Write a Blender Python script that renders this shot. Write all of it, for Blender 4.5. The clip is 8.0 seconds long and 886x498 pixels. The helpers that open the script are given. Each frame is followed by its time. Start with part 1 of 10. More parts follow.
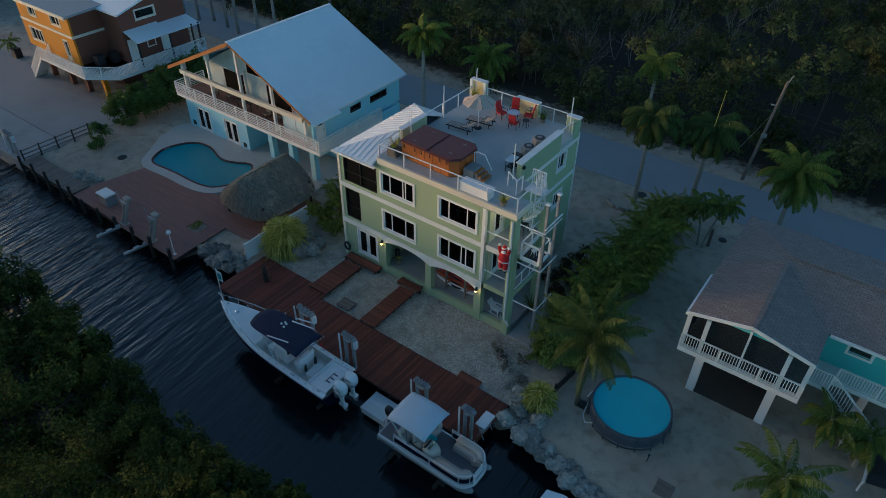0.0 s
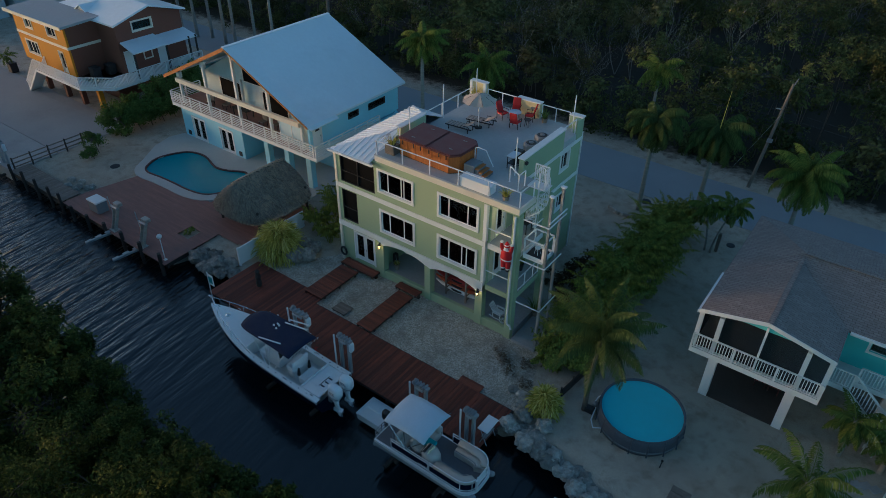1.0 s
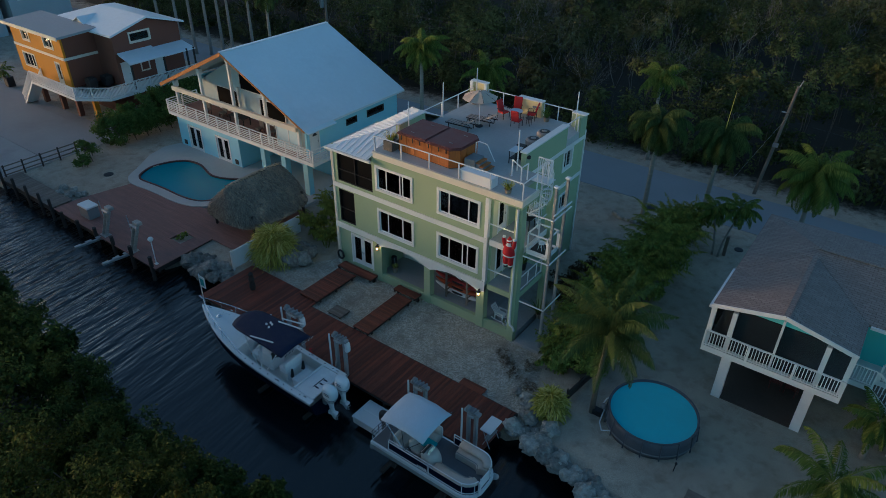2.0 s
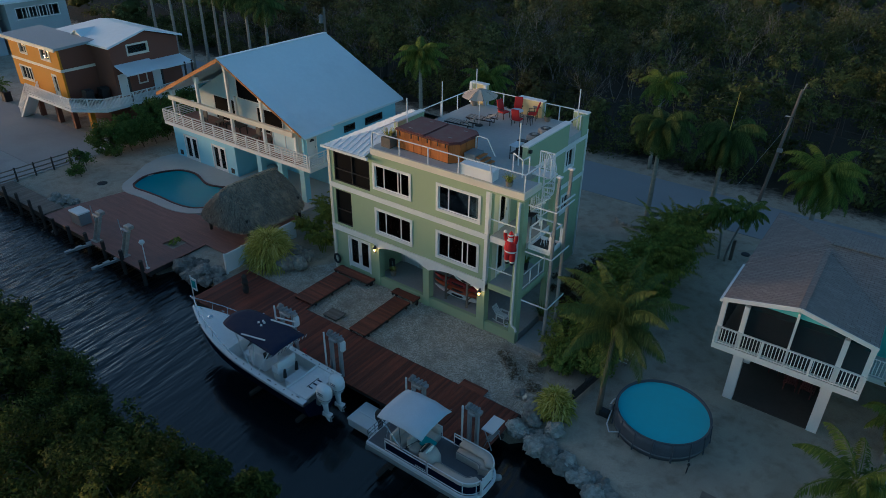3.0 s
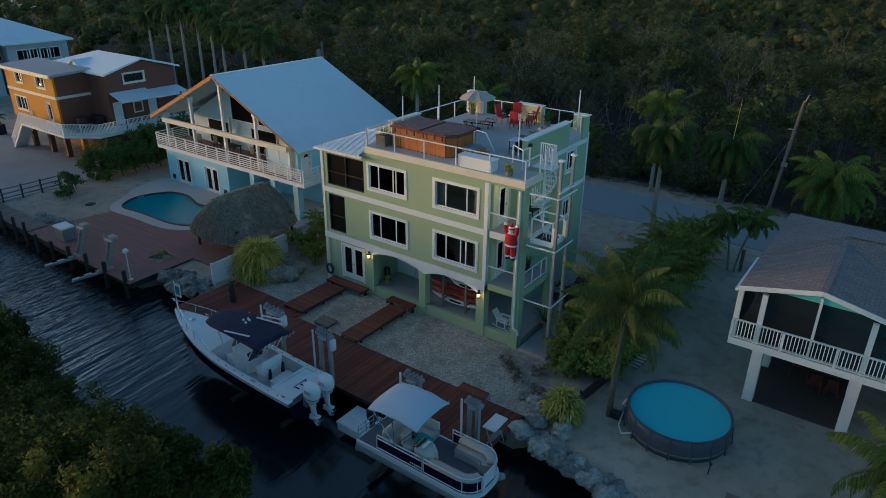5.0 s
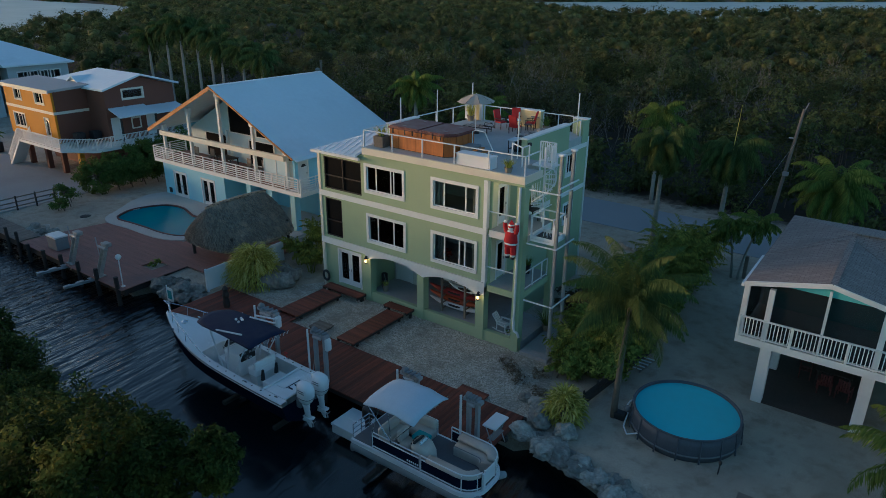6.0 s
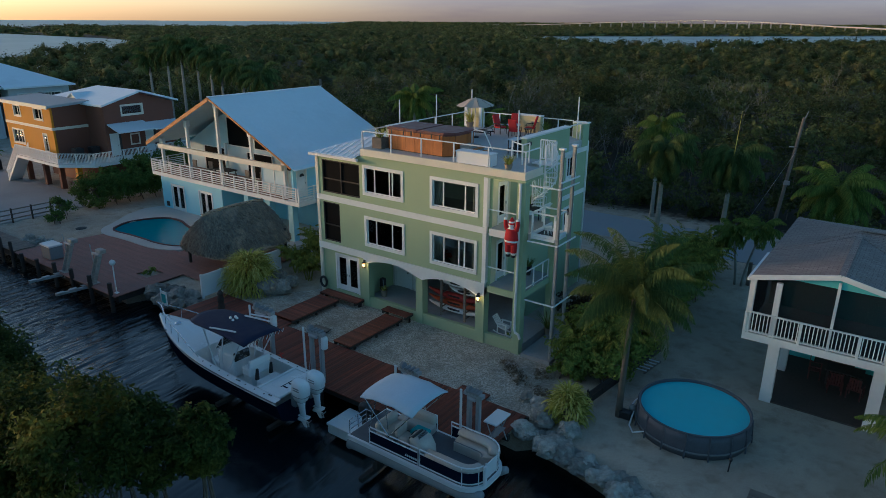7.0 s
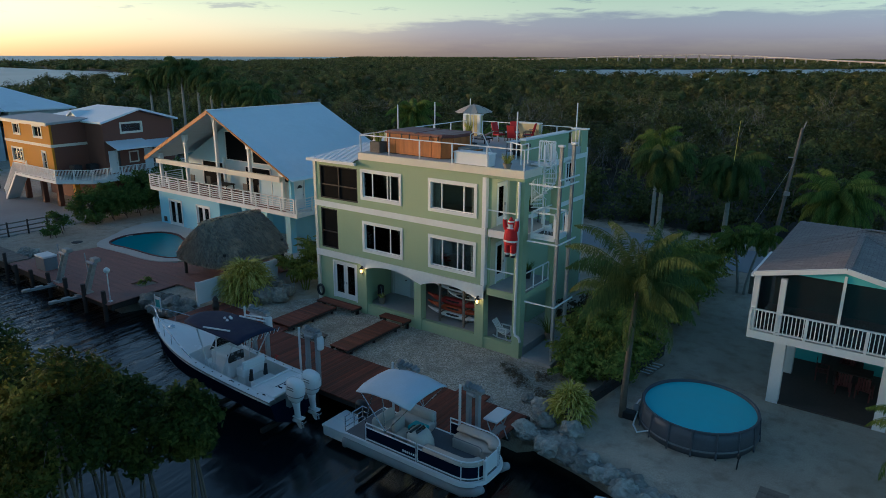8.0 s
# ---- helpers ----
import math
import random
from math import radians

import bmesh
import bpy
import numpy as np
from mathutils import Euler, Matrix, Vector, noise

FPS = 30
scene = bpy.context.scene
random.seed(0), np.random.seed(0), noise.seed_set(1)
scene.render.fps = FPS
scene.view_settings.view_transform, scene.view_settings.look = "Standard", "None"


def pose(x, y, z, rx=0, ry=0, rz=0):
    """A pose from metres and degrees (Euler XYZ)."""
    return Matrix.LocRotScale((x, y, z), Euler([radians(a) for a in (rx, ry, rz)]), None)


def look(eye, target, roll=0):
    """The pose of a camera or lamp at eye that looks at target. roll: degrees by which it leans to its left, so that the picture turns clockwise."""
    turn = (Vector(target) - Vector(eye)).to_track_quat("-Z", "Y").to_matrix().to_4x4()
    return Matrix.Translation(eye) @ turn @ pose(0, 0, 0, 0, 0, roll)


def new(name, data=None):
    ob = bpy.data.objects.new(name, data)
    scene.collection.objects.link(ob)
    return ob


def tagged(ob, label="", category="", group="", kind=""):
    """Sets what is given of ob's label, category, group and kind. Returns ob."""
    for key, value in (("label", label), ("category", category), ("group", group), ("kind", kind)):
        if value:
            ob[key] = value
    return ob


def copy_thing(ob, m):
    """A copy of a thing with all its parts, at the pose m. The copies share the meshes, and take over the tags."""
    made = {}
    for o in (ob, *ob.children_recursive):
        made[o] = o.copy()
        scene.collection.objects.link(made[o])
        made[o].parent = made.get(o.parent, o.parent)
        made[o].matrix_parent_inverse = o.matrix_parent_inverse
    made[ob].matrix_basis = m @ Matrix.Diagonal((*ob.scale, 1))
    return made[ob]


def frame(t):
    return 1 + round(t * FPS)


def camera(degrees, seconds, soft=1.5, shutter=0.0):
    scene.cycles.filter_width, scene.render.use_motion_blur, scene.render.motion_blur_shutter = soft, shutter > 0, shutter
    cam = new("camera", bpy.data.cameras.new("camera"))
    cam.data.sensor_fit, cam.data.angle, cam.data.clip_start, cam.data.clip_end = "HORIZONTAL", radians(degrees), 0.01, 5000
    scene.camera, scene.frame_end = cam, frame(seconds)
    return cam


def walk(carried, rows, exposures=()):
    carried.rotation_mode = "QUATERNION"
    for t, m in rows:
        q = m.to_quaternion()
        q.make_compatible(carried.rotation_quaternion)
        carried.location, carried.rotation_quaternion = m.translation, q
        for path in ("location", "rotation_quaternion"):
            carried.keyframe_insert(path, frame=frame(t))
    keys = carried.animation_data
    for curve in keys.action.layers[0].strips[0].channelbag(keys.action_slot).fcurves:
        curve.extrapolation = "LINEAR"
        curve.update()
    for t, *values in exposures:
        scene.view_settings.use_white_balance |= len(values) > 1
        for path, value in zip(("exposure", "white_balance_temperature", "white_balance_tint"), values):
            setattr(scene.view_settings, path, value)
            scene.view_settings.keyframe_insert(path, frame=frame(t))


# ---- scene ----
cam = camera(66.9, 8.0, soft=0.6)
METRES, EYE, TILT, LEAN, TURN = 16.0, 30.0, -38.25, -0.71, 36.5
ROWS = [
    (0.0, 0.0, 0.0, 0.0, 0.0, 0.0, -0.0),
    (0.5, -0.0019, 0.0487, -0.0593, -0.03, 1.4, 0.06),
    (1.0, -0.0025, 0.0967, -0.1194, -0.07, 2.8, 0.11),
    (1.5, -0.0047, 0.1442, -0.1781, -0.1, 4.19, 0.16),
    (3.0, -0.0053, 0.2773, -0.3454, -0.16, 8.37, 0.3),
    (3.5, -0.0059, 0.317, -0.3971, -0.2, 9.76, 0.35),
    (4.0, -0.0056, 0.3548, -0.4453, -0.23, 11.13, 0.4),
    (4.5, -0.0042, 0.3923, -0.4925, -0.25, 12.5, 0.46),
    (6.0, -0.0009, 0.4964, -0.6232, -0.32, 16.64, 0.61),
    (6.5, -0.0013, 0.5296, -0.6666, -0.35, 18.03, 0.65),
    (7.0, -0.0019, 0.5615, -0.7081, -0.36, 19.41, 0.71),
    (7.5, -0.0013, 0.5917, -0.7478, -0.37, 20.78, 0.77),
    (8.0, -0.0004, 0.6194, -0.7847, -0.38, 22.16, 0.84),
]
walk(cam, [(t, pose(14.4, -26.2, EYE, TILT, LEAN, TURN) @ pose(METRES * x, METRES * y, METRES * z, 90 + pitch, roll, yaw)) for t, x, y, z, yaw, pitch, roll in ROWS],
     exposures=[(0.0, 0.71, 5130, -3), (8.0, 0.79, 5080, -3)])

# ---- sky and sun: dusk, the sun just over the land up the canal ----
SUN_AZ = math.atan2(-0.42, -0.91)          # direction towards the sun, in the plan
SUN_EL = radians(6.0)
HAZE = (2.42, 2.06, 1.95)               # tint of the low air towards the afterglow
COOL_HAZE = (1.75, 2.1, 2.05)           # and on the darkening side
world = bpy.data.worlds.new("dusk_sky")
scene.world = world
world.use_nodes = True
wn, wl = world.node_tree.nodes, world.node_tree.links
wn.clear()


def w_range(value, a, b, lo, hi):
    nd = wn.new("ShaderNodeMapRange")
    nd.interpolation_type = "SMOOTHSTEP"
    for name_, v in (("From Min", a), ("From Max", b), ("To Min", lo), ("To Max", hi)):
        nd.inputs[name_].default_value = v
    wl.new(value, nd.inputs["Value"])
    return nd.outputs["Result"]


def w_math(op, a, b):
    nd = wn.new("ShaderNodeMath")
    nd.operation = op
    for sock, v in zip(nd.inputs, (a, b)):
        if isinstance(v, (int, float)):
            sock.default_value = v
        else:
            wl.new(v, sock)
    return nd.outputs[0]


def w_mix(fac, a, b, mode="MIX"):
    nd = wn.new("ShaderNodeMix")
    nd.data_type, nd.blend_type = "RGBA", mode
    for sock, v in ((nd.inputs[0], fac), (nd.inputs[6], a), (nd.inputs[7], b)):
        if isinstance(v, (int, float)):
            sock.default_value = v
        elif isinstance(v, tuple):
            sock.default_value = (*v, 1.0)
        else:
            wl.new(v, sock)
    return nd.outputs[2]


sky = wn.new("ShaderNodeTexSky")
sky.sky_type, sky.sun_disc = "NISHITA", False
sky.sun_elevation = SUN_EL
sky.sun_rotation = math.pi / 2 - SUN_AZ
sky.air_density, sky.dust_density, sky.ozone_density = 1.0, 1.0, 2.0
w_dir = wn.new("ShaderNodeTexCoord").outputs["Generated"]
w_sep = wn.new("ShaderNodeSeparateXYZ")
wl.new(w_dir, w_sep.inputs[0])
w_z = w_sep.outputs["Z"]
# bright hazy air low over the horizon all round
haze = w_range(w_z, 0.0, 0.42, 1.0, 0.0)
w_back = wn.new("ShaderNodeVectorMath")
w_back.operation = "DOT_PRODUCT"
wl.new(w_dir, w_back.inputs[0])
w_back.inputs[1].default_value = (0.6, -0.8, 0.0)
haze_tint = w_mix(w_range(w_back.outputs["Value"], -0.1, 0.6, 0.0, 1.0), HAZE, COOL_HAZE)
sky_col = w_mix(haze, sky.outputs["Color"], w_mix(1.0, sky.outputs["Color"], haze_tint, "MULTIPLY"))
# a mauve cloud bank low on the side away from the sunset, and thin streaks
w_dot = wn.new("ShaderNodeVectorMath")
w_dot.operation = "DOT_PRODUCT"
wl.new(w_dir, w_dot.inputs[0])
w_dot.inputs[1].default_value = (0.804, 0.595, 0.0)
w_map = wn.new("ShaderNodeMapping")
w_map.inputs["Scale"].default_value = (3.2, 3.2, 34.0)
wl.new(w_dir, w_map.inputs["Vector"])
w_noise = wn.new("ShaderNodeTexNoise")
w_noise.inputs["Scale"].default_value, w_noise.inputs["Detail"].default_value, w_noise.inputs["Roughness"].default_value = 1.6, 7.0, 0.58
wl.new(w_map.outputs["Vector"], w_noise.inputs["Vector"])
w_map2 = wn.new("ShaderNodeMapping")
w_map2.inputs["Scale"].default_value = (9.0, 9.0, 60.0)
wl.new(w_dir, w_map2.inputs["Vector"])
w_fine = wn.new("ShaderNodeTexNoise")
w_fine.inputs["Scale"].default_value, w_fine.inputs["Detail"].default_value, w_fine.inputs["Roughness"].default_value = 1.4, 8.0, 0.62
wl.new(w_map2.outputs["Vector"], w_fine.inputs["Vector"])
lumps = w_math("ADD", w_math("MULTIPLY", w_math("SUBTRACT", w_noise.outputs["Fac"], 0.5), 0.05), w_math("MULTIPLY", w_math("SUBTRACT", w_fine.outputs["Fac"], 0.5), 0.035))
edge_z = w_math("ADD", w_z, lumps)
top_z = w_math("ADD", edge_z, w_range(w_dot.outputs["Value"], -0.25, 0.45, 0.022, 0.0))
away = w_range(w_dot.outputs["Value"], -0.3, 0.06, 0.0, 1.0)
bank = w_math("MULTIPLY", w_math("MULTIPLY", w_range(top_z, 0.050, 0.064, 1.0, 0.0), w_range(edge_z, 0.0, 0.03, 0.7, 1.0)), away)
streak = w_math("MULTIPLY", w_range(w_fine.outputs["Fac"], 0.57, 0.68, 0.0, 0.75), w_math("MULTIPLY", w_range(w_z, 0.14, 0.06, 0.0, 1.0), w_range(w_z, 0.03, 0.06, 0.0, 1.0)))
sky_col = w_mix(w_math("MAXIMUM", bank, streak), sky_col, w_mix(1.0, sky_col, (0.57, 0.56, 0.77), "MULTIPLY"))
sky_col = w_mix(w_range(w_dot.outputs["Value"], -0.2, 0.35, 0.0, 1.0), sky_col, w_mix(1.0, sky_col, (0.68, 0.69, 0.82), "MULTIPLY"))
# the glow is veiled a little towards the sunset itself
w_sun = wn.new("ShaderNodeVectorMath")
w_sun.operation = "DOT_PRODUCT"
wl.new(w_dir, w_sun.inputs[0])
w_sun.inputs[1].default_value = (math.cos(SUN_AZ), math.sin(SUN_AZ), 0.0)
sky_col = w_mix(w_range(w_sun.outputs["Value"], -0.3, 0.6, 0.0, 1.0), sky_col, w_mix(1.0, sky_col, (0.76, 0.69, 0.75), "MULTIPLY"))
# pinkish air low down away from the sunset
low_air = w_math("MULTIPLY", w_range(w_z, 0.0, 0.09, 1.0, 0.0), w_range(w_dot.outputs["Value"], -0.75, 0.1, 0.15, 1.0))
sky_col = w_mix(low_air, sky_col, w_mix(1.0, sky_col, (0.80, 0.89, 1.36), "MULTIPLY"))
# the clear band over the glow is paler and yellower
clear = w_math("MULTIPLY", w_range(w_z, 0.02, 0.09, 0.0, 1.0), w_range(w_z, 0.10, 0.2, 1.0, 0.0))
sky_col = w_mix(clear, sky_col, w_mix(1.0, sky_col, (0.82, 0.83, 0.65), "MULTIPLY"))
# thin veil high up
sky_col = w_mix(w_range(w_z, 0.10, 0.35, 0.0, 1.0), sky_col, w_mix(1.0, sky_col, (1.06, 1.05, 0.94), "MULTIPLY"))
w_bg = wn.new("ShaderNodeBackground")
w_bg.inputs["Strength"].default_value = 0.15
w_out = wn.new("ShaderNodeOutputWorld")
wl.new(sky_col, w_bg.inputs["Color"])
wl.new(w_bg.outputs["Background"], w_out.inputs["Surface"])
sun_data = bpy.data.lights.new("sun", "SUN")
sun_data.energy, sun_data.angle, sun_data.color = 1.1, radians(6), (1.0, 0.52, 0.25)
sun = new("sun", sun_data)
sun.matrix_world = look((math.cos(SUN_AZ) * 50, math.sin(SUN_AZ) * 50, 50 * math.tan(radians(4.0))), (0, 0, 0))


# ---- mesh helpers ----
class MB:
    """Gathers the faces of one mesh, in world metres."""

    def __init__(self):
        self.v, self.f = [], []

    def poly(self, pts):
        n = len(self.v)
        self.v += [tuple(p) for p in pts]
        self.f.append(tuple(range(n, n + len(pts))))
        return self

    def box(self, x0, x1, y0, y1, z0, z1):
        x0, x1 = min(x0, x1), max(x0, x1)
        y0, y1 = min(y0, y1), max(y0, y1)
        n = len(self.v)
        self.v += [(x, y, z) for z in (z0, z1) for x, y in ((x0, y0), (x1, y0), (x1, y1), (x0, y1))]
        self.f += [tuple(n + i for i in q) for q in ((3, 2, 1, 0), (4, 5, 6, 7), (0, 1, 5, 4), (1, 2, 6, 5), (2, 3, 7, 6), (3, 0, 4, 7))]
        return self

    def obox(self, c, size, turn=None, bevel=0.0):
        """A box about c with the turn of a matrix; bevel rounds its upright and level edges."""
        bm = bmesh.new()
        bmesh.ops.create_cube(bm, size=1.0)
        bmesh.ops.scale(bm, vec=size, verts=bm.verts)
        if bevel:
            bmesh.ops.bevel(bm, geom=list(bm.edges), offset=bevel, segments=2, affect="EDGES", profile=0.5)
        m = Matrix.Translation(c) @ (turn.to_4x4() if turn else Matrix())
        return self.bm(bm, m)

    def bm(self, bm, m=Matrix()):
        n = len(self.v)
        bm.verts.ensure_lookup_table()
        self.v += [tuple(m @ v.co) for v in bm.verts]
        self.f += [tuple(n + v.index for v in f.verts) for f in bm.faces]
        bm.free()
        return self

    def tube(self, pts, r, n=6, r1=None, flat=1.0):
        """A round bar along pts, tapering from r to r1."""
        pts = [Vector(p) for p in pts]
        r1 = r if r1 is None else r1
        base, last = len(self.v), len(pts) - 1
        side = None
        for i, p in enumerate(pts):
            d = (pts[min(i + 1, last)] - pts[max(i - 1, 0)])
            d = d.normalized() if d.length > 1e-9 else Vector((0, 0, 1))
            if side is None:
                side = d.cross(Vector((0, 0, 1)) if abs(d.z) < 0.9 else Vector((1, 0, 0))).normalized()
            side = (side - d * side.dot(d)).normalized()
            up = d.cross(side)
            k = r + (r1 - r) * i / max(last, 1)
            for j in range(n):
                a = 2 * math.pi * (j + 0.5) / n
                self.v.append(tuple(p + side * (k * math.cos(a)) + up * (k * math.sin(a) * flat)))
        for i in range(last):
            for j in range(n):
                a, b = base + i * n + j, base + i * n + (j + 1) % n
                self.f.append((a, b, b + n, a + n))
        self.f.append(tuple(range(base + n - 1, base - 1, -1)))
        self.f.append(tuple(range(base + last * n, base + last * n + n)))
        return self

    def bar(self, p, q, w, h=None):
        """A square bar from p to q."""
        h = w if h is None else h
        p, q = Vector(p), Vector(q)
        d = (q - p).normalized()
        s = d.cross(Vector((0, 0, 1)) if abs(d.z) < 0.95 else Vector((0, 1, 0))).normalized()
        u = s.cross(d)
        n = len(self.v)
        for c in (p, q):
            for a, b in ((-1, -1), (1, -1), (1, 1), (-1, 1)):
                self.v.append(tuple(c + s * (a * w / 2) + u * (b * h / 2)))
        self.f += [tuple(n + i for i in q4) for q4 in ((0, 3, 2, 1), (4, 5, 6, 7), (0, 1, 5, 4), (1, 2, 6, 5), (2, 3, 7, 6), (3, 0, 4, 7))]
        return self

    def prism(self, pts, axis, lo, hi):
        """A flat outline pushed along an axis. pts are the two other coordinates, in x, y, z order."""
        def at(p, h):
            return {"x": (h, p[0], p[1]), "y": (p[0], h, p[1]), "z": (p[0], p[1], h)}[axis]
        n, k = len(self.v), len(pts)
        self.v += [at(p, lo) for p in pts] + [at(p, hi) for p in pts]
        self.f.append(tuple(range(n + k - 1, n - 1, -1)))
        self.f.append(tuple(range(n + k, n + 2 * k)))
        self.f += [(n + i, n + (i + 1) % k, n + k + (i + 1) % k, n + k + i) for i in range(k)]
        return self

    def lathe(self, x, y, profile, n=24, sx=1.0, sy=1.0):
        base = len(self.v)
        for r, z in profile:
            for j in range(n):
                a = 2 * math.pi * j / n
                self.v.append((x + r * sx * math.cos(a), y + r * sy * math.sin(a), z))
        for i in range(len(profile) - 1):
            for j in range(n):
                a, b = base + i * n + j, base + i * n + (j + 1) % n
                self.f.append((a, b, b + n, a + n))
        m = len(profile) - 1
        self.f.append(tuple(range(base + n - 1, base - 1, -1)))
        self.f.append(tuple(range(base + m * n, base + m * n + n)))
        return self

    def slab(self, a, b, c, d, t):
        """A flat plate with the top corners a, b, c, d, t thick downwards."""
        n = len(self.v)
        top = [Vector(p) for p in (a, b, c, d)]
        self.v += [tuple(p) for p in top] + [(p.x, p.y, p.z - t) for p in top]
        self.f += [tuple(n + i for i in q) for q in ((0, 1, 2, 3), (7, 6, 5, 4), (0, 4, 5, 1), (1, 5, 6, 2), (2, 6, 7, 3), (3, 7, 4, 0))]
        return self

    def wall(self, axis, lo, hi, u0, u1, z0, z1, holes=()):
        """An upright wall in one piece across axis ('x' or 'y') from lo to hi, along u, with openings (u0, u1, z0, z1) through it."""
        us = sorted({u0, u1, *[min(max(h[i], u0), u1) for h in holes for i in (0, 1)]})
        zs = sorted({z0, z1, *[min(max(h[i], z0), z1) for h in holes for i in (2, 3)]})
        full = {(i, j) for i in range(len(us) - 1) for j in range(len(zs) - 1)
                if not any(h[0] < (us[i] + us[i + 1]) / 2 < h[1] and h[2] < (zs[j] + zs[j + 1]) / 2 < h[3] for h in holes)}
        key = {}

        def vert(i, j, s):
            if (i, j, s) not in key:
                key[i, j, s] = len(self.v)
                t = hi if s else lo
                self.v.append((us[i], t, zs[j]) if axis == "y" else (t, us[i], zs[j]))
            return key[i, j, s]
        for i, j in full:
            q = ((i, j), (i + 1, j), (i + 1, j + 1), (i, j + 1))
            for s in (0, 1):
                self.f.append(tuple(vert(a, b, s) for a, b in (q if s else q[::-1])))
            for (a, b), (c, d), nb in ((q[0], q[1], (i, j - 1)), (q[1], q[2], (i + 1, j)), (q[2], q[3], (i, j + 1)), (q[3], q[0], (i - 1, j))):
                if nb not in full:
                    self.f.append((vert(a, b, 0), vert(c, d, 0), vert(c, d, 1), vert(a, b, 1)))
        return self


def spot(ob):
    """Where a thing's or part's own origin lies."""
    p = Vector((0, 0, 0))
    while ob:
        p += ob.location
        ob = ob.parent
    return p


def mesh_of(name, mb, mat, off=Vector((0, 0, 0)), smooth=False):
    me = bpy.data.meshes.new(name)
    me.from_pydata([(v[0] - off.x, v[1] - off.y, v[2] - off.z) for v in mb.v], [], mb.f)
    me.update()
    bm = bmesh.new()
    bm.from_mesh(me)
    bmesh.ops.recalc_face_normals(bm, faces=bm.faces)
    bm.to_mesh(me)
    bm.free()
    if smooth:
        me.polygons.foreach_set("use_smooth", [True] * len(me.polygons))
    me.materials.append(mat)
    return me


def part(name, mb, mat, parent, label="", smooth=False):
    ob = new(name, mesh_of(name, mb, mat, spot(parent), smooth))
    ob.parent = parent
    if label:
        tagged(ob, label)
    return ob


def parts(name, mbs, mat, parent, label=""):
    """Alike parts, each a mesh of its own."""
    return [part(name, mb, mat, parent, label) for mb in mbs]


def pieces(name, size, places, mat, parent, lip=0.006):
    """Many boards or blocks of one size, each an object of its own on one shared mesh. places: centre and turn about z."""
    x, y, z = (s / 2 for s in size)
    mb = MB()
    mb.v = [(-x, -y, -z), (x, -y, -z), (x, y, -z), (-x, y, -z), (-x, -y, z - lip), (x, -y, z - lip), (x, y, z - lip), (-x, y, z - lip),
            (-x + lip, -y + lip, z), (x - lip, -y + lip, z), (x - lip, y - lip, z), (-x + lip, y - lip, z)]
    mb.f = [(3, 2, 1, 0), (0, 1, 5, 4), (1, 2, 6, 5), (2, 3, 7, 6), (3, 0, 4, 7), (4, 5, 9, 8), (5, 6, 10, 9), (6, 7, 11, 10), (7, 4, 8, 11), (8, 9, 10, 11)]
    me = mesh_of(name, mb, mat)
    off = spot(parent)
    for c, turn in places:
        ob = new(name, me)
        ob.parent = parent
        ob.location = Vector(c) - off
        ob.rotation_euler = (0, 0, turn)


def thing(name, at, label, category, group="", kind=""):
    ob = new(name)
    ob.location = at
    ob.empty_display_size = 0.2
    return tagged(ob, label, category, group, kind)


def solid(name, mb, mat, label, category, group="", kind="", at=(0, 0, 0), smooth=False):
    """A thing of one mesh."""
    ob = new(name, mesh_of(name, mb, mat, Vector(at), smooth))
    ob.location = at
    return tagged(ob, label, category, group, kind)


def array_mesh(name, verts, faces, mat, smooth=False):
    """A mesh out of number arrays, all faces with as many corners."""
    verts, faces = np.asarray(verts, dtype=np.float32), np.asarray(faces, dtype=np.int32)
    me = bpy.data.meshes.new(name)
    k, m = faces.shape[1], len(faces)
    me.vertices.add(len(verts))
    me.vertices.foreach_set("co", verts.ravel())
    me.loops.add(m * k)
    me.loops.foreach_set("vertex_index", faces.ravel())
    me.polygons.add(m)
    me.polygons.foreach_set("loop_start", np.arange(m, dtype=np.int32) * k)
    me.update(calc_edges=True)
    if smooth:
        me.polygons.foreach_set("use_smooth", np.ones(m, dtype=bool))
    me.materials.append(mat)
    return me


# ---- materials ----
def nodes_of(name):
    m = bpy.data.materials.new(name)
    m.use_nodes = True
    nt = m.node_tree
    return m, nt.nodes, nt.links, nt.nodes["Principled BSDF"]


def noise_node(n, l, coord, scale, detail=4.0, rough=0.6, stretch=None, turn=0.0):
    t = n.new("ShaderNodeTexNoise")
    t.inputs["Scale"].default_value, t.inputs["Detail"].default_value, t.inputs["Roughness"].default_value = scale, detail, rough
    if stretch:
        mp = n.new("ShaderNodeMapping")
        mp.vector_type = "TEXTURE"
        mp.inputs["Scale"].default_value = [1.0 / q for q in stretch]
        mp.inputs["Rotation"].default_value = (0.0, 0.0, turn)
        l.new(coord, mp.inputs["Vector"])
        coord = mp.outputs["Vector"]
    l.new(coord, t.inputs["Vector"])
    return t.outputs["Fac"]


def mapped(n, l, value, a, b, lo, hi):
    r = n.new("ShaderNodeMapRange")
    r.inputs["From Min"].default_value, r.inputs["From Max"].default_value = a, b
    r.inputs["To Min"].default_value, r.inputs["To Max"].default_value = lo, hi
    l.new(value, r.inputs["Value"])
    return r.outputs["Result"]


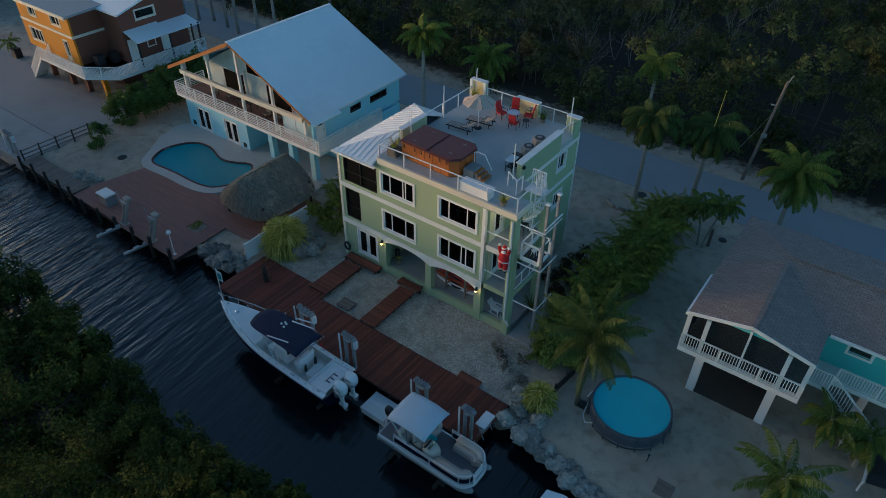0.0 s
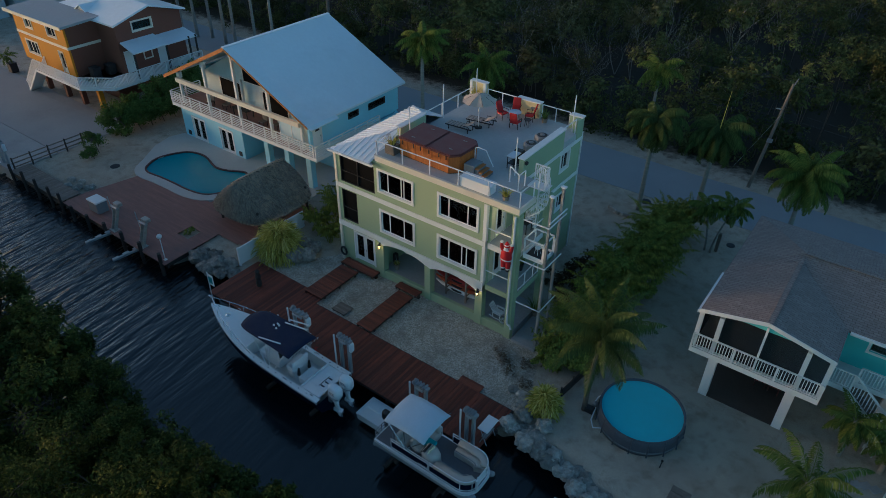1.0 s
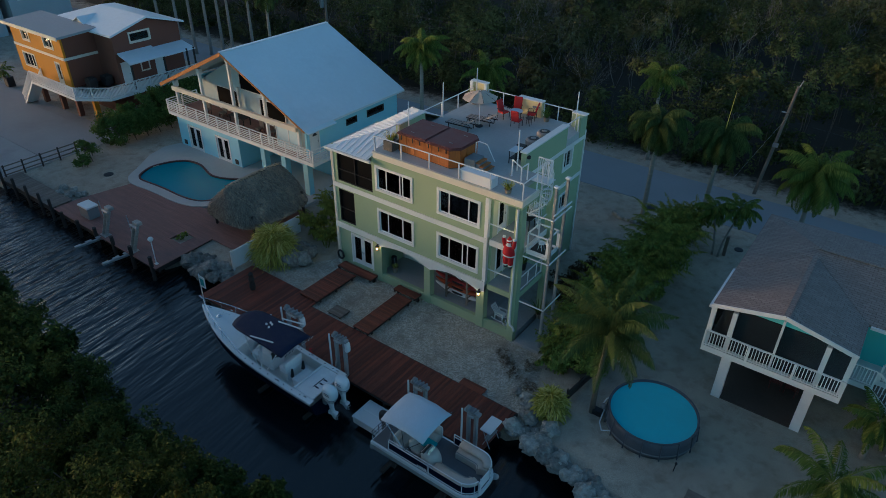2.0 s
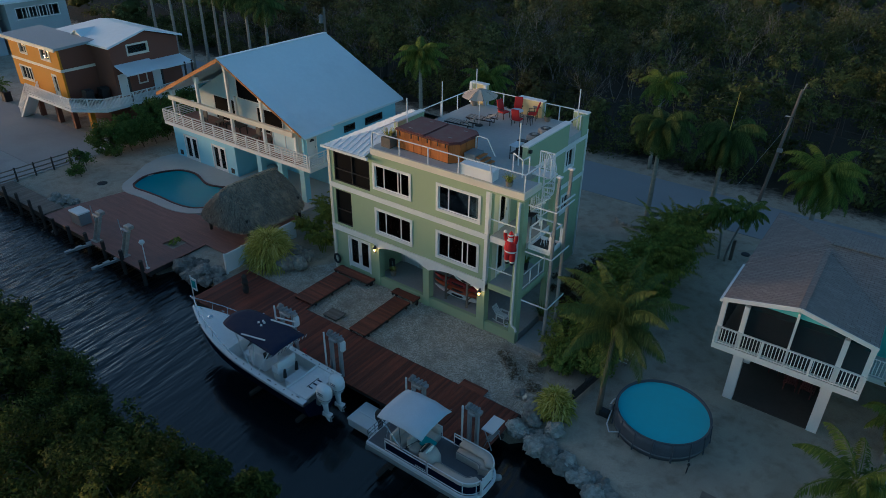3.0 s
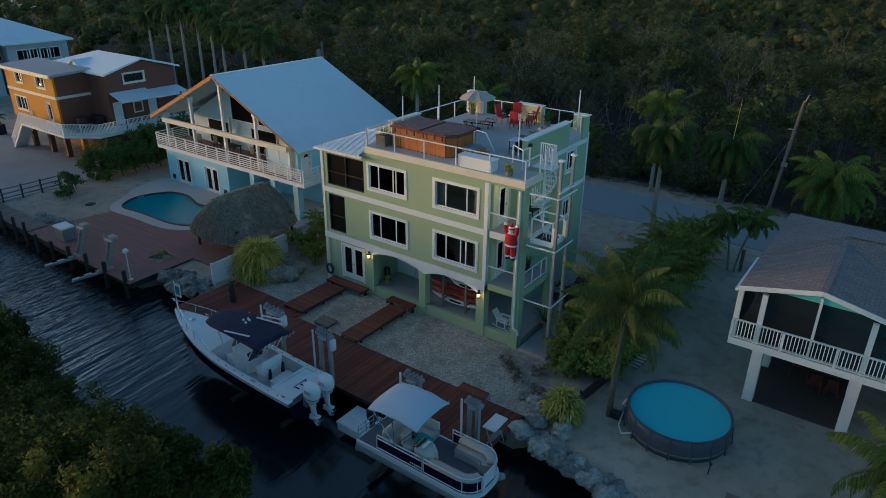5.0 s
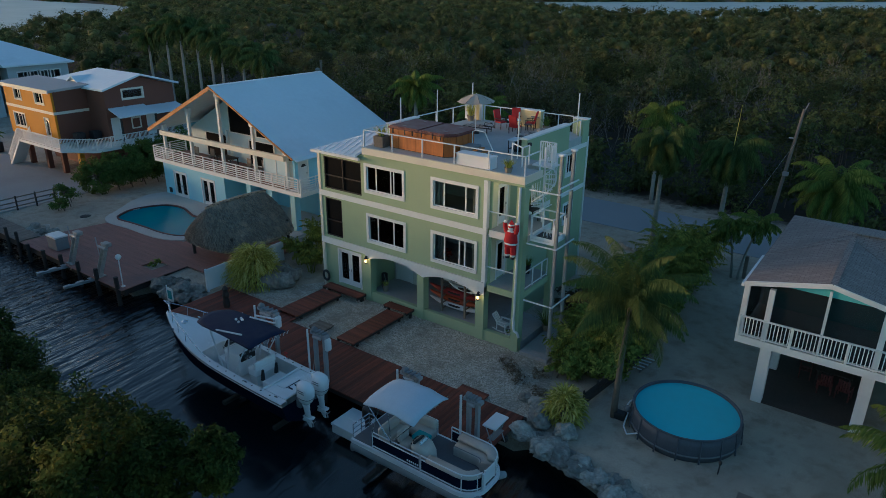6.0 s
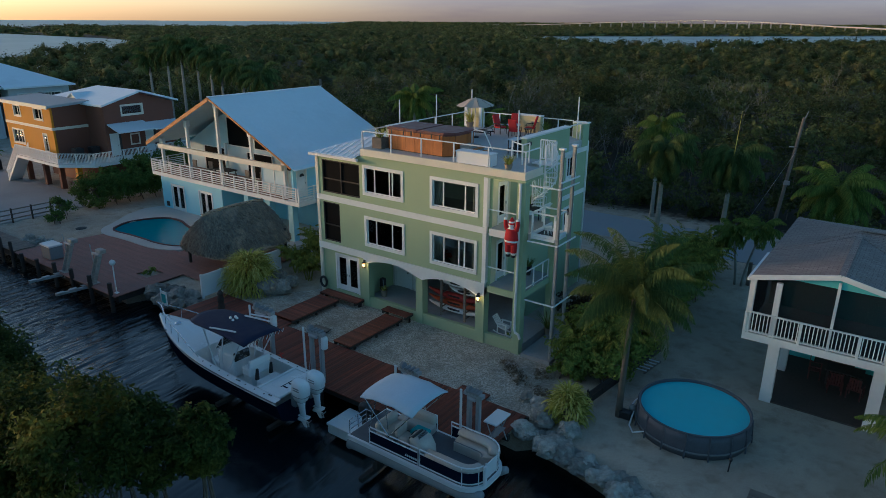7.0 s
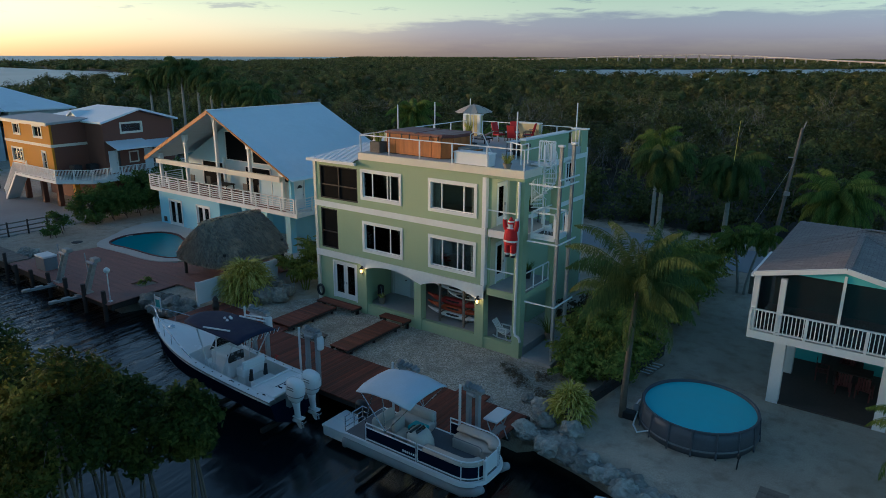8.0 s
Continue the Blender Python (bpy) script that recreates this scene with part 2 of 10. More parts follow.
def mixed(n, l, fac, a, b, mode="MIX"):
    x = n.new("ShaderNodeMix")
    x.data_type, x.blend_type = "RGBA", mode
    for sock, val in ((x.inputs[0], fac), (x.inputs[6], a), (x.inputs[7], b)):
        if isinstance(val, (int, float)):
            sock.default_value = val
        elif isinstance(val, tuple):
            sock.default_value = (*val, 1.0)
        else:
            l.new(val, sock)
    return x.outputs[2]


def surf(name, col, rough=0.6, metal=0.0, var=0.14, scale=0.8, fine=14.0, bump=0.2, dirt=None, dirt_amount=0.35, stretch=None, piece=0.0, spec=0.5, bump_m=0.01):
    """A worn surface: slow stains, fine grain and relief, at real size. piece: how much each piece differs from the next."""
    m, n, l, b = nodes_of(name)
    tc = n.new("ShaderNodeTexCoord").outputs["Object"]
    if piece:
        # every piece shows another stretch of grain
        shift = n.new("ShaderNodeVectorMath")
        shift.operation = "MULTIPLY_ADD"
        l.new(n.new("ShaderNodeObjectInfo").outputs["Random"], shift.inputs[0])
        shift.inputs[1].default_value = (61.0, 83.0, 47.0)
        l.new(tc, shift.inputs[2])
        tc = shift.outputs["Vector"]
    big = noise_node(n, l, tc, scale, 5.0, 0.65, stretch)
    small = noise_node(n, l, tc, fine, 3.0, 0.6, stretch)
    lo, hi = tuple(c * (1 - var) for c in col), tuple(min(1.0, c * (1 + var)) for c in col)
    c = mixed(n, l, mapped(n, l, big, 0.3, 0.7, 0, 1), lo, hi)
    c = mixed(n, l, mapped(n, l, small, 0.35, 0.65, 0, 0.45), c, tuple(x * (1 - 1.6 * var) for x in col))
    if dirt:
        blot = noise_node(n, l, tc, scale * 0.45, 6.0, 0.7)
        c = mixed(n, l, mapped(n, l, blot, 0.52, 0.72, 0, dirt_amount), c, dirt)
    if piece:
        rnd = n.new("ShaderNodeObjectInfo").outputs["Random"]
        hsv = n.new("ShaderNodeHueSaturation")
        l.new(mapped(n, l, rnd, 0, 1, 1 - piece, 1 + piece), hsv.inputs["Value"])
        l.new(c, hsv.inputs["Color"])
        c = hsv.outputs["Color"]
    l.new(c, b.inputs["Base Color"])
    l.new(mapped(n, l, big, 0.3, 0.7, max(0.02, rough - 0.1), min(1, rough + 0.1)), b.inputs["Roughness"])
    b.inputs["Metallic"].default_value = metal
    b.inputs["Specular IOR Level"].default_value = spec
    if bump:
        bp = n.new("ShaderNodeBump")
        bp.inputs["Strength"].default_value, bp.inputs["Distance"].default_value = bump, bump_m
        l.new(small, bp.inputs["Height"])
        l.new(bp.outputs["Normal"], b.inputs["Normal"])
    return m


def leafy(name, a, b_, c_, patch=None, glow=0.25, clump=None):
    """Leaves: each its own shade between three greens, patches of another tint, light through the blade."""
    m, n, l, b = nodes_of(name)
    geo = n.new("ShaderNodeNewGeometry").outputs["Random Per Island"]
    ramp = n.new("ShaderNodeValToRGB")
    ramp.color_ramp.elements[0].color, ramp.color_ramp.elements[1].color = (*a, 1), (*c_, 1)
    mid = ramp.color_ramp.elements.new(0.5)
    mid.color = (*b_, 1)
    l.new(geo, ramp.inputs["Fac"])
    col = ramp.outputs["Color"]
    if patch:
        tc = n.new("ShaderNodeTexCoord").outputs["Object"]
        big = noise_node(n, l, tc, patch[1], 2.0, 0.5)
        col = mixed(n, l, mapped(n, l, big, patch[2], patch[2] + 0.14, 0, patch[3]), col, patch[0])
    if clump:
        # crown by crown: some trees paler, some browner
        tcc = n.new("ShaderNodeTexCoord").outputs["Object"]
        one = noise_node(n, l, tcc, clump, 1.0, 0.4)
        col = mixed(n, l, 1.0, col, mixed(n, l, mapped(n, l, one, 0.36, 0.64, 0, 1), (0.55, 0.60, 0.57), (1.34, 1.32, 1.28)), "MULTIPLY")
        tuft = n.new("ShaderNodeBump")
        tuft.inputs["Strength"].default_value, tuft.inputs["Distance"].default_value = 0.8, 0.25
        l.new(noise_node(n, l, tcc, 3.2, 4.0, 0.7), tuft.inputs["Height"])
        l.new(tuft.outputs["Normal"], b.inputs["Normal"])
    l.new(col, b.inputs["Base Color"])
    b.inputs["Roughness"].default_value = 0.65
    b.inputs["Specular IOR Level"].default_value = 0.06
    tr = n.new("ShaderNodeBsdfTranslucent")
    l.new(col, tr.inputs["Color"])
    mx = n.new("ShaderNodeMixShader")
    mx.inputs[0].default_value = glow
    l.new(b.outputs["BSDF"], mx.inputs[1])
    l.new(tr.outputs["BSDF"], mx.inputs[2])
    l.new(mx.outputs["Shader"], n["Material Output"].inputs["Surface"])
    return m


def glass(name, tint=(0.75, 0.82, 0.82), gloss=0.03):
    m, n, l, b = nodes_of(name)
    n.remove(b)
    t = n.new("ShaderNodeBsdfTransparent")
    t.inputs["Color"].default_value = (*tint, 1)
    g = n.new("ShaderNodeBsdfGlossy")
    g.inputs["Roughness"].default_value = gloss
    fr = n.new("ShaderNodeFresnel")
    fr.inputs["IOR"].default_value = 1.5
    mx = n.new("ShaderNodeMixShader")
    l.new(fr.outputs["Fac"], mx.inputs[0])
    l.new(t.outputs["BSDF"], mx.inputs[1])
    l.new(g.outputs["BSDF"], mx.inputs[2])
    l.new(mx.outputs["Shader"], n["Material Output"].inputs["Surface"])
    return m


def lamp_glow(name, col, strength):
    m, n, l, b = nodes_of(name)
    b.inputs["Emission Color"].default_value = (*col, 1)
    b.inputs["Emission Strength"].default_value = strength
    b.inputs["Base Color"].default_value = (0.8, 0.7, 0.5, 1)
    return m


def water_surf(name, col, ripple, bump, stretch, rough=0.06, turn=0.0, lee=None):
    """Rippled water. lee: (x where the wind dies, x where it blows in full, ripple left in the lee)."""
    m, n, l, b = nodes_of(name)
    tc = n.new("ShaderNodeTexCoord").outputs["Object"]
    w1 = noise_node(n, l, tc, ripple, 3.0, 0.5, stretch, turn)
    w2 = noise_node(n, l, tc, ripple * 2.7, 2.0, 0.5, stretch, turn - 0.12)
    calm = noise_node(n, l, tc, ripple * 0.11, 3.0, 0.55)
    ad = n.new("ShaderNodeMath")
    ad.operation = "MULTIPLY_ADD"
    ad.inputs[1].default_value = 0.36
    l.new(w2, ad.inputs[0])
    l.new(w1, ad.inputs[2])
    bp = n.new("ShaderNodeBump")
    bp.inputs["Distance"].default_value = 0.46
    gust = mapped(n, l, calm, 0.35, 0.65, bump * 0.55, bump)
    if lee:
        sep = n.new("ShaderNodeSeparateXYZ")
        l.new(tc, sep.inputs[0])
        wind = n.new("ShaderNodeMath")
        wind.operation = "MULTIPLY"
        l.new(gust, wind.inputs[0])
        l.new(mapped(n, l, sep.outputs["X"], lee[0], lee[1], lee[2], 1.0), wind.inputs[1])
        gust = wind.outputs[0]
    l.new(gust, bp.inputs["Strength"])
    l.new(ad.outputs[0], bp.inputs["Height"])
    l.new(bp.outputs["Normal"], b.inputs["Normal"])
    b.inputs["Base Color"].default_value = (*col, 1)
    b.inputs["Roughness"].default_value = rough
    b.inputs["IOR"].default_value = 1.62
    return m


GREEN = surf("green_stucco", (0.375, 0.455, 0.28), 0.85, var=0.05, scale=0.35, fine=30, bump=0.25, dirt=(0.30, 0.37, 0.25), dirt_amount=0.3)
WHITE = surf("white_paint", (0.78, 0.78, 0.76), 0.55, var=0.04, scale=0.6, fine=9, bump=0.08, dirt=(0.55, 0.54, 0.50), dirt_amount=0.3)
CREAM = surf("cream_trim", (0.74, 0.68, 0.56), 0.6, var=0.05, scale=0.6, fine=12, bump=0.08, dirt=(0.5, 0.44, 0.36), dirt_amount=0.35)
ROOM = surf("room_plaster", (0.60, 0.59, 0.54), 0.9, var=0.08, fine=8)
PORCH = surf("porch_cream_wall", (0.62, 0.60, 0.42), 0.85, var=0.05, fine=20)
TERRACE = surf("terrace_coating", (0.46, 0.47, 0.46), 0.75, var=0.10, scale=0.5, fine=6, bump=0.1, dirt=(0.33, 0.34, 0.34), dirt_amount=0.5)
CONCRETE = surf("concrete", (0.36, 0.36, 0.35), 0.9, var=0.12, scale=0.4, fine=9, bump=0.3, dirt=(0.2, 0.2, 0.2), dirt_amount=0.5)
BLUE = surf("sky_blue_stucco", (0.36, 0.66, 0.78), 0.85, var=0.05, scale=0.4, fine=25, bump=0.2, dirt=(0.27, 0.5, 0.6), dirt_amount=0.25)
OCHRE = surf("ochre_stucco", (0.56, 0.24, 0.008), 0.85, var=0.06, scale=0.4, fine=25, bump=0.2)
BROWN = surf("brown_stucco", (0.17, 0.07, 0.045), 0.85, var=0.07, scale=0.4, fine=25, bump=0.2)
TURQ = surf("turquoise_siding", (0.15, 0.54, 0.53), 0.7, var=0.05, scale=0.5, fine=20, bump=0.15)
ROOF_WHITE = surf("white_metal_roof", (0.78, 0.82, 0.86), 0.42, var=0.04, scale=0.25, fine=3, bump=0.05, dirt=(0.52, 0.55, 0.58), dirt_amount=0.4)
ROOF_GREY = surf("grey_flat_roof", (0.34, 0.36, 0.38), 0.7, var=0.08, scale=0.3, fine=5, bump=0.1)
CEDAR = surf("cedar_soffit", (0.46, 0.165, 0.03), 0.6, var=0.2, scale=1.0, fine=6, bump=0.2, stretch=(1, 8, 8))
SPA_WOOD = surf("spa_cedar", (0.43, 0.135, 0.022), 0.55, var=0.22, scale=1.5, fine=7, bump=0.25, stretch=(6, 6, 0.7))
SPA_COVER = surf("maroon_vinyl", (0.135, 0.038, 0.035), 0.55, var=0.15, scale=1.2, fine=10, bump=0.2)
DECK_RED = surf("red_brown_decking", (0.165, 0.044, 0.023), 0.7, var=0.38, scale=0.7, fine=5, bump=0.3, stretch=(7, 0.7, 1), piece=0.36, dirt=(0.07, 0.035, 0.028), dirt_amount=0.5)
DECK_RED_X = surf("red_brown_walkway", (0.18, 0.052, 0.027), 0.7, var=0.38, scale=0.7, fine=5, bump=0.3, stretch=(0.7, 7, 1), piece=0.36, dirt=(0.07, 0.035, 0.028), dirt_amount=0.5)
DECK_DULL = surf("dull_red_decking", (0.29, 0.15, 0.122), 0.75, var=0.26, scale=0.5, fine=4, bump=0.3, stretch=(0.6, 7, 1), dirt=(0.14, 0.105, 0.10), dirt_amount=0.5)
GREY_WOOD = surf("weathered_wood", (0.20, 0.17, 0.14), 0.85, var=0.25, scale=1.5, fine=8, bump=0.4, piece=0.2)
DARK_WOOD = surf("dark_piling", (0.045, 0.04, 0.036), 0.8, var=0.3, scale=2, fine=9, bump=0.4)
METAL = surf("galvanised_metal", (0.38, 0.39, 0.40), 0.62, 0.35, var=0.1, scale=2, fine=14, bump=0.08)
ALU = surf("white_aluminium", (0.76, 0.77, 0.78), 0.4, var=0.03, scale=1, fine=8, bump=0.02)
CHROME = surf("polished_rail", (0.80, 0.80, 0.80), 0.22, 0.9, var=0.03, bump=0)
DARK = surf("dark_plastic", (0.02, 0.021, 0.023), 0.5, var=0.2, bump=0.05)
GREYP = surf("grey_plastic", (0.22, 0.23, 0.24), 0.55, var=0.08, bump=0.05)
SCREEN = surf("insect_screen", (0.006, 0.007, 0.008), 0.85, var=0.25, scale=0.7, fine=40, bump=0.1, spec=0.08)
RED = surf("red_cushion", (0.47, 0.022, 0.024), 0.8, var=0.12, scale=3, fine=25, bump=0.15)
GELCOAT = surf("white_gelcoat", (0.88, 0.89, 0.89), 0.22, var=0.03, scale=0.8, fine=6, bump=0.02, dirt=(0.55, 0.56, 0.55), dirt_amount=0.25)
NONSKID = surf("boat_deck_nonskid", (0.72, 0.72, 0.69), 0.7, var=0.06, scale=1.5, fine=30, bump=0.2)
NAVY = surf("navy_hull", (0.008, 0.013, 0.032), 0.35, var=0.1, bump=0.02, spec=0.0)
CANVAS_NAVY = surf("navy_canvas", (0.009, 0.015, 0.048), 0.85, var=0.15, scale=2, fine=18, bump=0.2)
CANVAS_PALE = surf("pale_blue_canvas", (0.52, 0.60, 0.68), 0.75, var=0.05, scale=0.9, fine=12, bump=0.15, dirt=(0.42, 0.49, 0.56), dirt_amount=0.4)
VINYL = surf("grey_beige_vinyl", (0.50, 0.465, 0.41), 0.5, var=0.08, scale=2, fine=15, bump=0.1)
CARPET = surf("grey_boat_carpet", (0.15, 0.15, 0.16), 0.95, var=0.12, scale=2, fine=40, bump=0.3)
POOL_BLUE = surf("pool_plaster", (0.10, 0.42, 0.55), 0.6, var=0.06, scale=0.6, fine=10)
POOL_COVER = surf("blue_pool_water", (0.11, 0.51, 0.60), 0.4, var=0.05, scale=0.5, fine=3, bump=0.06)
POOL_WALL = surf("grey_pool_liner", (0.085, 0.095, 0.115), 0.5, var=0.15, scale=2, fine=12, bump=0.1)
PAVING = surf("pool_paving", (0.50, 0.49, 0.46), 0.85, var=0.08, scale=0.8, fine=12, bump=0.2, dirt=(0.36, 0.35, 0.33), dirt_amount=0.4)
COPING = surf("brick_coping", (0.10, 0.05, 0.045), 0.8, var=0.2, scale=3, fine=12, bump=0.2)
THATCH = surf("palm_thatch", (0.42, 0.33, 0.24), 0.95, var=0.35, scale=1.2, fine=12, bump=0.8, stretch=(5, 5, 1.2), bump_m=0.04, piece=0.2)
ROCK = surf("coral_rock", (0.40, 0.385, 0.34), 0.95, var=0.35, scale=2.6, fine=6, bump=1.0, bump_m=0.12, dirt=(0.12, 0.115, 0.10), dirt_amount=0.7, piece=0.3)
DARK_ROCK = surf("dark_coral_rock", (0.29, 0.27, 0.235), 0.95, var=0.4, scale=2.6, fine=6, bump=1.0, bump_m=0.12, dirt=(0.06, 0.06, 0.055), dirt_amount=0.8, piece=0.25)
BARK = surf("bark", (0.14, 0.115, 0.09), 0.95, var=0.3, scale=3, fine=12, bump=0.6)
PALE_BARK = surf("pale_bare_bark", (0.24, 0.215, 0.185), 0.95, var=0.25, scale=2, fine=10, bump=0.4)
PALM_TRUNK = surf("grey_palm_trunk", (0.31, 0.295, 0.265), 0.9, var=0.2, scale=1.5, fine=6, bump=0.5, stretch=(1, 1, 5))
POLE_WOOD = surf("utility_pole_wood", (0.17, 0.15, 0.13), 0.9, var=0.2, scale=2, fine=10, bump=0.4)
SANTA = surf("red_felt_figure", (0.50, 0.012, 0.018), 0.8, var=0.08, scale=3, fine=20, bump=0.1)
ORANGE_PL = surf("orange_kayak_plastic", (0.36, 0.07, 0.02), 0.5, var=0.08, bump=0.03)
RED_PL = surf("red_kayak_plastic", (0.26, 0.02, 0.018), 0.5, var=0.08, bump=0.03)
PLANT_POT = surf("clay_pot", (0.30, 0.24, 0.18), 0.8, var=0.15)
TEAL = surf("teal_vinyl", (0.03, 0.30, 0.33), 0.5, var=0.1)
FLUE = surf("yellow_wall_paint", (0.66, 0.58, 0.33), 0.8, var=0.05, fine=20)
STRIPES = surf("striped_lounger_fabric", (0.36, 0.33, 0.30), 0.85, var=0.4, scale=1, fine=2.0, bump=0.05, stretch=(1, 9, 1))
UMBRELLA = surf("faded_tan_canvas", (0.50, 0.42, 0.35), 0.85, var=0.1, scale=1, fine=14, bump=0.15)
GLASS = glass("window_glass")
BULB = lamp_glow("lit_bulb", (1.0, 0.45, 0.10), 2.2)
WARM_ROOM = lamp_glow("lit_porch_bulb", (1.0, 0.72, 0.4), 9.0)
LEAF_HEDGE = leafy("hedge_leaves", (0.11, 0.16, 0.036), (0.20, 0.26, 0.058), (0.34, 0.36, 0.085), ((0.27, 0.235, 0.04), 0.5, 0.55, 0.5))
LEAF_MANGROVE = leafy("mangrove_leaves", (0.030, 0.047, 0.014), (0.058, 0.083, 0.021), (0.12, 0.135, 0.034), ((0.26, 0.22, 0.036), 0.45, 0.54, 0.55), 0.3, 0.6)
LEAF_WOOD = leafy("woodland_leaves", (0.064, 0.079, 0.030), (0.102, 0.118, 0.043), (0.145, 0.155, 0.062), ((0.15, 0.122, 0.07), 0.07, 0.5, 0.45), 0.25, 0.19)
LEAF_PALM = leafy("palm_leaflets", (0.075, 0.12, 0.028), (0.13, 0.185, 0.04), (0.22, 0.26, 0.06), ((0.26, 0.21, 0.045), 0.6, 0.59, 0.4))
LEAF_ARECA = leafy("areca_leaflets", (0.105, 0.138, 0.03), (0.21, 0.235, 0.05), (0.38, 0.35, 0.072), ((0.30, 0.26, 0.03), 0.5, 0.55, 0.6))
LEAF_STRAP = leafy("variegated_strap_leaves", (0.21, 0.23, 0.04), (0.52, 0.47, 0.095), (0.72, 0.67, 0.25), None)
LEAF_COCO = leafy("coconut_leaflets", (0.050, 0.082, 0.028), (0.085, 0.125, 0.04), (0.135, 0.172, 0.058), ((0.20, 0.18, 0.05), 0.7, 0.6, 0.35))
LEAF_WEED = leafy("dry_weed_blades", (0.13, 0.11, 0.08), (0.19, 0.16, 0.115), (0.25, 0.215, 0.15), None)
LEAF_DARK_HEDGE = leafy("dark_hedge_leaves", (0.062, 0.105, 0.028), (0.10, 0.16, 0.04), (0.17, 0.22, 0.06), ((0.17, 0.16, 0.036), 0.6, 0.58, 0.4))
LEAF_DRY = leafy("dry_shrub_leaves", (0.05, 0.042, 0.03), (0.085, 0.06, 0.04), (0.075, 0.065, 0.035), None)
SOFFIT = surf("pale_blue_boards", (0.72, 0.82, 0.86), 0.75, var=0.08, scale=0.7, fine=5, bump=0.15, stretch=(8, 1, 1))
PORCH_WALL = surf("porch_blue_wall", (0.56, 0.68, 0.72), 0.85, var=0.06, scale=0.5, fine=20)
# slab tone kept very dark: the under-house shade is in its colour
DIM_FLOOR = surf("shade_toned_slab", (0.075, 0.06, 0.05), 0.85, var=0.2, scale=0.6, fine=8, bump=0.2)
FAR_WALL = surf("grey_white_stucco", (0.45, 0.48, 0.50), 0.85, var=0.07, scale=0.4, fine=10)
DULL_STEEL = surf("dull_dock_steel", (0.42, 0.40, 0.36), 0.7, 0.2, var=0.25, scale=2, fine=9, bump=0.3)
# ---- ground, canal, road, far water ----
def ground_surf():
    m, n, l, b = nodes_of("sandy_ground")
    tc = n.new("ShaderNodeTexCoord").outputs["Object"]
    sep = n.new("ShaderNodeSeparateXYZ")
    l.new(tc, sep.inputs[0])
    big = noise_node(n, l, tc, 0.16, 6.0, 0.65)
    mid = noise_node(n, l, tc, 1.1, 5.0, 0.7)
    fine = noise_node(n, l, tc, 22.0, 4.0, 0.7)
    c = mixed(n, l, mapped(n, l, big, 0.35, 0.65, 0, 1), (0.38, 0.335, 0.265), (0.56, 0.495, 0.395))
    c = mixed(n, l, mapped(n, l, mid, 0.48, 0.68, 0, 0.7), c, (0.23, 0.19, 0.135))
    c = mixed(n, l, mapped(n, l, fine, 0.4, 0.62, 0, 0.5), c, (0.20, 0.17, 0.13))
    # leaf litter under the woods and on the far bank of the canal
    edge = n.new("ShaderNodeMath")
    edge.operation = "MULTIPLY_ADD"
    edge.inputs[1].default_value = 5.0
    l.new(mid, edge.inputs[0])
    l.new(sep.outputs["Y"], edge.inputs[2])
    wood = mapped(n, l, edge.outputs[0], 31.0, 33.0, 0, 1)
    bank = mapped(n, l, sep.outputs["Y"], -16.6, -18.2, 0, 1)
    c = mixed(n, l, wood, c, (0.035, 0.032, 0.022))
    c = mixed(n, l, bank, c, (0.03, 0.028, 0.02))
    l.new(c, b.inputs["Base Color"])
    b.inputs["Roughness"].default_value = 0.95
    bp = n.new("ShaderNodeBump")
    bp.inputs["Strength"].default_value, bp.inputs["Distance"].default_value = 0.5, 0.03
    l.new(fine, bp.inputs["Height"])
    l.new(bp.outputs["Normal"], b.inputs["Normal"])
    return m


def gravel_surf():
    m, n, l, b = nodes_of("pea_gravel")
    tc = n.new("ShaderNodeTexCoord").outputs["Object"]
    vo = n.new("ShaderNodeTexVoronoi")
    vo.inputs["Scale"].default_value = 20.0
    l.new(tc, vo.inputs["Vector"])
    big = noise_node(n, l, tc, 0.5, 6.0, 0.7)
    bw = n.new("ShaderNodeRGBToBW")
    l.new(vo.outputs["Color"], bw.inputs[0])
    c = mixed(n, l, mapped(n, l, bw.outputs[0], 0.2, 0.8, 0, 1), (0.26, 0.245, 0.205), (0.62, 0.59, 0.51))
    tan = noise_node(n, l, tc, 1.7, 5.0, 0.7)
    c = mixed(n, l, mapped(n, l, tan, 0.45, 0.66, 0, 0.6), c, (0.31, 0.27, 0.20))
    c = mixed(n, l, mapped(n, l, big, 0.47, 0.66, 0, 0.75), c, (0.19, 0.17, 0.135))
    l.new(c, b.inputs["Base Color"])
    b.inputs["Roughness"].default_value = 0.95
    bp = n.new("ShaderNodeBump")
    bp.inputs["Strength"].default_value, bp.inputs["Distance"].default_value = 0.9, 0.03
    l.new(vo.outputs["Distance"], bp.inputs["Height"])
    bp.invert = True
    l.new(bp.outputs["Normal"], b.inputs["Normal"])
    return m


GROUND = ground_surf()
GRAVEL = gravel_surf()
ASPHALT = surf("worn_asphalt", (0.285, 0.30, 0.315), 0.9, var=0.08, scale=0.25, fine=25, bump=0.3, dirt=(0.27, 0.27, 0.265), dirt_amount=0.4)
DRIVE = surf("brushed_concrete_drive", (0.35, 0.335, 0.32), 0.9, var=0.1, scale=0.2, fine=10, bump=0.2, dirt=(0.22, 0.21, 0.20), dirt_amount=0.5)
WATER = water_surf("canal_water", (0.004, 0.008, 0.012), 0.7, 1.0, (0.28, 1.9, 1.0), 0.17, radians(99), (-11.0, -25.0, 0.14))
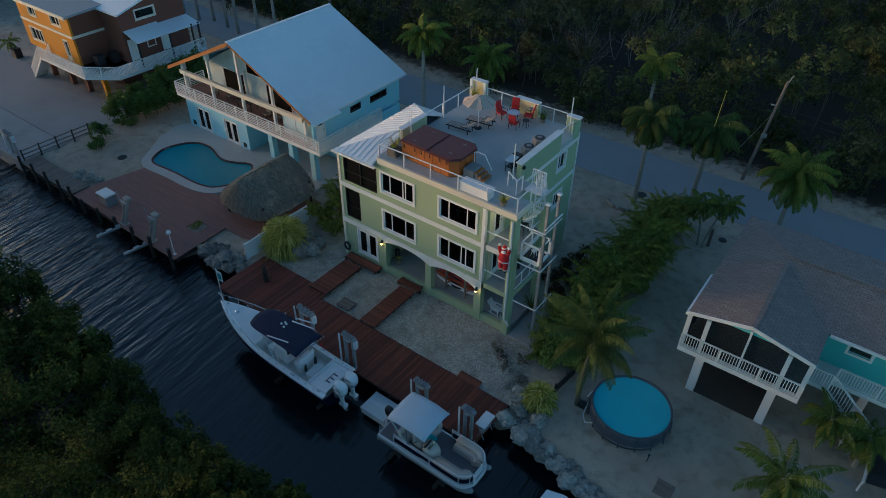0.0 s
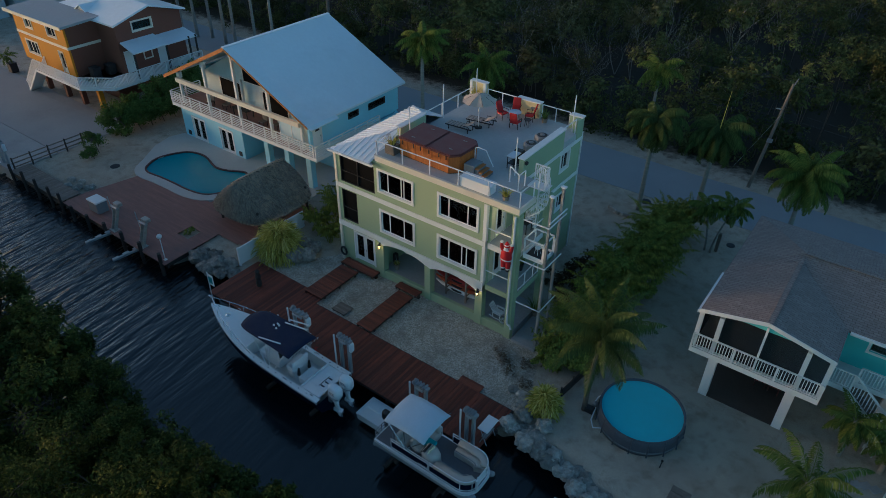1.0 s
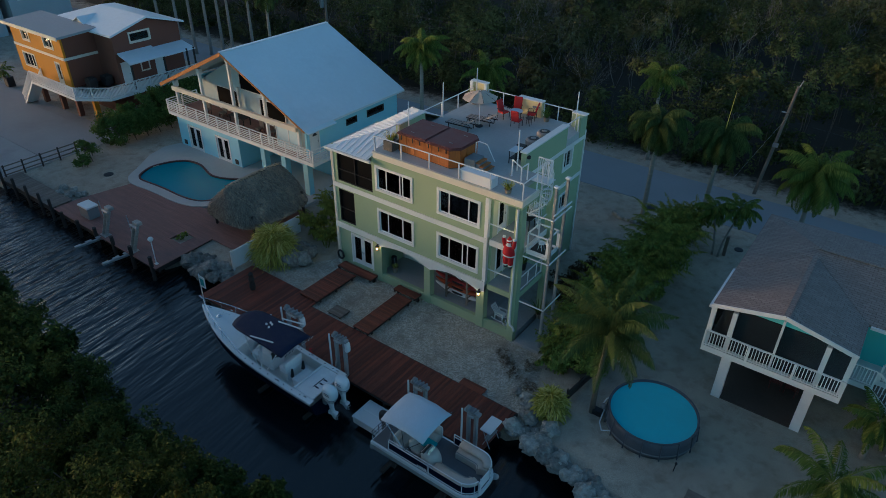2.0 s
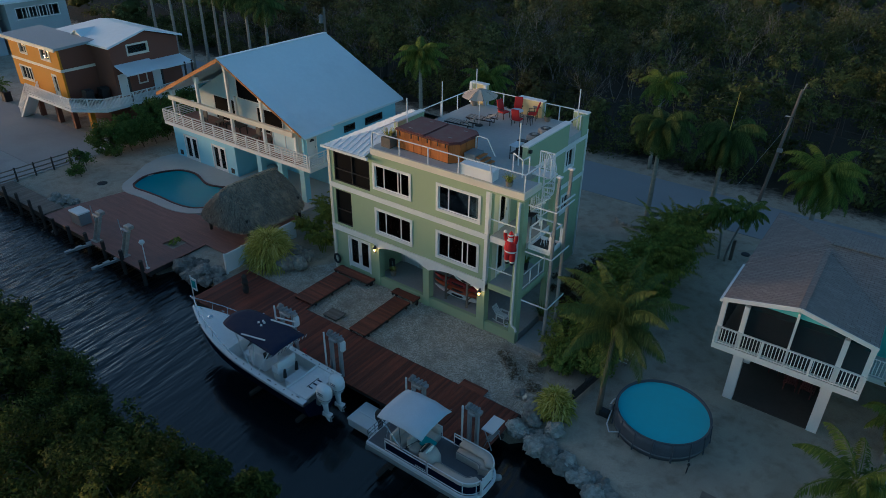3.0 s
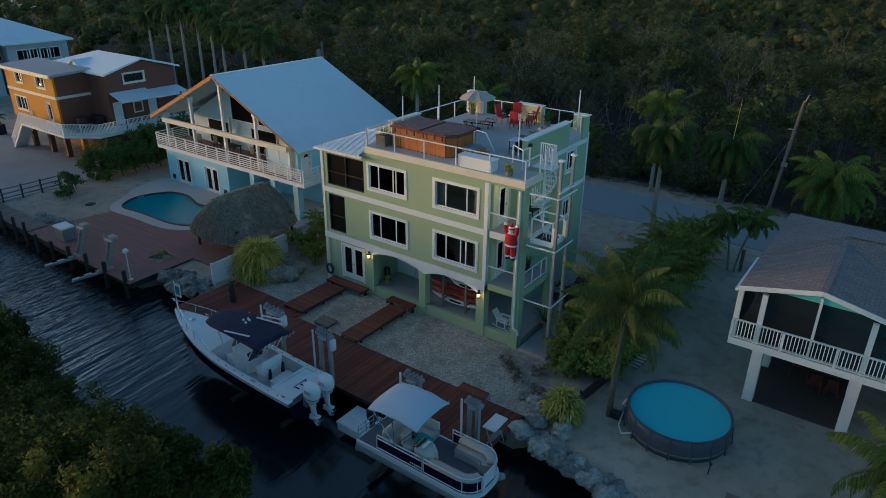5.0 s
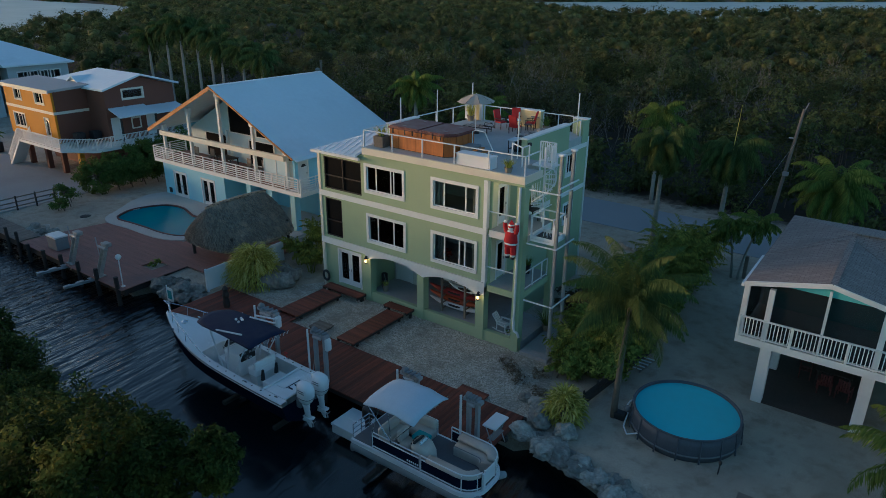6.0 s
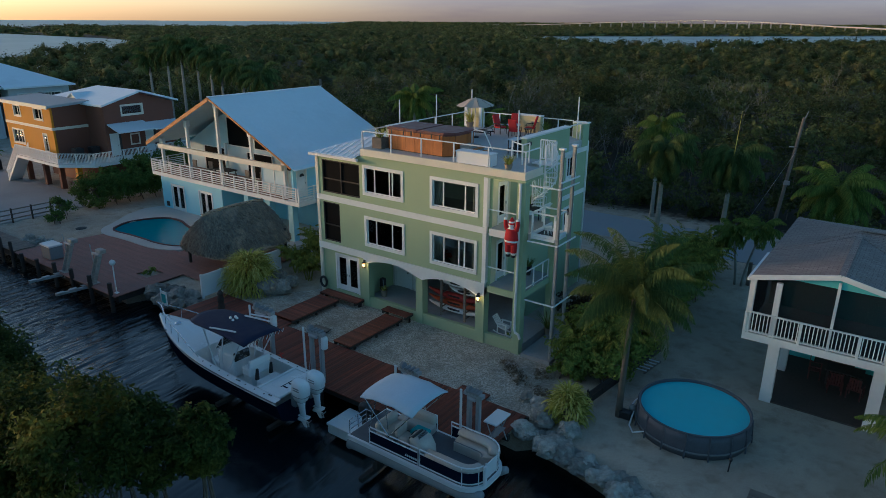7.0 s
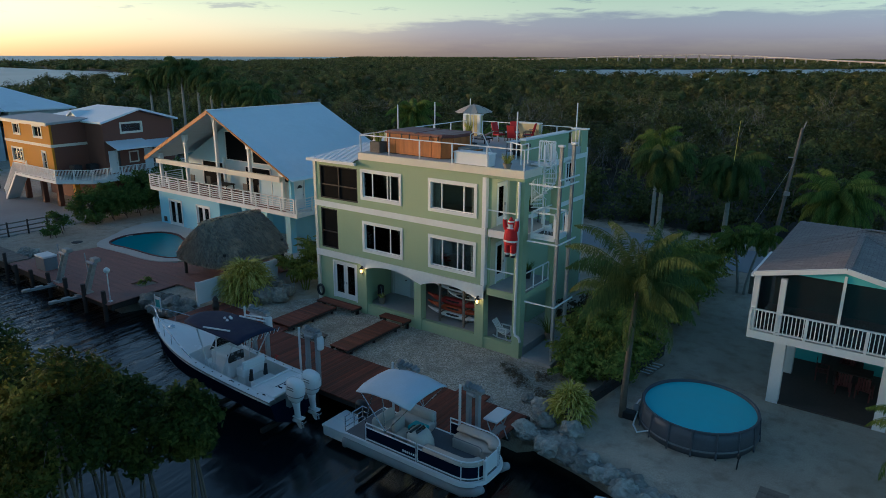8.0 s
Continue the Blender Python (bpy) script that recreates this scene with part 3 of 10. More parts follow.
# pale diffuse base stands in for sky mirrored in the far water
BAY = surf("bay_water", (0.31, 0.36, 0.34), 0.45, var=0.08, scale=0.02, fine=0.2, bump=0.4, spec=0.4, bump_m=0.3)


def shore(x):
    """The line where the land meets the canal."""
    if x < -45:
        return -7.6
    if x < -22.5:
        return -6.6
    if x < -17.2:
        return -5.3
    if x < 3.6:
        return -5.4
    return -4.75 - 0.27 * (min(x, 12.0) - 3.6) - 0.05 * max(0.0, x - 12.0)


xs = [-4900, -2000, -900, -400, -200, -120, -80, -60] + [-50 + 0.5 * i for i in range(161)] + [36, 50, 90, 200, 600, 2000, 4900]
gv, gf = [], []
for x in xs:
    s = shore(x)
    wob = 0.25 * noise.noise(Vector((x * 0.35, 3.1, 0)))
    ys = [(-4900, -0.2), (-600, -0.2), (-120, -0.2), (-40, -0.25), (-24, -0.3), (-18.6, -0.45), (-17.4, -2.4), (s - 1.6 + wob, -2.4), (s - 0.3 + wob, -1.3), (s + 0.2 + wob, -0.06), (s + 1.2, 0.0)]
    ys += [(y, 0.0) for y in (0, 8, 16, 24, 32, 60, 120, 300, 900, 2500, 4900)]
    gv += [(x, y, z) for y, z in ys]
    k = len(ys)
for i in range(len(xs) - 1):
    for j in range(k - 1):
        a = i * k + j
        gf.append((a, a + k, a + k + 1, a + 1))
ground = new("ground", array_mesh("ground", gv, gf, GROUND))
tagged(ground, "pale sandy ground with leaf litter under the woods", "ground", kind="structure")

solid("water", MB().poly([(-4900, -18.4, -0.95), (4900, -18.4, -0.95), (4900, -4.9, -0.95), (-4900, -4.9, -0.95)]), WATER,
      "dark rippled canal water between docks and mangroves", "water", kind="structure")
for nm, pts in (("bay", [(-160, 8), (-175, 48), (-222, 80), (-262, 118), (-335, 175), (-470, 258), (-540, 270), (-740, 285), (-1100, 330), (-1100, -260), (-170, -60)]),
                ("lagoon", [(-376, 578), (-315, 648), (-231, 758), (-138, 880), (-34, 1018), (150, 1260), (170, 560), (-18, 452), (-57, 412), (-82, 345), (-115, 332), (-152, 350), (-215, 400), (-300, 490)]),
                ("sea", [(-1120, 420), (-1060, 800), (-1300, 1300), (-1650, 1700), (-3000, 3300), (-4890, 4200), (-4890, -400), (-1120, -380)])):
    solid("water_" + nm, MB().poly([(x, y, 0.25) for x, y in pts]), BAY, "calm water beyond the low woods, coloured like the sky it reflects", "water", kind="structure")

road = MB()
rx = [-400 + 8 * i for i in range(101)]
for a, b in zip(rx, rx[1:]):
    wa, wb = (0.25 * noise.noise(Vector((q * 0.13, 0, 5))) for q in (a, b))
    road.slab((a, 20.9 + wa, 0.03), (b, 20.9 + wb, 0.03), (b, 26.8 - wb, 0.03), (a, 26.8 - wa, 0.03), 0.2)
solid("road", road, ASPHALT, "narrow worn grey asphalt lane without markings", "road", kind="structure")
gr = MB()
gr.poly([(-17.2, -4.6, 0.012), (4.2, -4.6, 0.012), (3.2, -2.0, 0.012), (2.4, 0.3, 0.012), (-13.6, 0.3, 0.012), (-14.6, -1.0, 0.012), (-16.8, -3.6, 0.012)])
solid("gravel", gr, GRAVEL, "pale pea gravel yard between dock and house", "gravel", kind="structure")
dv = MB()
dv.slab((-120, -3.6, 0.05), (-43.6, -3.6, 0.05), (-43.6, 2.2, 0.05), (-120, 2.2, 0.05), 0.3)
dv.slab((-120, 2.21, 0.05), (-47.0, 2.21, 0.05), (-47.0, 3.4, 0.05), (-120, 3.4, 0.05), 0.3)
solid("driveway", dv, DRIVE, "smooth grey concrete yard beside the canal", "pavement", kind="structure")
cp = MB()
cp.slab((-120, -7.7, 0.12), (-43.5, -7.7, 0.12), (-43.5, -3.7, 0.12), (-120, -3.7, 0.12), 1.6)
solid("seawall_cap", cp, CONCRETE, "pale concrete seawall walk along the canal", "pavement", kind="structure")
# ---- shared building parts ----
def window(house, axis, face, u0, u1, z0, z1, splits, trim=0.16, out=-1, label="", mat=WHITE, depth=0.22):
    """A trimmed window in a wall across axis at face; out: the way it faces along the axis. splits: fractions where mullions stand."""
    t0, t1 = face + out * 0.045, face - out * depth
    lo, hi = min(t0, t1), max(t0, t1)

    def put(mb, a, b, c, d, e, f):
        return mb.box(a, b, e, f, c, d) if axis == "y" else mb.box(e, f, a, b, c, d)
    fr = MB()
    put(fr, u0, u1, z1 - trim, z1, lo, hi)
    put(fr, u0, u1, z0, z0 + trim, lo, hi)
    put(fr, u0, u0 + trim, z0 + trim, z1 - trim, lo, hi)
    put(fr, u1 - trim, u1, z0 + trim, z1 - trim, lo, hi)
    win = part("window", fr, mat, house, label)
    a, b, c, d = u0 + trim, u1 - trim, z0 + trim, z1 - trim
    sash = MB()
    mid = face - out * 0.09
    cuts = [a] + [a + (b - a) * s for s in splits] + [b]
    for s in cuts:
        put(sash, s - 0.035, s + 0.035, c, d, mid - 0.03, mid + 0.03)
    put(sash, a + 0.036, b - 0.036, c, c + 0.05, mid - 0.028, mid + 0.028)
    put(sash, a + 0.036, b - 0.036, d - 0.05, d, mid - 0.028, mid + 0.028)
    part("sash", sash, mat, win)
    for p, q in zip(cuts, cuts[1:]):
        pane = part("pane", put(MB(), p + 0.037, q - 0.037, c + 0.052, d - 0.052, mid - 0.005, mid + 0.005), GLASS, win)
        pane.visible_shadow = False
    return win


def door(house, axis, face, u0, u1, z0, z1, out=-1, leaves=1, mat=WHITE, lite=0.6, trim=0.09, label=""):
    t0, t1 = face + out * 0.04, face - out * 0.16

    def put(mb, a, b, c, d, e, f):
        e, f = min(e, f), max(e, f)
        return mb.box(a, b, e, f, c, d) if axis == "y" else mb.box(e, f, a, b, c, d)
    fr = MB()
    put(fr, u0, u0 + trim, z0, z1, t0, t1)
    put(fr, u1 - trim, u1, z0, z1, t0, t1)
    put(fr, u0 + trim, u1 - trim, z1 - trim, z1, t0, t1)
    dr = part("door", fr, mat, house, label)
    w = (u1 - u0 - 2 * trim) / leaves
    mid = face - out * 0.05
    for i in range(leaves):
        a, b = u0 + trim + i * w + 0.01, u0 + trim + (i + 1) * w - 0.01
        lf = MB()
        c, d, st = z0 + 0.02, z1 - trim - 0.01, 0.13
        top, bot = d - st, d - (d - c) * lite
        if lite:
            put(lf, a, a + st, c, d, mid - 0.025, mid + 0.025)
            put(lf, b - st, b, c, d, mid - 0.025, mid + 0.025)
            put(lf, a + st, b - st, top, d, mid - 0.025, mid + 0.025)
            put(lf, a + st, b - st, c, bot, mid - 0.025, mid + 0.025)
        else:
            put(lf, a, b, c, d, mid - 0.025, mid + 0.025)
        leaf = part("door_leaf", lf, mat, dr)
        if lite:
            pane = part("pane", put(MB(), a + st, b - st, bot, top, mid - 0.005, mid + 0.005), GLASS, dr)
            pane.visible_shadow = False
        hx = b - 0.07 if i == 0 else a + 0.07
        hz = z0 + 1.0
        part("handle", put(MB(), hx - 0.02, hx + 0.02, hz - 0.06, hz + 0.06, mid + out * 0.03, mid + out * 0.08), METAL, dr)
    return dr


POST_SPOTS = set()


def railing(house, path, z, height=0.95, post=0.055, step=1.5, rails=(1.0,), bars=0, mat=ALU, rail_w=0.05, name="railing", label="", mid_w=0.04, mids=()):
    """A railing along path (plan points) standing at z, built of posts, rails and upright bars."""
    root = part(name, MB().tube([(path[0][0], path[0][1], z), (path[0][0], path[0][1], z + 0.03)], 0.06, 8), mat, house, label)
    for (ax, ay), (bx, by) in zip(path, path[1:]):
        length = math.hypot(bx - ax, by - ay)
        n = max(1, round(length / step))
        for i in range(n + 1):
            x, y = ax + (bx - ax) * i / n, ay + (by - ay) * i / n
            if (round(x, 2), round(y, 2), round(z, 1)) not in POST_SPOTS:
                POST_SPOTS.add((round(x, 2), round(y, 2), round(z, 1)))
                part("post", MB().box(x - post / 2, x + post / 2, y - post / 2, y + post / 2, z, z + height - 0.02), mat, root)
        for f in rails:
            part("rail", MB().bar((ax, ay, z + height * f), (bx, by, z + height * f), rail_w, 0.05), mat, root)
        for f in mids:
            part("rail", MB().bar((ax, ay, z + height * f), (bx, by, z + height * f), mid_w, mid_w), mat, root)
        if bars:
            k = int(length / bars)
            pieces("baluster", (0.036, 0.036, height - 0.14), [((ax + (bx - ax) * i / k, ay + (by - ay) * i / k, z + 0.1 + (height - 0.14) / 2), 0.0) for i in range(1, k)], mat, root)
            part("rail", MB().bar((ax, ay, z + 0.1), (bx, by, z + 0.1), 0.045, 0.05), mat, root)
    return root


# ---- the green three-storey house ----
FY = 0.15
green = thing("house", (-6, 5, 0), "sage green three-storey stucco house with white trim and a roof terrace", "house")
# ground-floor slab and the floors
part("floor_slab", MB().box(-13.1, -1.7, FY + 0.25, 10.8, 0.0, 0.5), CONCRETE, green, "grey concrete carport slab")
part("floor_slab", MB().box(-1.7, 0.35, FY + 0.25, 3.4, 0.0, 0.48), CONCRETE, green, "grey concrete carport slab")
part("floor_slab", MB().box(-13.0, -1.8, FY + 0.22, 10.7, 2.95, 3.2), ROOM, green)
part("floor_slab", MB().box(-13.0, -1.8, FY + 0.22, 10.7, 5.85, 6.1), ROOM, green)
front_holes = [(-9.55, -6.97, 6.68, 8.10), (-5.02, -2.37, 6.68, 8.10), (-9.5, -6.92, 3.77, 5.27), (-5.02, -2.37, 3.73, 5.25),
               (-12.75, -9.92, 6.30, 8.16), (-12.78, -11.5, 3.42, 5.72), (-11.95, -10.25, 0.5, 2.68)]
part("wall", MB().wall("y", FY, FY + 0.2, -13.15, -1.95, 3.15, 8.6, front_holes), GREEN, green, "sage green stucco front wall")
part("wall", MB().wall("y", FY + 0.06, FY + 0.24, -13.15, -9.85, 0.0, 3.0, front_holes), GREEN, green)
part("wall", MB().wall("x", -13.15, -12.95, FY + 0.2, 7.9, 0.0, 8.5), GREEN, green)
part("wall", MB().wall("y", 7.7, 7.9, -12.95, -9.85, 0.0, 8.5), GREEN, green)
part("wall", MB().wall("y", 10.7, 10.9, -9.85, -1.8, 0.0, 9.0), GREEN, green)
part("wall", MB().wall("x", -9.85, -9.65, 7.9, 10.7, 0.0, 8.6), GREEN, green)
part("wall", MB().wall("x", -9.855, -9.66, FY + 0.35, 7.7, 8.0, 8.61), GREEN, green)
part("wall", MB().wall("x", -1.8, -1.6, FY + 0.2, 10.9, 3.0, 8.6, [(8.3, 9.3, 7.1, 8.25), (0.9, 1.75, 3.25, 5.35), (0.9, 1.75, 6.15, 8.25), (8.3, 9.3, 4.2, 5.3)]), GREEN, green, "sage green side wall")
part("wall", MB().wall("x", -1.8, -1.6, 4.2, 10.9, 0.0, 3.0), GREEN, green)
part("wall", MB().wall("y", 9.6, 9.8, -12.9, -1.8, 0.5, 2.95, [(-8.9, -8.0, 0.5, 2.6)]), ROOM, green, "plain carport back wall")
part("wall", MB().wall("x", -9.95, -9.75, FY + 0.3, 9.6, 0.5, 2.95), GREEN, green)
# added partitions that catch window light and lift the dark rooms
for z0, z1 in ((3.2, 5.85), (6.1, 8.6)):
    part("wall", MB().wall("y", 3.9, 4.0, -12.9, -1.85, z0, z1), ROOM, green, "pale partition added to catch light behind the windows")
# piers of the carport and the corner column
for a, b in ((-9.85, -9.4), (-6.05, -5.6), (-2.25, -1.75)):
    part("pier", MB().box(a, b, FY - 0.06, FY + 0.4, 0.0, 3.0), GREEN, green)
part("column", MB().box(-0.1, 0.32, FY - 0.1, FY + 0.36, -0.05, 8.59), GREEN, green, "tall green corner column")
part("column", MB().box(0.12, 0.46, 3.05, 3.4, 0.0, 8.62), GREEN, green)
for a, b in ((-9.4, -6.05), (-5.6, -2.25), (-1.75, -0.1)):
    part("kerb", MB().box(a, b, FY, FY + 0.24, 0.0, 0.6), GREEN, green, "low green stucco kerb")
# white belt with two shallow arches
belt = [(-13.2, 3.27), (-13.2, 2.9), (-9.85, 2.9)]
for a, b, za, zb in ((-9.4, -6.05, 2.68, 2.98), (-5.6, -2.25, 2.55, 2.9)):
    belt += [(a - 0.001, za)]
    belt += [(a + (b - a) * i / 14, za + (zb - za) * math.sin(math.pi * i / 14) ** 0.8) for i in range(15)]
    belt += [(b + 0.001, za)]
belt += [(-1.75, 2.6), (-1.75, 3.27)]
part("belt", MB().prism(belt, "y", FY - 0.085, FY + 0.12), WHITE, green, "white belt with two shallow arches")
part("belt", MB().box(-13.2, -1.75, FY - 0.05, FY + 0.1, 5.82, 6.13), WHITE, green)
part("belt", MB().box(-1.6, -1.555, 3.4, 10.95, 5.85, 6.1), WHITE, green)
part("belt", MB().box(-1.6, -1.555, 3.4, 10.95, 8.35, 8.62), WHITE, green)
part("corner_trim", MB().box(-1.64, -1.53, 10.84, 10.96, 0.0, 8.9), WHITE, green)
part("corner_trim", MB().box(-13.22, -13.02, FY - 0.05, FY + 0.15, 0, 2.85), CREAM, green)
part("corner_trim", MB().box(-13.22, -13.02, FY - 0.05, FY + 0.15, 3.28, 5.8), CREAM, green)
part("corner_trim", MB().box(-13.22, -13.02, FY - 0.05, FY + 0.15, 6.14, 8.4), CREAM, green)
part("corner_trim", MB().box(-1.95, -1.74, FY - 0.04, FY + 0.24, 3.28, 5.8), WHITE, green)
part("corner_trim", MB().box(-1.95, -1.74, FY - 0.04, FY + 0.24, 6.14, 8.58), WHITE, green)
for u0, u1, z0, z1, sp in ((-9.67, -6.85, 6.56, 8.22, (0.25, 0.66, 0.74)), (-5.14, -2.25, 6.56, 8.22, (0.24, 0.75)), (-9.62, -6.8, 3.65, 5.39, (0.25, 0.7)), (-5.14, -2.25, 3.61, 5.37, (0.26, 0.62, 0.75))):
    window(green, "y", FY, u0, u1, z0, z1, sp, label="dark sliding window in a white frame")
for u0, u1, z0, z1 in ((-12.75, -9.92, 6.30, 8.16), (-12.78, -11.5, 3.42, 5.72)):
    scr = MB()
    for u in ([u0 + 0.03, (u0 + u1) / 2, u1 - 0.03] if u1 - u0 > 2 else [u0 + 0.03, u1 - 0.03]):
        scr.box(u - 0.03, u + 0.03, FY + 0.02, FY + 0.08, z0, z1)
    for z in (z0 + 0.03, z0 + (z1 - z0) * 0.42, z1 - 0.03):
        scr.box(u0, u1, FY + 0.021, FY + 0.079, z - 0.03, z + 0.03)
    fr = part("screen_frame", scr, DARK, green, "dark framed insect screen")
    part("screen", MB().box(u0, u1, FY + 0.1, FY + 0.11, z0, z1), SCREEN, fr)
door(green, "y", FY + 0.06, -12.03, -10.18, 0.5, 2.74, leaves=2, lite=0.85, label="white double glazed garden doors")
door(green, "y", 9.6, -8.9, -8.0, 0.5, 2.6, lite=0.0, label="white carport door")
window(green, "x", -1.6, 8.15, 9.45, 6.95, 8.4, (0.5,), out=1, label="small white side window")
window(green, "x", -1.6, 8.15, 9.45, 4.05, 5.4, (0.5,), out=1)
# roof terrace deck and its cream fascia
part("terrace_floor", MB().box(-9.85, -1.6, FY + 0.05, 10.9, 8.62, 9.04).box(-1.6, 0.18, FY + 0.05, 1.72, 8.62, 9.04).box(-1.6, -0.8, 1.72, 3.4, 8.62, 9.04), TERRACE, green, "pale grey coated terrace floor")
part("fascia", MB().box(-9.68, 0.28, FY - 0.12, FY + 0.05, 8.73, 9.08).box(0.18, 0.28, FY + 0.05, 1.75, 8.73, 9.08), CREAM, green, "cream fascia board")
part("edge_beam", MB().box(-9.66, 0.24, FY - 0.004, FY + 0.046, 8.58, 8.728).box(0.186, 0.24, FY + 0.046, 1.72, 8.58, 8.728), GREEN, green, "green beam under the fascia")
# parapets
par = part("parapet", MB().box(-1.86, -1.56, 3.4, 8.3, 8.62, 9.98), GREEN, green, "green parapet with a white cap")
part("cap", MB().box(-1.92, -1.5, 3.35, 8.35, 9.98, 10.06), WHITE, par)
par = part("parapet", MB().box(-2.42, -1.56, 10.55, 10.9, 8.62, 9.92).box(-1.86, -1.56, 10.05, 10.55, 8.62, 9.92), GREEN, green)
part("cap", MB().box(-2.45, -1.5, 10.5, 10.95, 9.92, 9.99), WHITE, par)
par = part("parapet", MB().box(-9.95, -9.67, 2.5, 5.0, 8.62, 9.93), GREEN, green)
part("cap", MB().box(-10.0, -9.62, 2.45, 5.05, 9.93, 10.0), WHITE, par)
par = part("parapet", MB().box(-10.05, -8.85, 10.6, 10.9, 8.62, 10.35), FLUE, green, "cream niche wall on the terrace corner")
part("cap", MB().box(-10.1, -8.8, 10.55, 10.95, 10.35, 10.42).box(-10.1, -9.9, 10.5, 10.6, 9.05, 10.35).box(-9.0, -8.8, 10.5, 10.6, 9.05, 10.35), WHITE, par)
par = part("parapet", MB().box(-6.3, -4.6, 10.55, 10.9, 8.62, 10.05), FLUE, green, "yellow painted terrace wall")
part("cap", MB().box(-6.35, -4.55, 10.5, 10.95, 10.05, 10.12), WHITE, par)
railing(green, [(-9.66, FY + 0.06), (0.16, FY + 0.06)], 9.05, 0.95, step=2.1, label="white terrace railing")
railing(green, [(0.16, FY + 0.06), (0.14, 1.68)], 9.05, 0.95, step=1.0)
railing(green, [(-9.66, FY + 0.1), (-9.7, 2.4)], 9.05, 0.95, step=1.2)
railing(green, [(-9.8, 5.1), (-9.8, 10.5)], 9.05, 0.95, step=1.8)
railing(green, [(-8.75, 10.75), (-6.4, 10.75)], 9.05, 0.95, step=1.4)
railing(green, [(-4.5, 10.75), (-2.5, 10.75)], 9.05, 0.95, step=1.1)
railing(green, [(-1.7, 8.4), (-1.7, 10.0)], 9.05, 0.95, step=1.6)
railing(green, [(-1.75, 2.3), (-0.85, 1.72), (-0.85, 2.4)], 9.05, 0.95, step=1.2)
railing(green, [(0.28, 2.62), (0.1, 3.36)], 9.05, 1.0, step=1.25, bars=0.11, name="gate", label="white barred stair gate")
railing(green, [(-0.75, 3.36), (0.1, 3.36)], 9.05, 1.0, step=0.8, bars=0.11)
# balconies on two floors
for z, zr in ((3.2, 4.14), (6.12, 7.04)):
    bal = part("balcony", MB().box(-1.6, 0.3, FY - 0.02, 3.4, z - 0.34, z), GREEN if z < 4 else WHITE, green, "small corner balcony")
    part("balcony_floor", MB().box(-1.58, 0.26, FY + 0.05, 3.38, z + 0.002, z + 0.014), CONCRETE, bal)
    part("rail", MB().bar((-1.74, FY + 0.1, zr), (-0.08, FY + 0.1, zr), 0.05, 0.05), ALU, bal)
    part("wall_panel", MB().box(-1.6, -1.584, FY + 0.25, 0.84, z + 0.02, z + 2.4).box(-1.6, -1.584, 1.82, 2.0, z + 0.02, z + 2.4).box(-1.6, -1.584, 0.84, 1.82, z + 2.14, z + 2.4), PORCH, bal, "cream painted porch wall")
for y in (0.55, 1.45, 2.4, 3.0):
    part("post", MB().box(0.2, 0.25, y - 0.025, y + 0.025, 3.2, 4.15), ALU, green)
part("rail", MB().bar((0.225, 0.5, 4.16), (0.225, 3.0, 4.16), 0.05), ALU, green)
part("rail", MB().bar((0.225, 0.5, 3.3), (0.225, 3.0, 3.3), 0.04), ALU, green)
part("rail", MB().bar((0.225, 1.8, 7.05), (0.225, 3.0, 7.05), 0.05), ALU, green)
for z in (3.2, 6.12):
    door(green, "x", -1.6, 0.85, 1.8, z, z + 2.12, out=1, lite=0.8, label="white glazed balcony door")
part("ceiling_panel", MB().box(-1.6, 0.2, FY + 0.06, 1.7, 8.57, 8.615), PORCH, green)
# left wing: white ribbed metal roof leaning on the taller block
NW, NE, SW = (-13.3, 8.2, 8.45), (-9.87, 8.2, 8.45), (-13.2, -0.15, 8.55)
TA, TB = (-9.87, 3.5, 9.72), (-9.87, 5.3, 9.72)
roofm = MB()
roofm.poly([SW, TA, TB, NW]).poly([SW, (-9.95, -0.15, 8.55), TA]).poly([NW, TB, NE])
roofm.poly([(-13.2, -0.15, 8.43), NW[:2] + (8.33,), NE[:2] + (8.33,), (-9.95, -0.15, 8.43)])
roofm.poly([SW, (-13.2, -0.15, 8.43), (-9.95, -0.15, 8.43), (-9.95, -0.15, 8.55)]).poly([SW, NW, NW[:2] + (8.33,), (-13.2, -0.15, 8.43)]).poly([NW, NE, NE[:2] + (8.33,), NW[:2] + (8.33,)])
wing = part("wing_roof", roofm, ROOF_WHITE, green, "white ribbed metal hip roof")


def on_west(y):
    """Where a rib from the west eave at y ends up the slope."""
    t = (y + 0.15) / 3.65 if y < 3.5 else (1.0 if y < 5.3 else (8.2 - y) / 2.9)
    return -13.25 + 3.38 * t, 8.5 + 1.22 * t


for i in range(20):
    y = 0.05 + i * 0.42
    tx, tz = on_west(y)
    part("rib", MB().bar((-13.25, y, 8.51), (tx, y, tz + 0.015), 0.05, 0.04), ROOF_WHITE, wing)
for i in range(8):
    x = -12.9 + i * 0.4
    t = (x + 13.2) / 3.33
    part("rib", MB().bar((x, -0.13, 8.57), (x, -0.15 + 3.65 * t, 8.56 + 1.17 * t), 0.05, 0.04), ROOF_WHITE, wing)
part("gutter", MB().box(-13.33, -9.7, -0.28, -0.15, 8.4, 8.54), WHITE, wing)
# drainpipe on the corner column
part("drainpipe", MB().tube([(0.1, FY - 0.17, 8.6), (0.1, FY - 0.17, 1.4), (0.16, FY - 0.2, 1.22), (0.36, FY - 0.22, 1.16), (0.44, FY - 0.22, 0.95)], 0.065, 10), WHITE, green, "white drainpipe")

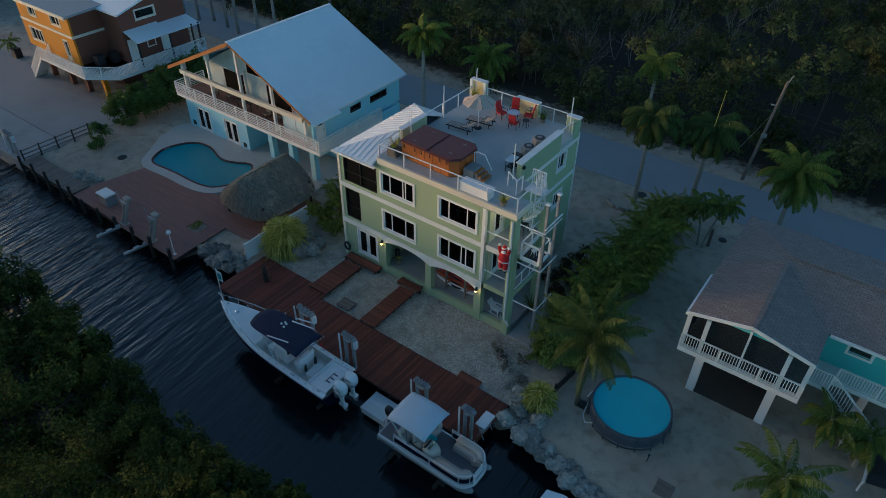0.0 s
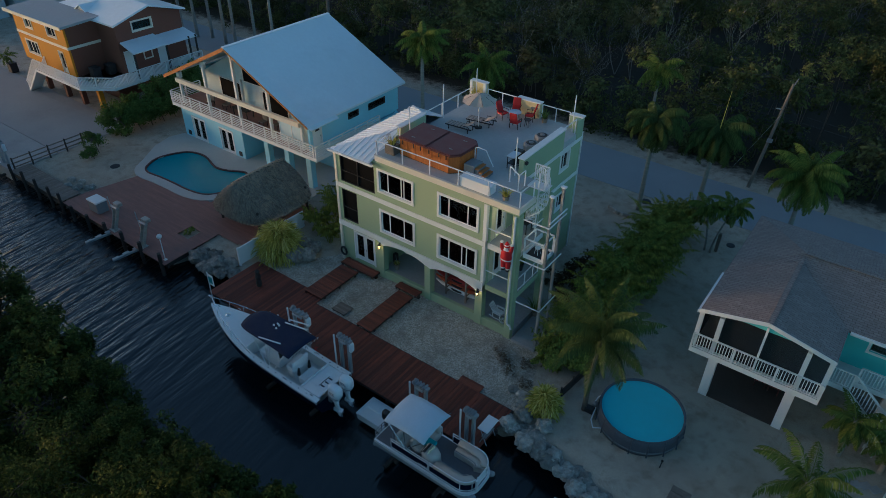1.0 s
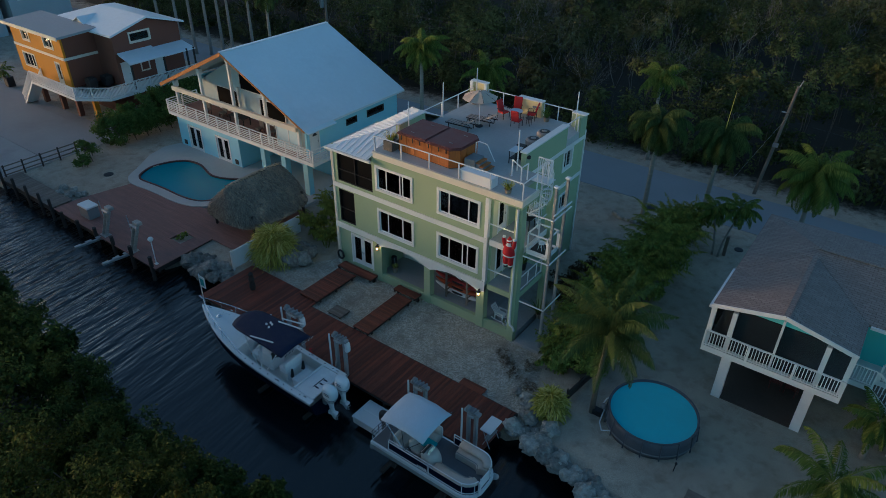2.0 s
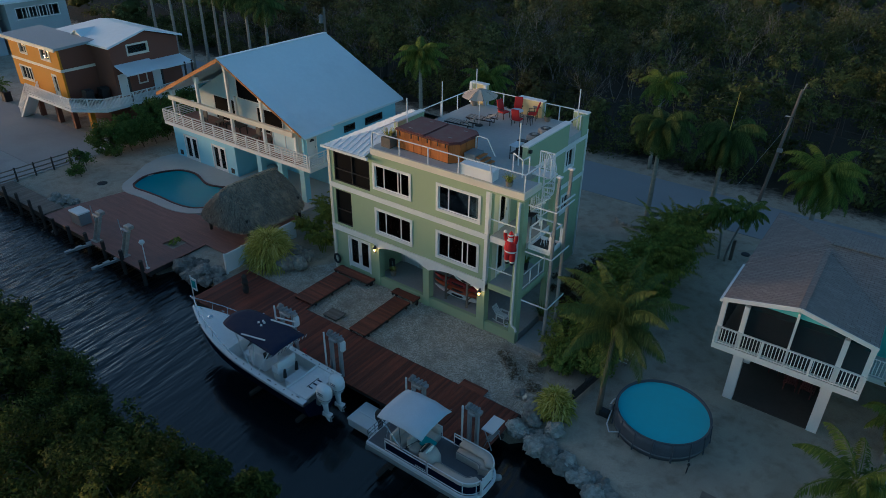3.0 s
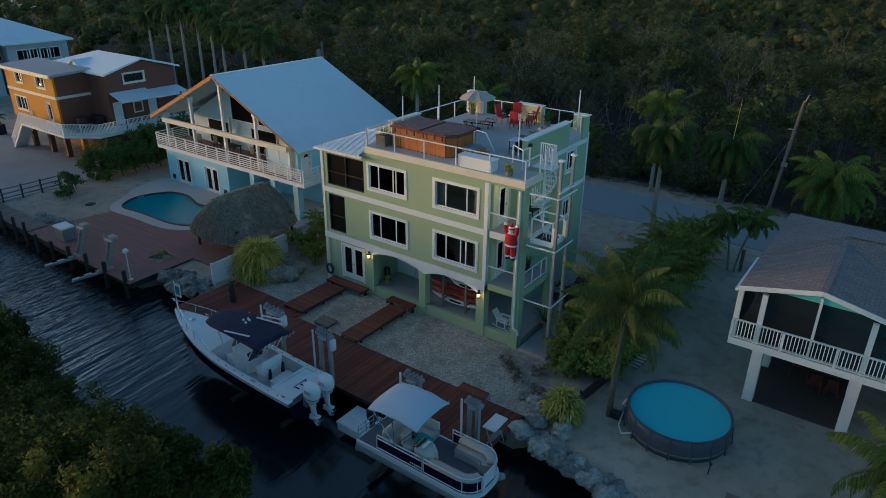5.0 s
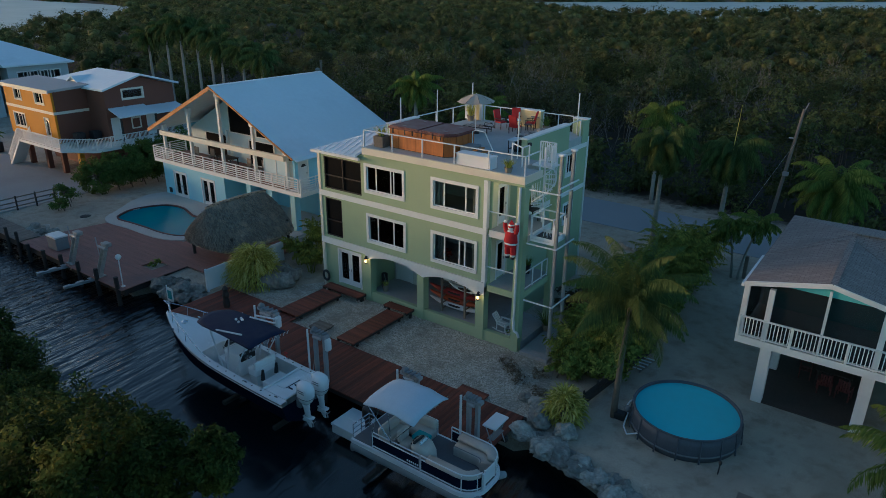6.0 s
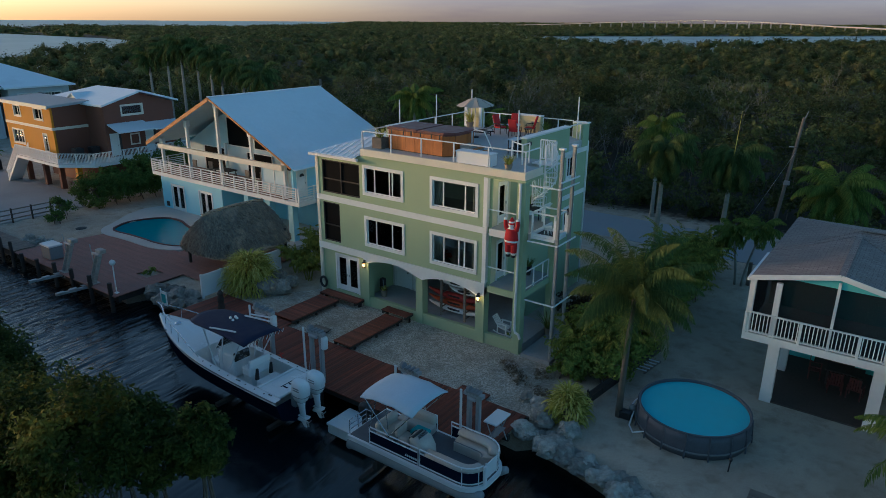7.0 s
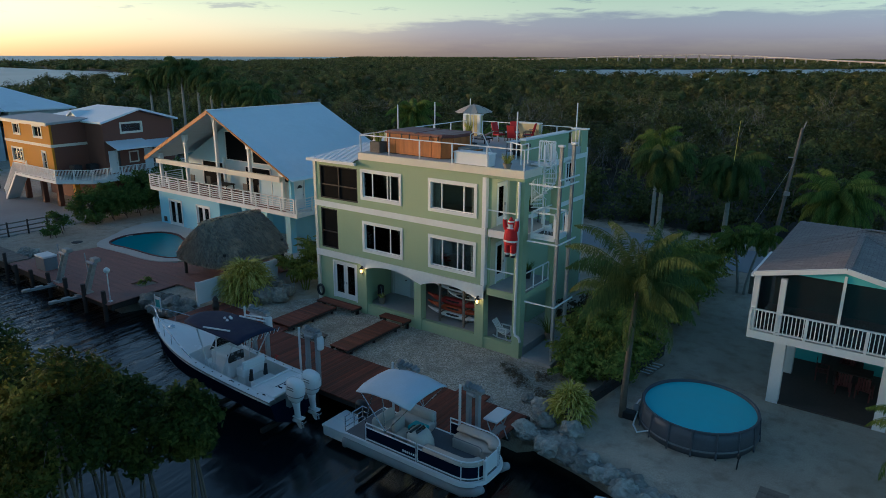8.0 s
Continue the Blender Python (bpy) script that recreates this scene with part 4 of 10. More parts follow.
# ---- the sky blue house with the big gable ----
blue = thing("house", (-29.5, 11, 0), "sky blue stilt house under one large white metal gable roof", "house")
EX0, EX1, RX, RZ, EZ, RY0, RY1 = -38.4, -20.85, -29.5, 10.0, 5.78, 5.0, 16.6
part("roof", MB().slab((EX0, RY0, EZ), (RX, RY0, RZ), (RX, RY1, RZ), (EX0, RY1, EZ), 0.16), ROOF_WHITE, blue, "plain white metal roof slope")
broof = part("roof", MB().slab((RX, RY0, RZ), (EX1, RY0, EZ), (EX1, RY1, EZ), (RX, RY1, RZ), 0.16), ROOF_WHITE, blue, "plain white metal roof slope")
part("ridge_cap", MB().bar((RX, RY0, RZ + 0.02), (RX, RY1, RZ + 0.02), 0.3, 0.05), ROOF_WHITE, broof)
sf = MB()
for s in (-1, 1):
    ex = RX + s * 9.0
    sf.slab((RX, RY0 + 0.02, RZ - 0.165), (ex, RY0 + 0.02, EZ - 0.165), (ex, RY0 + 3.0, EZ - 0.165), (RX, RY0 + 3.0, RZ - 0.165), 0.06)
part("soffit", sf, SOFFIT, blue, "pale blue soffit boards")
SLOPE = (RZ - EZ) / 9.05
part("bargeboard", MB().slab((RX - 9.05, RY0 - 0.06, EZ - 0.02), (RX, RY0 - 0.06, RZ - 0.01), (RX, RY0 - 0.003, RZ - 0.01), (RX - 9.05, RY0 - 0.003, EZ - 0.02), 0.3), CEDAR, blue, "cedar bargeboard")
part("bargeboard", MB().slab((RX, RY0 - 0.06, RZ - 0.01), (RX + 8.65, RY0 - 0.06, EZ - 0.02), (RX + 8.65, RY0 - 0.003, EZ - 0.02), (RX, RY0 - 0.003, RZ - 0.01), 0.13), CEDAR, blue, "narrow cedar bargeboard")
part("gable_board", MB().prism([(RX, RZ - 0.25), (RX + 8.0, RZ - 0.25 - 8.0 * SLOPE), (RX + 7.3, RZ - 0.85 - 7.3 * SLOPE + 0.15), (RX, RZ - 0.62)], "y", RY0 + 0.55, RY0 + 0.62), CEDAR, blue, "cedar board under the gable slope")
# lower walls
part("wall", MB().wall("y", 5.4, 5.6, -37.7, -29.5, 0.0, 3.0, [(-36.3, -34.6, 0.15, 2.35), (-32.5, -30.8, 0.15, 2.35)]), BLUE, blue, "sky blue stucco wall")
part("wall", MB().wall("x", -37.7, -37.5, 5.6, 16.2, 0.0, 3.0), BLUE, blue)
part("wall", MB().wall("x", -29.7, -29.5, 5.6, 9.0, 0.0, 3.0), BLUE, blue)
part("wall", MB().wall("y", 9.0, 9.2, -29.7, -21.6, 0.0, 3.0), BLUE, blue)
part("wall", MB().wall("x", -21.6, -21.4, 9.0, 16.2, 0.0, 3.0), BLUE, blue)
part("floor_slab", MB().box(-37.45, -21.65, 5.65, 15.95, 3.02, 3.27), BLUE, blue)
for x, y in ((-27.0, 6.0), (-21.6, 5.6), (-24.3, 5.8)):
    part("pier", MB().box(x - 0.25, x + 0.25, y - 0.25, y + 0.25, 0.0, 3.0), BLUE, blue)
for u0, u1 in ((-36.35, -34.5), (-32.55, -30.75)):
    door(blue, "y", 5.4, u0, u1, 0.15, 2.4, leaves=2, lite=0.88, label="white double glazed doors", mat=WHITE)
part("vent", MB().box(-37.2, -36.85, 5.34, 5.4, 0.35, 0.75), DARK, blue)
part("vent", MB().box(-30.25, -29.9, 5.34, 5.4, 0.35, 0.75), DARK, blue)
# upper floor: set-back gable wall
UY = 8.3
gw = [(-37.5, 3.3), (-21.6, 3.3), (-21.6, 5.4), (-29.55, 9.75), (-37.5, 5.4)]
part("gable_wall", MB().prism(gw, "y", UY, UY + 0.2), PORCH_WALL, blue, "pale gable wall behind the porch")
for pts, nm in (([(-31.9, 5.75), (-29.2, 5.75), (-29.2, 8.3), (-31.9, 8.0)], "window"), ([(-28.6, 5.75), (-24.6, 5.75), (-24.6, 6.85), (-28.6, 8.7)], "window"), ([(-24.3, 5.8), (-22.6, 5.8), (-22.6, 5.72), (-24.3, 6.4)], "window"),
                ([(-35.2, 3.35), (-32.4, 3.35), (-32.4, 5.4), (-35.2, 5.4)], "door"), ([(-29.6, 3.35), (-26.6, 3.35), (-26.6, 5.4), (-29.6, 5.4)], "door"), ([(-25.6, 3.35), (-23.4, 3.35), (-23.4, 5.4), (-25.6, 5.4)], "door")):
    w = part(nm, MB().prism(pts, "y", UY - 0.05, UY - 0.004), SCREEN, blue, "dark porch opening with a white frame")
    mb = MB()
    for a, b in zip(pts, pts[1:] + pts[:1]):
        mb.bar((a[0], UY - 0.06, a[1]), (b[0], UY - 0.06, b[1]), 0.08, 0.08)
    part("frame", mb, WHITE, w)
part("wall", MB().wall("x", -21.6, -21.4, 5.62, 16.2, 3.3, 5.72, [(9.95, 11.1, 4.55, 5.0), (12.4, 14.4, 4.5, 5.0), (5.98, 6.86, 3.35, 5.3)]), BLUE, blue)
part("wall", MB().wall("x", -37.7, -37.5, UY, 16.2, 3.3, 5.75), BLUE, blue)
part("wall", MB().wall("y", 16.0, 16.2, -37.5, -21.6, 0.0, 5.6), BLUE, blue)
part("gable_wall", MB().prism([(-37.5, 5.6), (-21.6, 5.6), (-29.5, 9.7)], "y", 16.0, 16.2), BLUE, blue)
window(blue, "x", -21.4, 9.9, 11.15, 4.5, 5.05, (), trim=0.06, out=1, mat=DARK)
window(blue, "x", -21.4, 12.35, 14.45, 4.45, 5.05, (), trim=0.06, out=1, mat=DARK)
dr = door(blue, "x", -21.4, 5.92, 6.92, 3.32, 5.36, out=1, lite=0.0, label="white side door with a fan light")
part("fan_light", MB().prism([(6.42 + 0.22 * math.cos(math.pi * i / 8), 4.85 + 0.22 * math.sin(math.pi * i / 8)) for i in range(9)], "x", -21.36, -21.34), DARK, dr)
scp = part("screen_panel", MB().box(-24.9, -22.2, 5.76, 5.79, 3.33, 5.3), PORCH_WALL, blue, "pale grey panels at the end of the porch")
for x in (-24.9, -23.55, -22.2):
    part("frame", MB().box(x - 0.04, x + 0.04, 5.72, 5.83, 3.33, 5.34), WHITE, scp)
part("wall", MB().box(-22.15, -21.602, 5.7, 5.8, 3.32, 5.3), CREAM, blue, "narrow cream wall at the corner of the porch")
# porch deck, posts, beam and horizontal rails
deckb = part("porch_deck", MB().box(-38.3, -21.4, 5.05, 8.29, 3.004, 3.3).box(-21.39, -20.3, 5.05, 12.6, 3.004, 3.3), WHITE, blue, "white edged porch deck")
part("deck_floor", MB().box(-38.2, -21.65, 5.15, 8.28, 3.304, 3.318), DECK_DULL, deckb)
part("beam", MB().box(-37.2, -22.0, 5.15, 5.4, 5.35, 5.72), CREAM, blue, "white porch beam")
for x in (-37.1, -33.4, -29.4, -25.6, -22.1):
    top = RZ - 0.3 - abs(x - RX) * (RZ - EZ) / 9.05
    part("post", MB().box(x - 0.1, x + 0.1, 5.42, 5.64, 3.3, max(top, 5.3)), WHITE, blue, "white porch post")
    part("post_cap", MB().box(x - 0.2, x + 0.2, 5.4, 5.72, max(top, 5.3) - 0.5, max(top, 5.3)), WHITE, blue)
for x in (-23.4, -32.0):
    part("post", MB().box(x - 0.1, x + 0.1, 7.9, 8.1, 3.3, 5.9), WHITE, blue)
railing(blue, [(-38.3, 8.2), (-38.3, 5.1), (-20.6, 5.1)], 3.3, 1.0, post=0.09, step=1.35, rails=(1.0,), mids=(0.14, 0.3, 0.46, 0.62, 0.78), mid_w=0.06, rail_w=0.1, mat=WHITE, label="white porch railing with level slats")
railing(blue, [(-20.35, 5.1), (-20.35, 12.5)], 3.28, 1.0, post=0.09, step=1.35, rails=(1.0,), mids=(0.14, 0.3, 0.46, 0.62, 0.78), mid_w=0.06, rail_w=0.1, mat=WHITE)

# ---- the ochre and brown house ----
orange = thing("house", (-53, 9, 0), "ochre and brown stilt house with white metal roofs", "house")
OX0 = -60.5
part("wall", MB().wall("y", 3.3, 3.5, OX0, -51.0, 3.0, 7.9, [(-58.3, -57.0, 6.5, 7.5), (-54.15, -52.6, 6.45, 7.5), (-59.3, -57.1, 3.75, 5.1), (-53.1, -52.3, 3.1, 5.2)]), OCHRE, orange, "ochre stucco front wall")
part("wall", MB().wall("x", -51.2, -51.0, 3.5, 6.6, 3.0, 7.85), BROWN, orange, "brown stucco side wall")
part("wall", MB().wall("y", 6.6, 6.8, -51.0, -47.9, 3.0, 7.8), BROWN, orange)
part("wall", MB().wall("x", -48.1, -47.9, 6.8, 13.6, 3.0, 7.75, [(8.4, 10.5, 6.8, 7.7), (6.95, 7.75, 3.1, 5.15), (10.6, 11.5, 3.1, 5.1)]), BROWN, orange)
part("gable_wall", MB().prism([(6.6, 7.75), (13.6, 7.75), (10.2, 8.75)], "x", -48.1, -47.9), BROWN, orange)
part("wall", MB().wall("y", 13.6, 13.8, -59.6, -47.9, 0.0, 7.7), BROWN, orange)
part("wall", MB().wall("x", -59.6, -59.4, 3.5, 13.6, 3.0, 7.7), BROWN, orange)
part("floor_slab", MB().box(-59.6, -48.0, 3.4, 13.6, 2.75, 3.0), WHITE, orange)
part("wall", MB().wall("x", -50.2, -50.0, 6.5, 13.6, 0.0, 2.75), BROWN, orange)
part("wall", MB().wall("y", 6.5, 6.7, -59.6, -50.2, 0, 2.75), BROWN, orange)
part("belt", MB().box(-60.55, -50.95, 3.24, 3.3, 5.65, 5.9), CREAM, orange, "cream belt")
part("belt", MB().box(-51.0, -50.94, 3.3, 6.6, 5.65, 5.9), CREAM, orange, "cream belt")
part("roof", MB().slab((-61.1, 2.9, 7.95), (-50.6, 2.9, 7.95), (-50.6, 7.0, 8.15), (-61.1, 7.0, 8.15), 0.22), ROOF_GREY, orange, "low grey flat roof")
part("fascia", MB().box(-61.2, -50.5, 2.82, 2.9, 7.66, 7.98), CREAM, orange)
for q in (((-58.5, 6.2, 7.95), (-47.3, 6.2, 7.95), (-47.3, 10.2, 9.05), (-55.0, 10.2, 9.05)), ((-55.0, 10.2, 9.05), (-47.3, 10.2, 9.05), (-47.3, 14.15, 7.9), (-59.5, 14.15, 7.9)),
          ((-58.5, 6.2, 7.95), (-55.0, 10.2, 9.05), (-55.1, 10.3, 9.05), (-59.5, 14.15, 7.9))):
    part("roof", MB().slab(*q, 0.18), ROOF_WHITE, orange, "white metal roof slope")
dm = part("dormer", MB().prism([(-54.6, 8.05), (-52.6, 8.05), (-53.6, 8.6)], "y", 6.9, 9.2), CREAM, orange, "small cream gable dormer")
part("dormer_roof", MB().slab((-54.8, 6.7, 8.02), (-53.6, 6.7, 8.68), (-53.6, 9.4, 8.68), (-54.8, 9.4, 8.02), 0.06).slab((-53.6, 6.7, 8.68), (-52.4, 6.7, 8.02), (-52.4, 9.4, 8.02), (-53.6, 9.4, 8.68), 0.06), ROOF_WHITE, dm)
for u0, u1, z0, z1, sp in ((-58.4, -56.9, 6.4, 7.6, (0.5,)), (-54.27, -52.49, 6.37, 7.6, (0.5,)), (-59.4, -57.0, 3.69, 5.2, (0.33, 0.66))):
    window(orange, "y", 3.3, u0, u1, z0, z1, sp, trim=0.14, mat=CREAM)
window(orange, "x", -47.9, 8.3, 10.6, 6.7, 7.78, (), trim=0.14, out=1, mat=CREAM, label="wide cream framed window")
door(orange, "y", 3.3, -53.15, -52.25, 3.05, 5.25, lite=0.75, mat=CREAM, label="cream glazed door")
door(orange, "x", -47.9, 6.9, 7.8, 3.02, 5.2, out=1, lite=0.0, label="white side door")
door(orange, "x", -47.9, 10.5, 11.6, 3.02, 5.1, out=1, lite=0.0, label="white side door")
window(orange, "x", -47.9, 8.9, 9.9, 3.9, 5.0, (), trim=0.12, out=1, mat=CREAM)
part("awning", MB().slab((-48.0, 6.8, 6.15), (-45.6, 6.6, 5.6), (-45.6, 10.4, 5.6), (-48.0, 10.4, 6.15), 0.12), ROOF_WHITE, orange, "white metal awning")
part("awning", MB().slab((-48.0, 10.41, 5.95), (-45.8, 10.41, 5.5), (-45.8, 13.9, 5.5), (-48.0, 13.9, 5.95), 0.12), ROOF_WHITE, orange, "white metal awning")
for y in (6.8, 10.3, 12.9, 13.7):
    part("post", MB().box(-45.95, -45.8, y - 0.07, y + 0.07, 3.0, 5.6), DARK_WOOD, orange)
part("porch_deck", MB().prism([(-56.3, 3.3), (-56.3, 2.0), (-48.3, 2.0), (-45.6, 4.0), (-45.5, 14.0), (-47.9, 14.0), (-47.9, 6.6), (-51.0, 6.6), (-51.0, 3.3)], "z", 2.75, 3.0), WHITE, orange, "white edged porch deck")
railing(orange, [(-56.3, 2.05), (-48.3, 2.05), (-45.65, 4.0), (-45.55, 13.9)], 3.0, 1.0, post=0.08, step=1.4, bars=0.13, mat=WHITE, rail_w=0.09, label="white porch railing")
st = part("stair", MB().slab((-56.3, 2.0, 3.0), (-56.3, 3.2, 3.0), (-59.4, 3.2, 0.1), (-59.4, 2.0, 0.1), 0.3), WHITE, orange, "white outside stair")
for i in range(15):
    f = i / 15
    part("step", MB().box(-56.35 - 3.05 * f - 0.22, -56.35 - 3.05 * f, 2.05, 3.15, 2.9 - 2.9 * f, 2.95 - 2.9 * f), WHITE, st)
for y in (2.02, 3.18):
    part("rail", MB().bar((-56.3, y, 4.0), (-59.4, y, 1.05), 0.07), WHITE, st)
    pieces("baluster", (0.04, 0.04, 1.0), [((-56.3 - 3.1 * i / 20, y, 3.5 - 2.95 * i / 20), 0.0) for i in range(20)], WHITE, st)
for x, y in ((-48.4, 3.8), (-51.7, 3.75), (-54.75, 3.75), (-58.3, 3.75), (-48.3, 9.0), (-48.3, 13.2)):
    part("pier", MB().box(x - 0.22, x + 0.22, y - 0.22, y + 0.22, 0.0, 2.75), OCHRE if x > -50 and y < 5 else BROWN, orange)

# ---- the turquoise house with the brown shingle roof ----
turq = thing("house", (13, 8, 0), "turquoise stilt house with a brown shingle roof and white porch", "house")


def shingle_surf():
    m, n, l, b = nodes_of("brown_shingles")
    tc = n.new("ShaderNodeTexCoord").outputs["Object"]
    br = n.new("ShaderNodeTexBrick")
    br.inputs["Scale"].default_value = 1.0
    br.inputs["Brick Width"].default_value, br.inputs["Row Height"].default_value = 0.34, 0.16
    br.inputs["Mortar Size"].default_value = 0.012
    br.inputs["Color1"].default_value, br.inputs["Color2"].default_value = (0.215, 0.18, 0.16, 1), (0.29, 0.25, 0.225, 1)
    br.inputs["Mortar"].default_value = (0.10, 0.08, 0.075, 1)
    l.new(tc, br.inputs["Vector"])
    big = noise_node(n, l, tc, 0.35, 5.0, 0.7)
    fine = noise_node(n, l, tc, 9.0, 4.0, 0.7)
    c = mixed(n, l, mapped(n, l, big, 0.4, 0.65, 0, 0.5), br.outputs["Color"], (0.18, 0.148, 0.138))
    c = mixed(n, l, mapped(n, l, fine, 0.45, 0.65, 0, 0.35), c, (0.31, 0.265, 0.245))
    l.new(c, b.inputs["Base Color"])
    b.inputs["Roughness"].default_value = 0.95
    bp = n.new("ShaderNodeBump")
    bp.inputs["Strength"].default_value, bp.inputs["Distance"].default_value = 0.6, 0.02
    l.new(br.outputs["Fac"], bp.inputs["Height"])
    bp.invert = True
    l.new(bp.outputs["Normal"], b.inputs["Normal"])
    return m


SHINGLE = shingle_surf()


def mesh_screen():
    """Fine dark insect mesh that lets part of the light through."""
    m, n, l, b = nodes_of("open_insect_mesh")
    b.inputs["Base Color"].default_value, b.inputs["Roughness"].default_value = (0.012, 0.013, 0.014, 1), 0.9
    tr, mx, out = n.new("ShaderNodeBsdfTransparent"), n.new("ShaderNodeMixShader"), n["Material Output"]
    mx.inputs[0].default_value = 0.42
    l.new(b.outputs[0], mx.inputs[1])
    l.new(tr.outputs[0], mx.inputs[2])
    l.new(mx.outputs[0], out.inputs["Surface"])
    return m


PORCH_SCREEN = mesh_screen()
HX0, HX1, HM = 9.75, 16.1, 12.92
# porch gable, then the broad hip roof behind it
for q in (((HX0, 2.45, 5.6), (HM, 2.45, 6.3), (HM, 9.1, 6.3), (HX0, 9.1, 5.6)), ((HM, 2.45, 6.3), (HX1, 2.45, 5.6), (HX1, 5.3, 5.6), (HM, 9.1, 6.3)),
          ((HX0, 6.3, 5.602), (HM, 9.1, 6.302), (HM, 9.6, 6.42), (HX0, 13.5, 5.602)), ((HX1, 5.3, 5.601), (30.0, 5.3, 5.601), (30.0, 9.4, 6.45), (HM, 9.1, 6.301)),
          ((HM, 9.1, 6.301), (30.0, 9.4, 6.45), (30.0, 9.6, 6.45), (HM, 9.6, 6.42)), ((HM, 9.6, 6.42), (30.0, 9.6, 6.45), (30.0, 13.5, 5.601), (HX0, 13.5, 5.602))):
    part("roof", MB().slab(*q, 0.14), SHINGLE, turq, "brown asphalt shingle roof slope")
for a, b in (((HX0, 2.42, 5.56), (HM, 2.42, 6.26)), ((HM, 2.42, 6.26), (HX1, 2.42, 5.56))):
    part("bargeboard", MB().bar(a, b, 0.06, 0.2), WHITE, turq)
for a, b in (((HM, 2.45, 6.31), (HM, 9.1, 6.31)), ((HX0 + 0.1, 6.5, 5.63), (HM, 9.1, 6.32)), ((HX1, 5.4, 5.62), (HM, 9.1, 6.32)), ((HM, 9.5, 6.44), (29.9, 9.5, 6.47))):
    part("ridge_cap", MB().bar(a, b, 0.26, 0.035), SHINGLE, turq, "row of ridge shingles")
part("gutter", MB().box(HX0 - 0.12, HX0, 2.4, 6.3, 5.42, 5.56), WHITE, turq)
part("gutter", MB().box(HX1 + 0.1, 30.0, 5.18, 5.3, 5.42, 5.56), WHITE, turq)
part("gable_wall", MB().prism([(HX0 + 1.4, 5.74), (HX1 - 1.4, 5.74), (HM, 6.1)], "y", 2.6, 2.7), TURQ, turq, "turquoise gable panel")
part("porch_deck", MB().box(HX0, HX1, 2.45, 6.4, 2.78, 3.1), WHITE, turq, "white porch deck on stilts")
for x in (HX0 + 0.12, HX0 + 1.1, 12.93, HX1 - 1.15, HX1 - 0.12):
    w = 0.05 if x == 12.93 else 0.11
    part("post", MB().box(x - w, x + w, 2.5, 2.7, 3.1, 5.5 if x != 12.93 else 6.0), WHITE, turq)
part("screen", MB().prism([(HX0 + 0.15, 3.15), (HX1 - 0.15, 3.15), (HX1 - 0.15, 5.42), (HX1 - 1.4, 5.72), (HX0 + 1.4, 5.72), (HX0 + 0.15, 5.42)], "y", 2.72, 2.74), PORCH_SCREEN, turq, "dark insect screen of the porch")
part("screen", MB().box(HX0 + 0.1, HX0 + 0.12, 2.8, 6.3, 3.15, 5.36), SCREEN, turq)
railing(turq, [(HX0 + 0.05, 2.46), (HX1 - 0.05, 2.46)], 3.1, 0.95, post=0.1, step=2.1, bars=0.14, mat=WHITE, rail_w=0.1, label="white porch railing with pickets")
for x0 in (10.8, 14.65):
    part("pier", MB().box(x0, x0 + 0.45, 2.7, 3.1, 0.0, 2.78), WHITE, turq, "white stilt pier")
    part("pier", MB().box(x0, x0 + 0.45, 6.0, 6.4, 0.0, 2.78), WHITE, turq)
# dark floor colour carries the gloom under the porch
part("floor_slab", MB().box(10.85, 15.05, 2.75, 12.9, 0.0, 0.06), DIM_FLOOR, turq, "dark brown slab toned for the shade under the house")
part("wall", MB().wall("x", HX0 + 0.25, HX0 + 0.45, 6.4, 13.0, 3.1, 5.5), TURQ, turq, "turquoise siding wall")
part("wall", MB().wall("y", 6.4, 6.6, HX0 + 0.45, HX1 - 0.3, 3.1, 5.4), TURQ, turq, "turquoise siding wall")
part("wall", MB().wall("y", 12.9, 13.1, HX0 + 0.4, 29.5, 0.0, 5.5), TURQ, turq, "turquoise siding wall")
part("wall", MB().wall("y", 8.0, 8.2, HX0 + 0.45, 12.2, 0.06, 2.78), TURQ, turq)
part("wall", MB().wall("y", 8.0, 8.2, 13.9, HX1 - 0.3, 0.06, 2.78), TURQ, turq)
part("wall", MB().wall("y", 6.1, 6.3, HX1 - 0.3, 29.5, 2.78, 5.5, [(17.3, 18.3, 4.3, 5.1)]), TURQ, turq)
for x in (19.0, 22.5, 26.0):
    part("pier", MB().box(x - 0.2, x + 0.2, 6.0, 6.4, 0.0, 2.78), WHITE, turq)
window(turq, "y", 6.1, 17.15, 18.45, 4.15, 5.2, (), trim=0.12, label="small white window")
part("porch_deck", MB().box(HX1, 29.0, 4.9, 6.1, 2.78, 3.05).box(HX1, 17.2, 4.2, 4.9, 2.78, 3.05), WHITE, turq)
railing(turq, [(17.3, 4.94), (29.0, 4.94)], 3.05, 0.95, post=0.09, step=1.9, bars=0.14, mat=WHITE, rail_w=0.09)
railing(turq, [(HX1 + 0.05, 4.24), (17.15, 4.24)], 3.05, 0.95, post=0.09, step=1.1, bars=0.14, mat=WHITE, rail_w=0.09)
st = part("stair", MB().slab((17.2, 4.22, 2.9), (17.2, 4.3, 2.9), (20.4, 4.3, 0.1), (20.4, 4.22, 0.1), 0.28).slab((17.2, 4.8, 2.9), (17.2, 4.88, 2.9), (20.4, 4.88, 0.1), (20.4, 4.8, 0.1), 0.28), WHITE, turq, "white porch stair")
for i in range(15):
    part("step", MB().box(17.2 + 0.213 * i, 17.45 + 0.213 * i, 4.3, 4.8, 2.8 - 0.187 * i, 2.84 - 0.187 * i), GREY_WOOD, st)
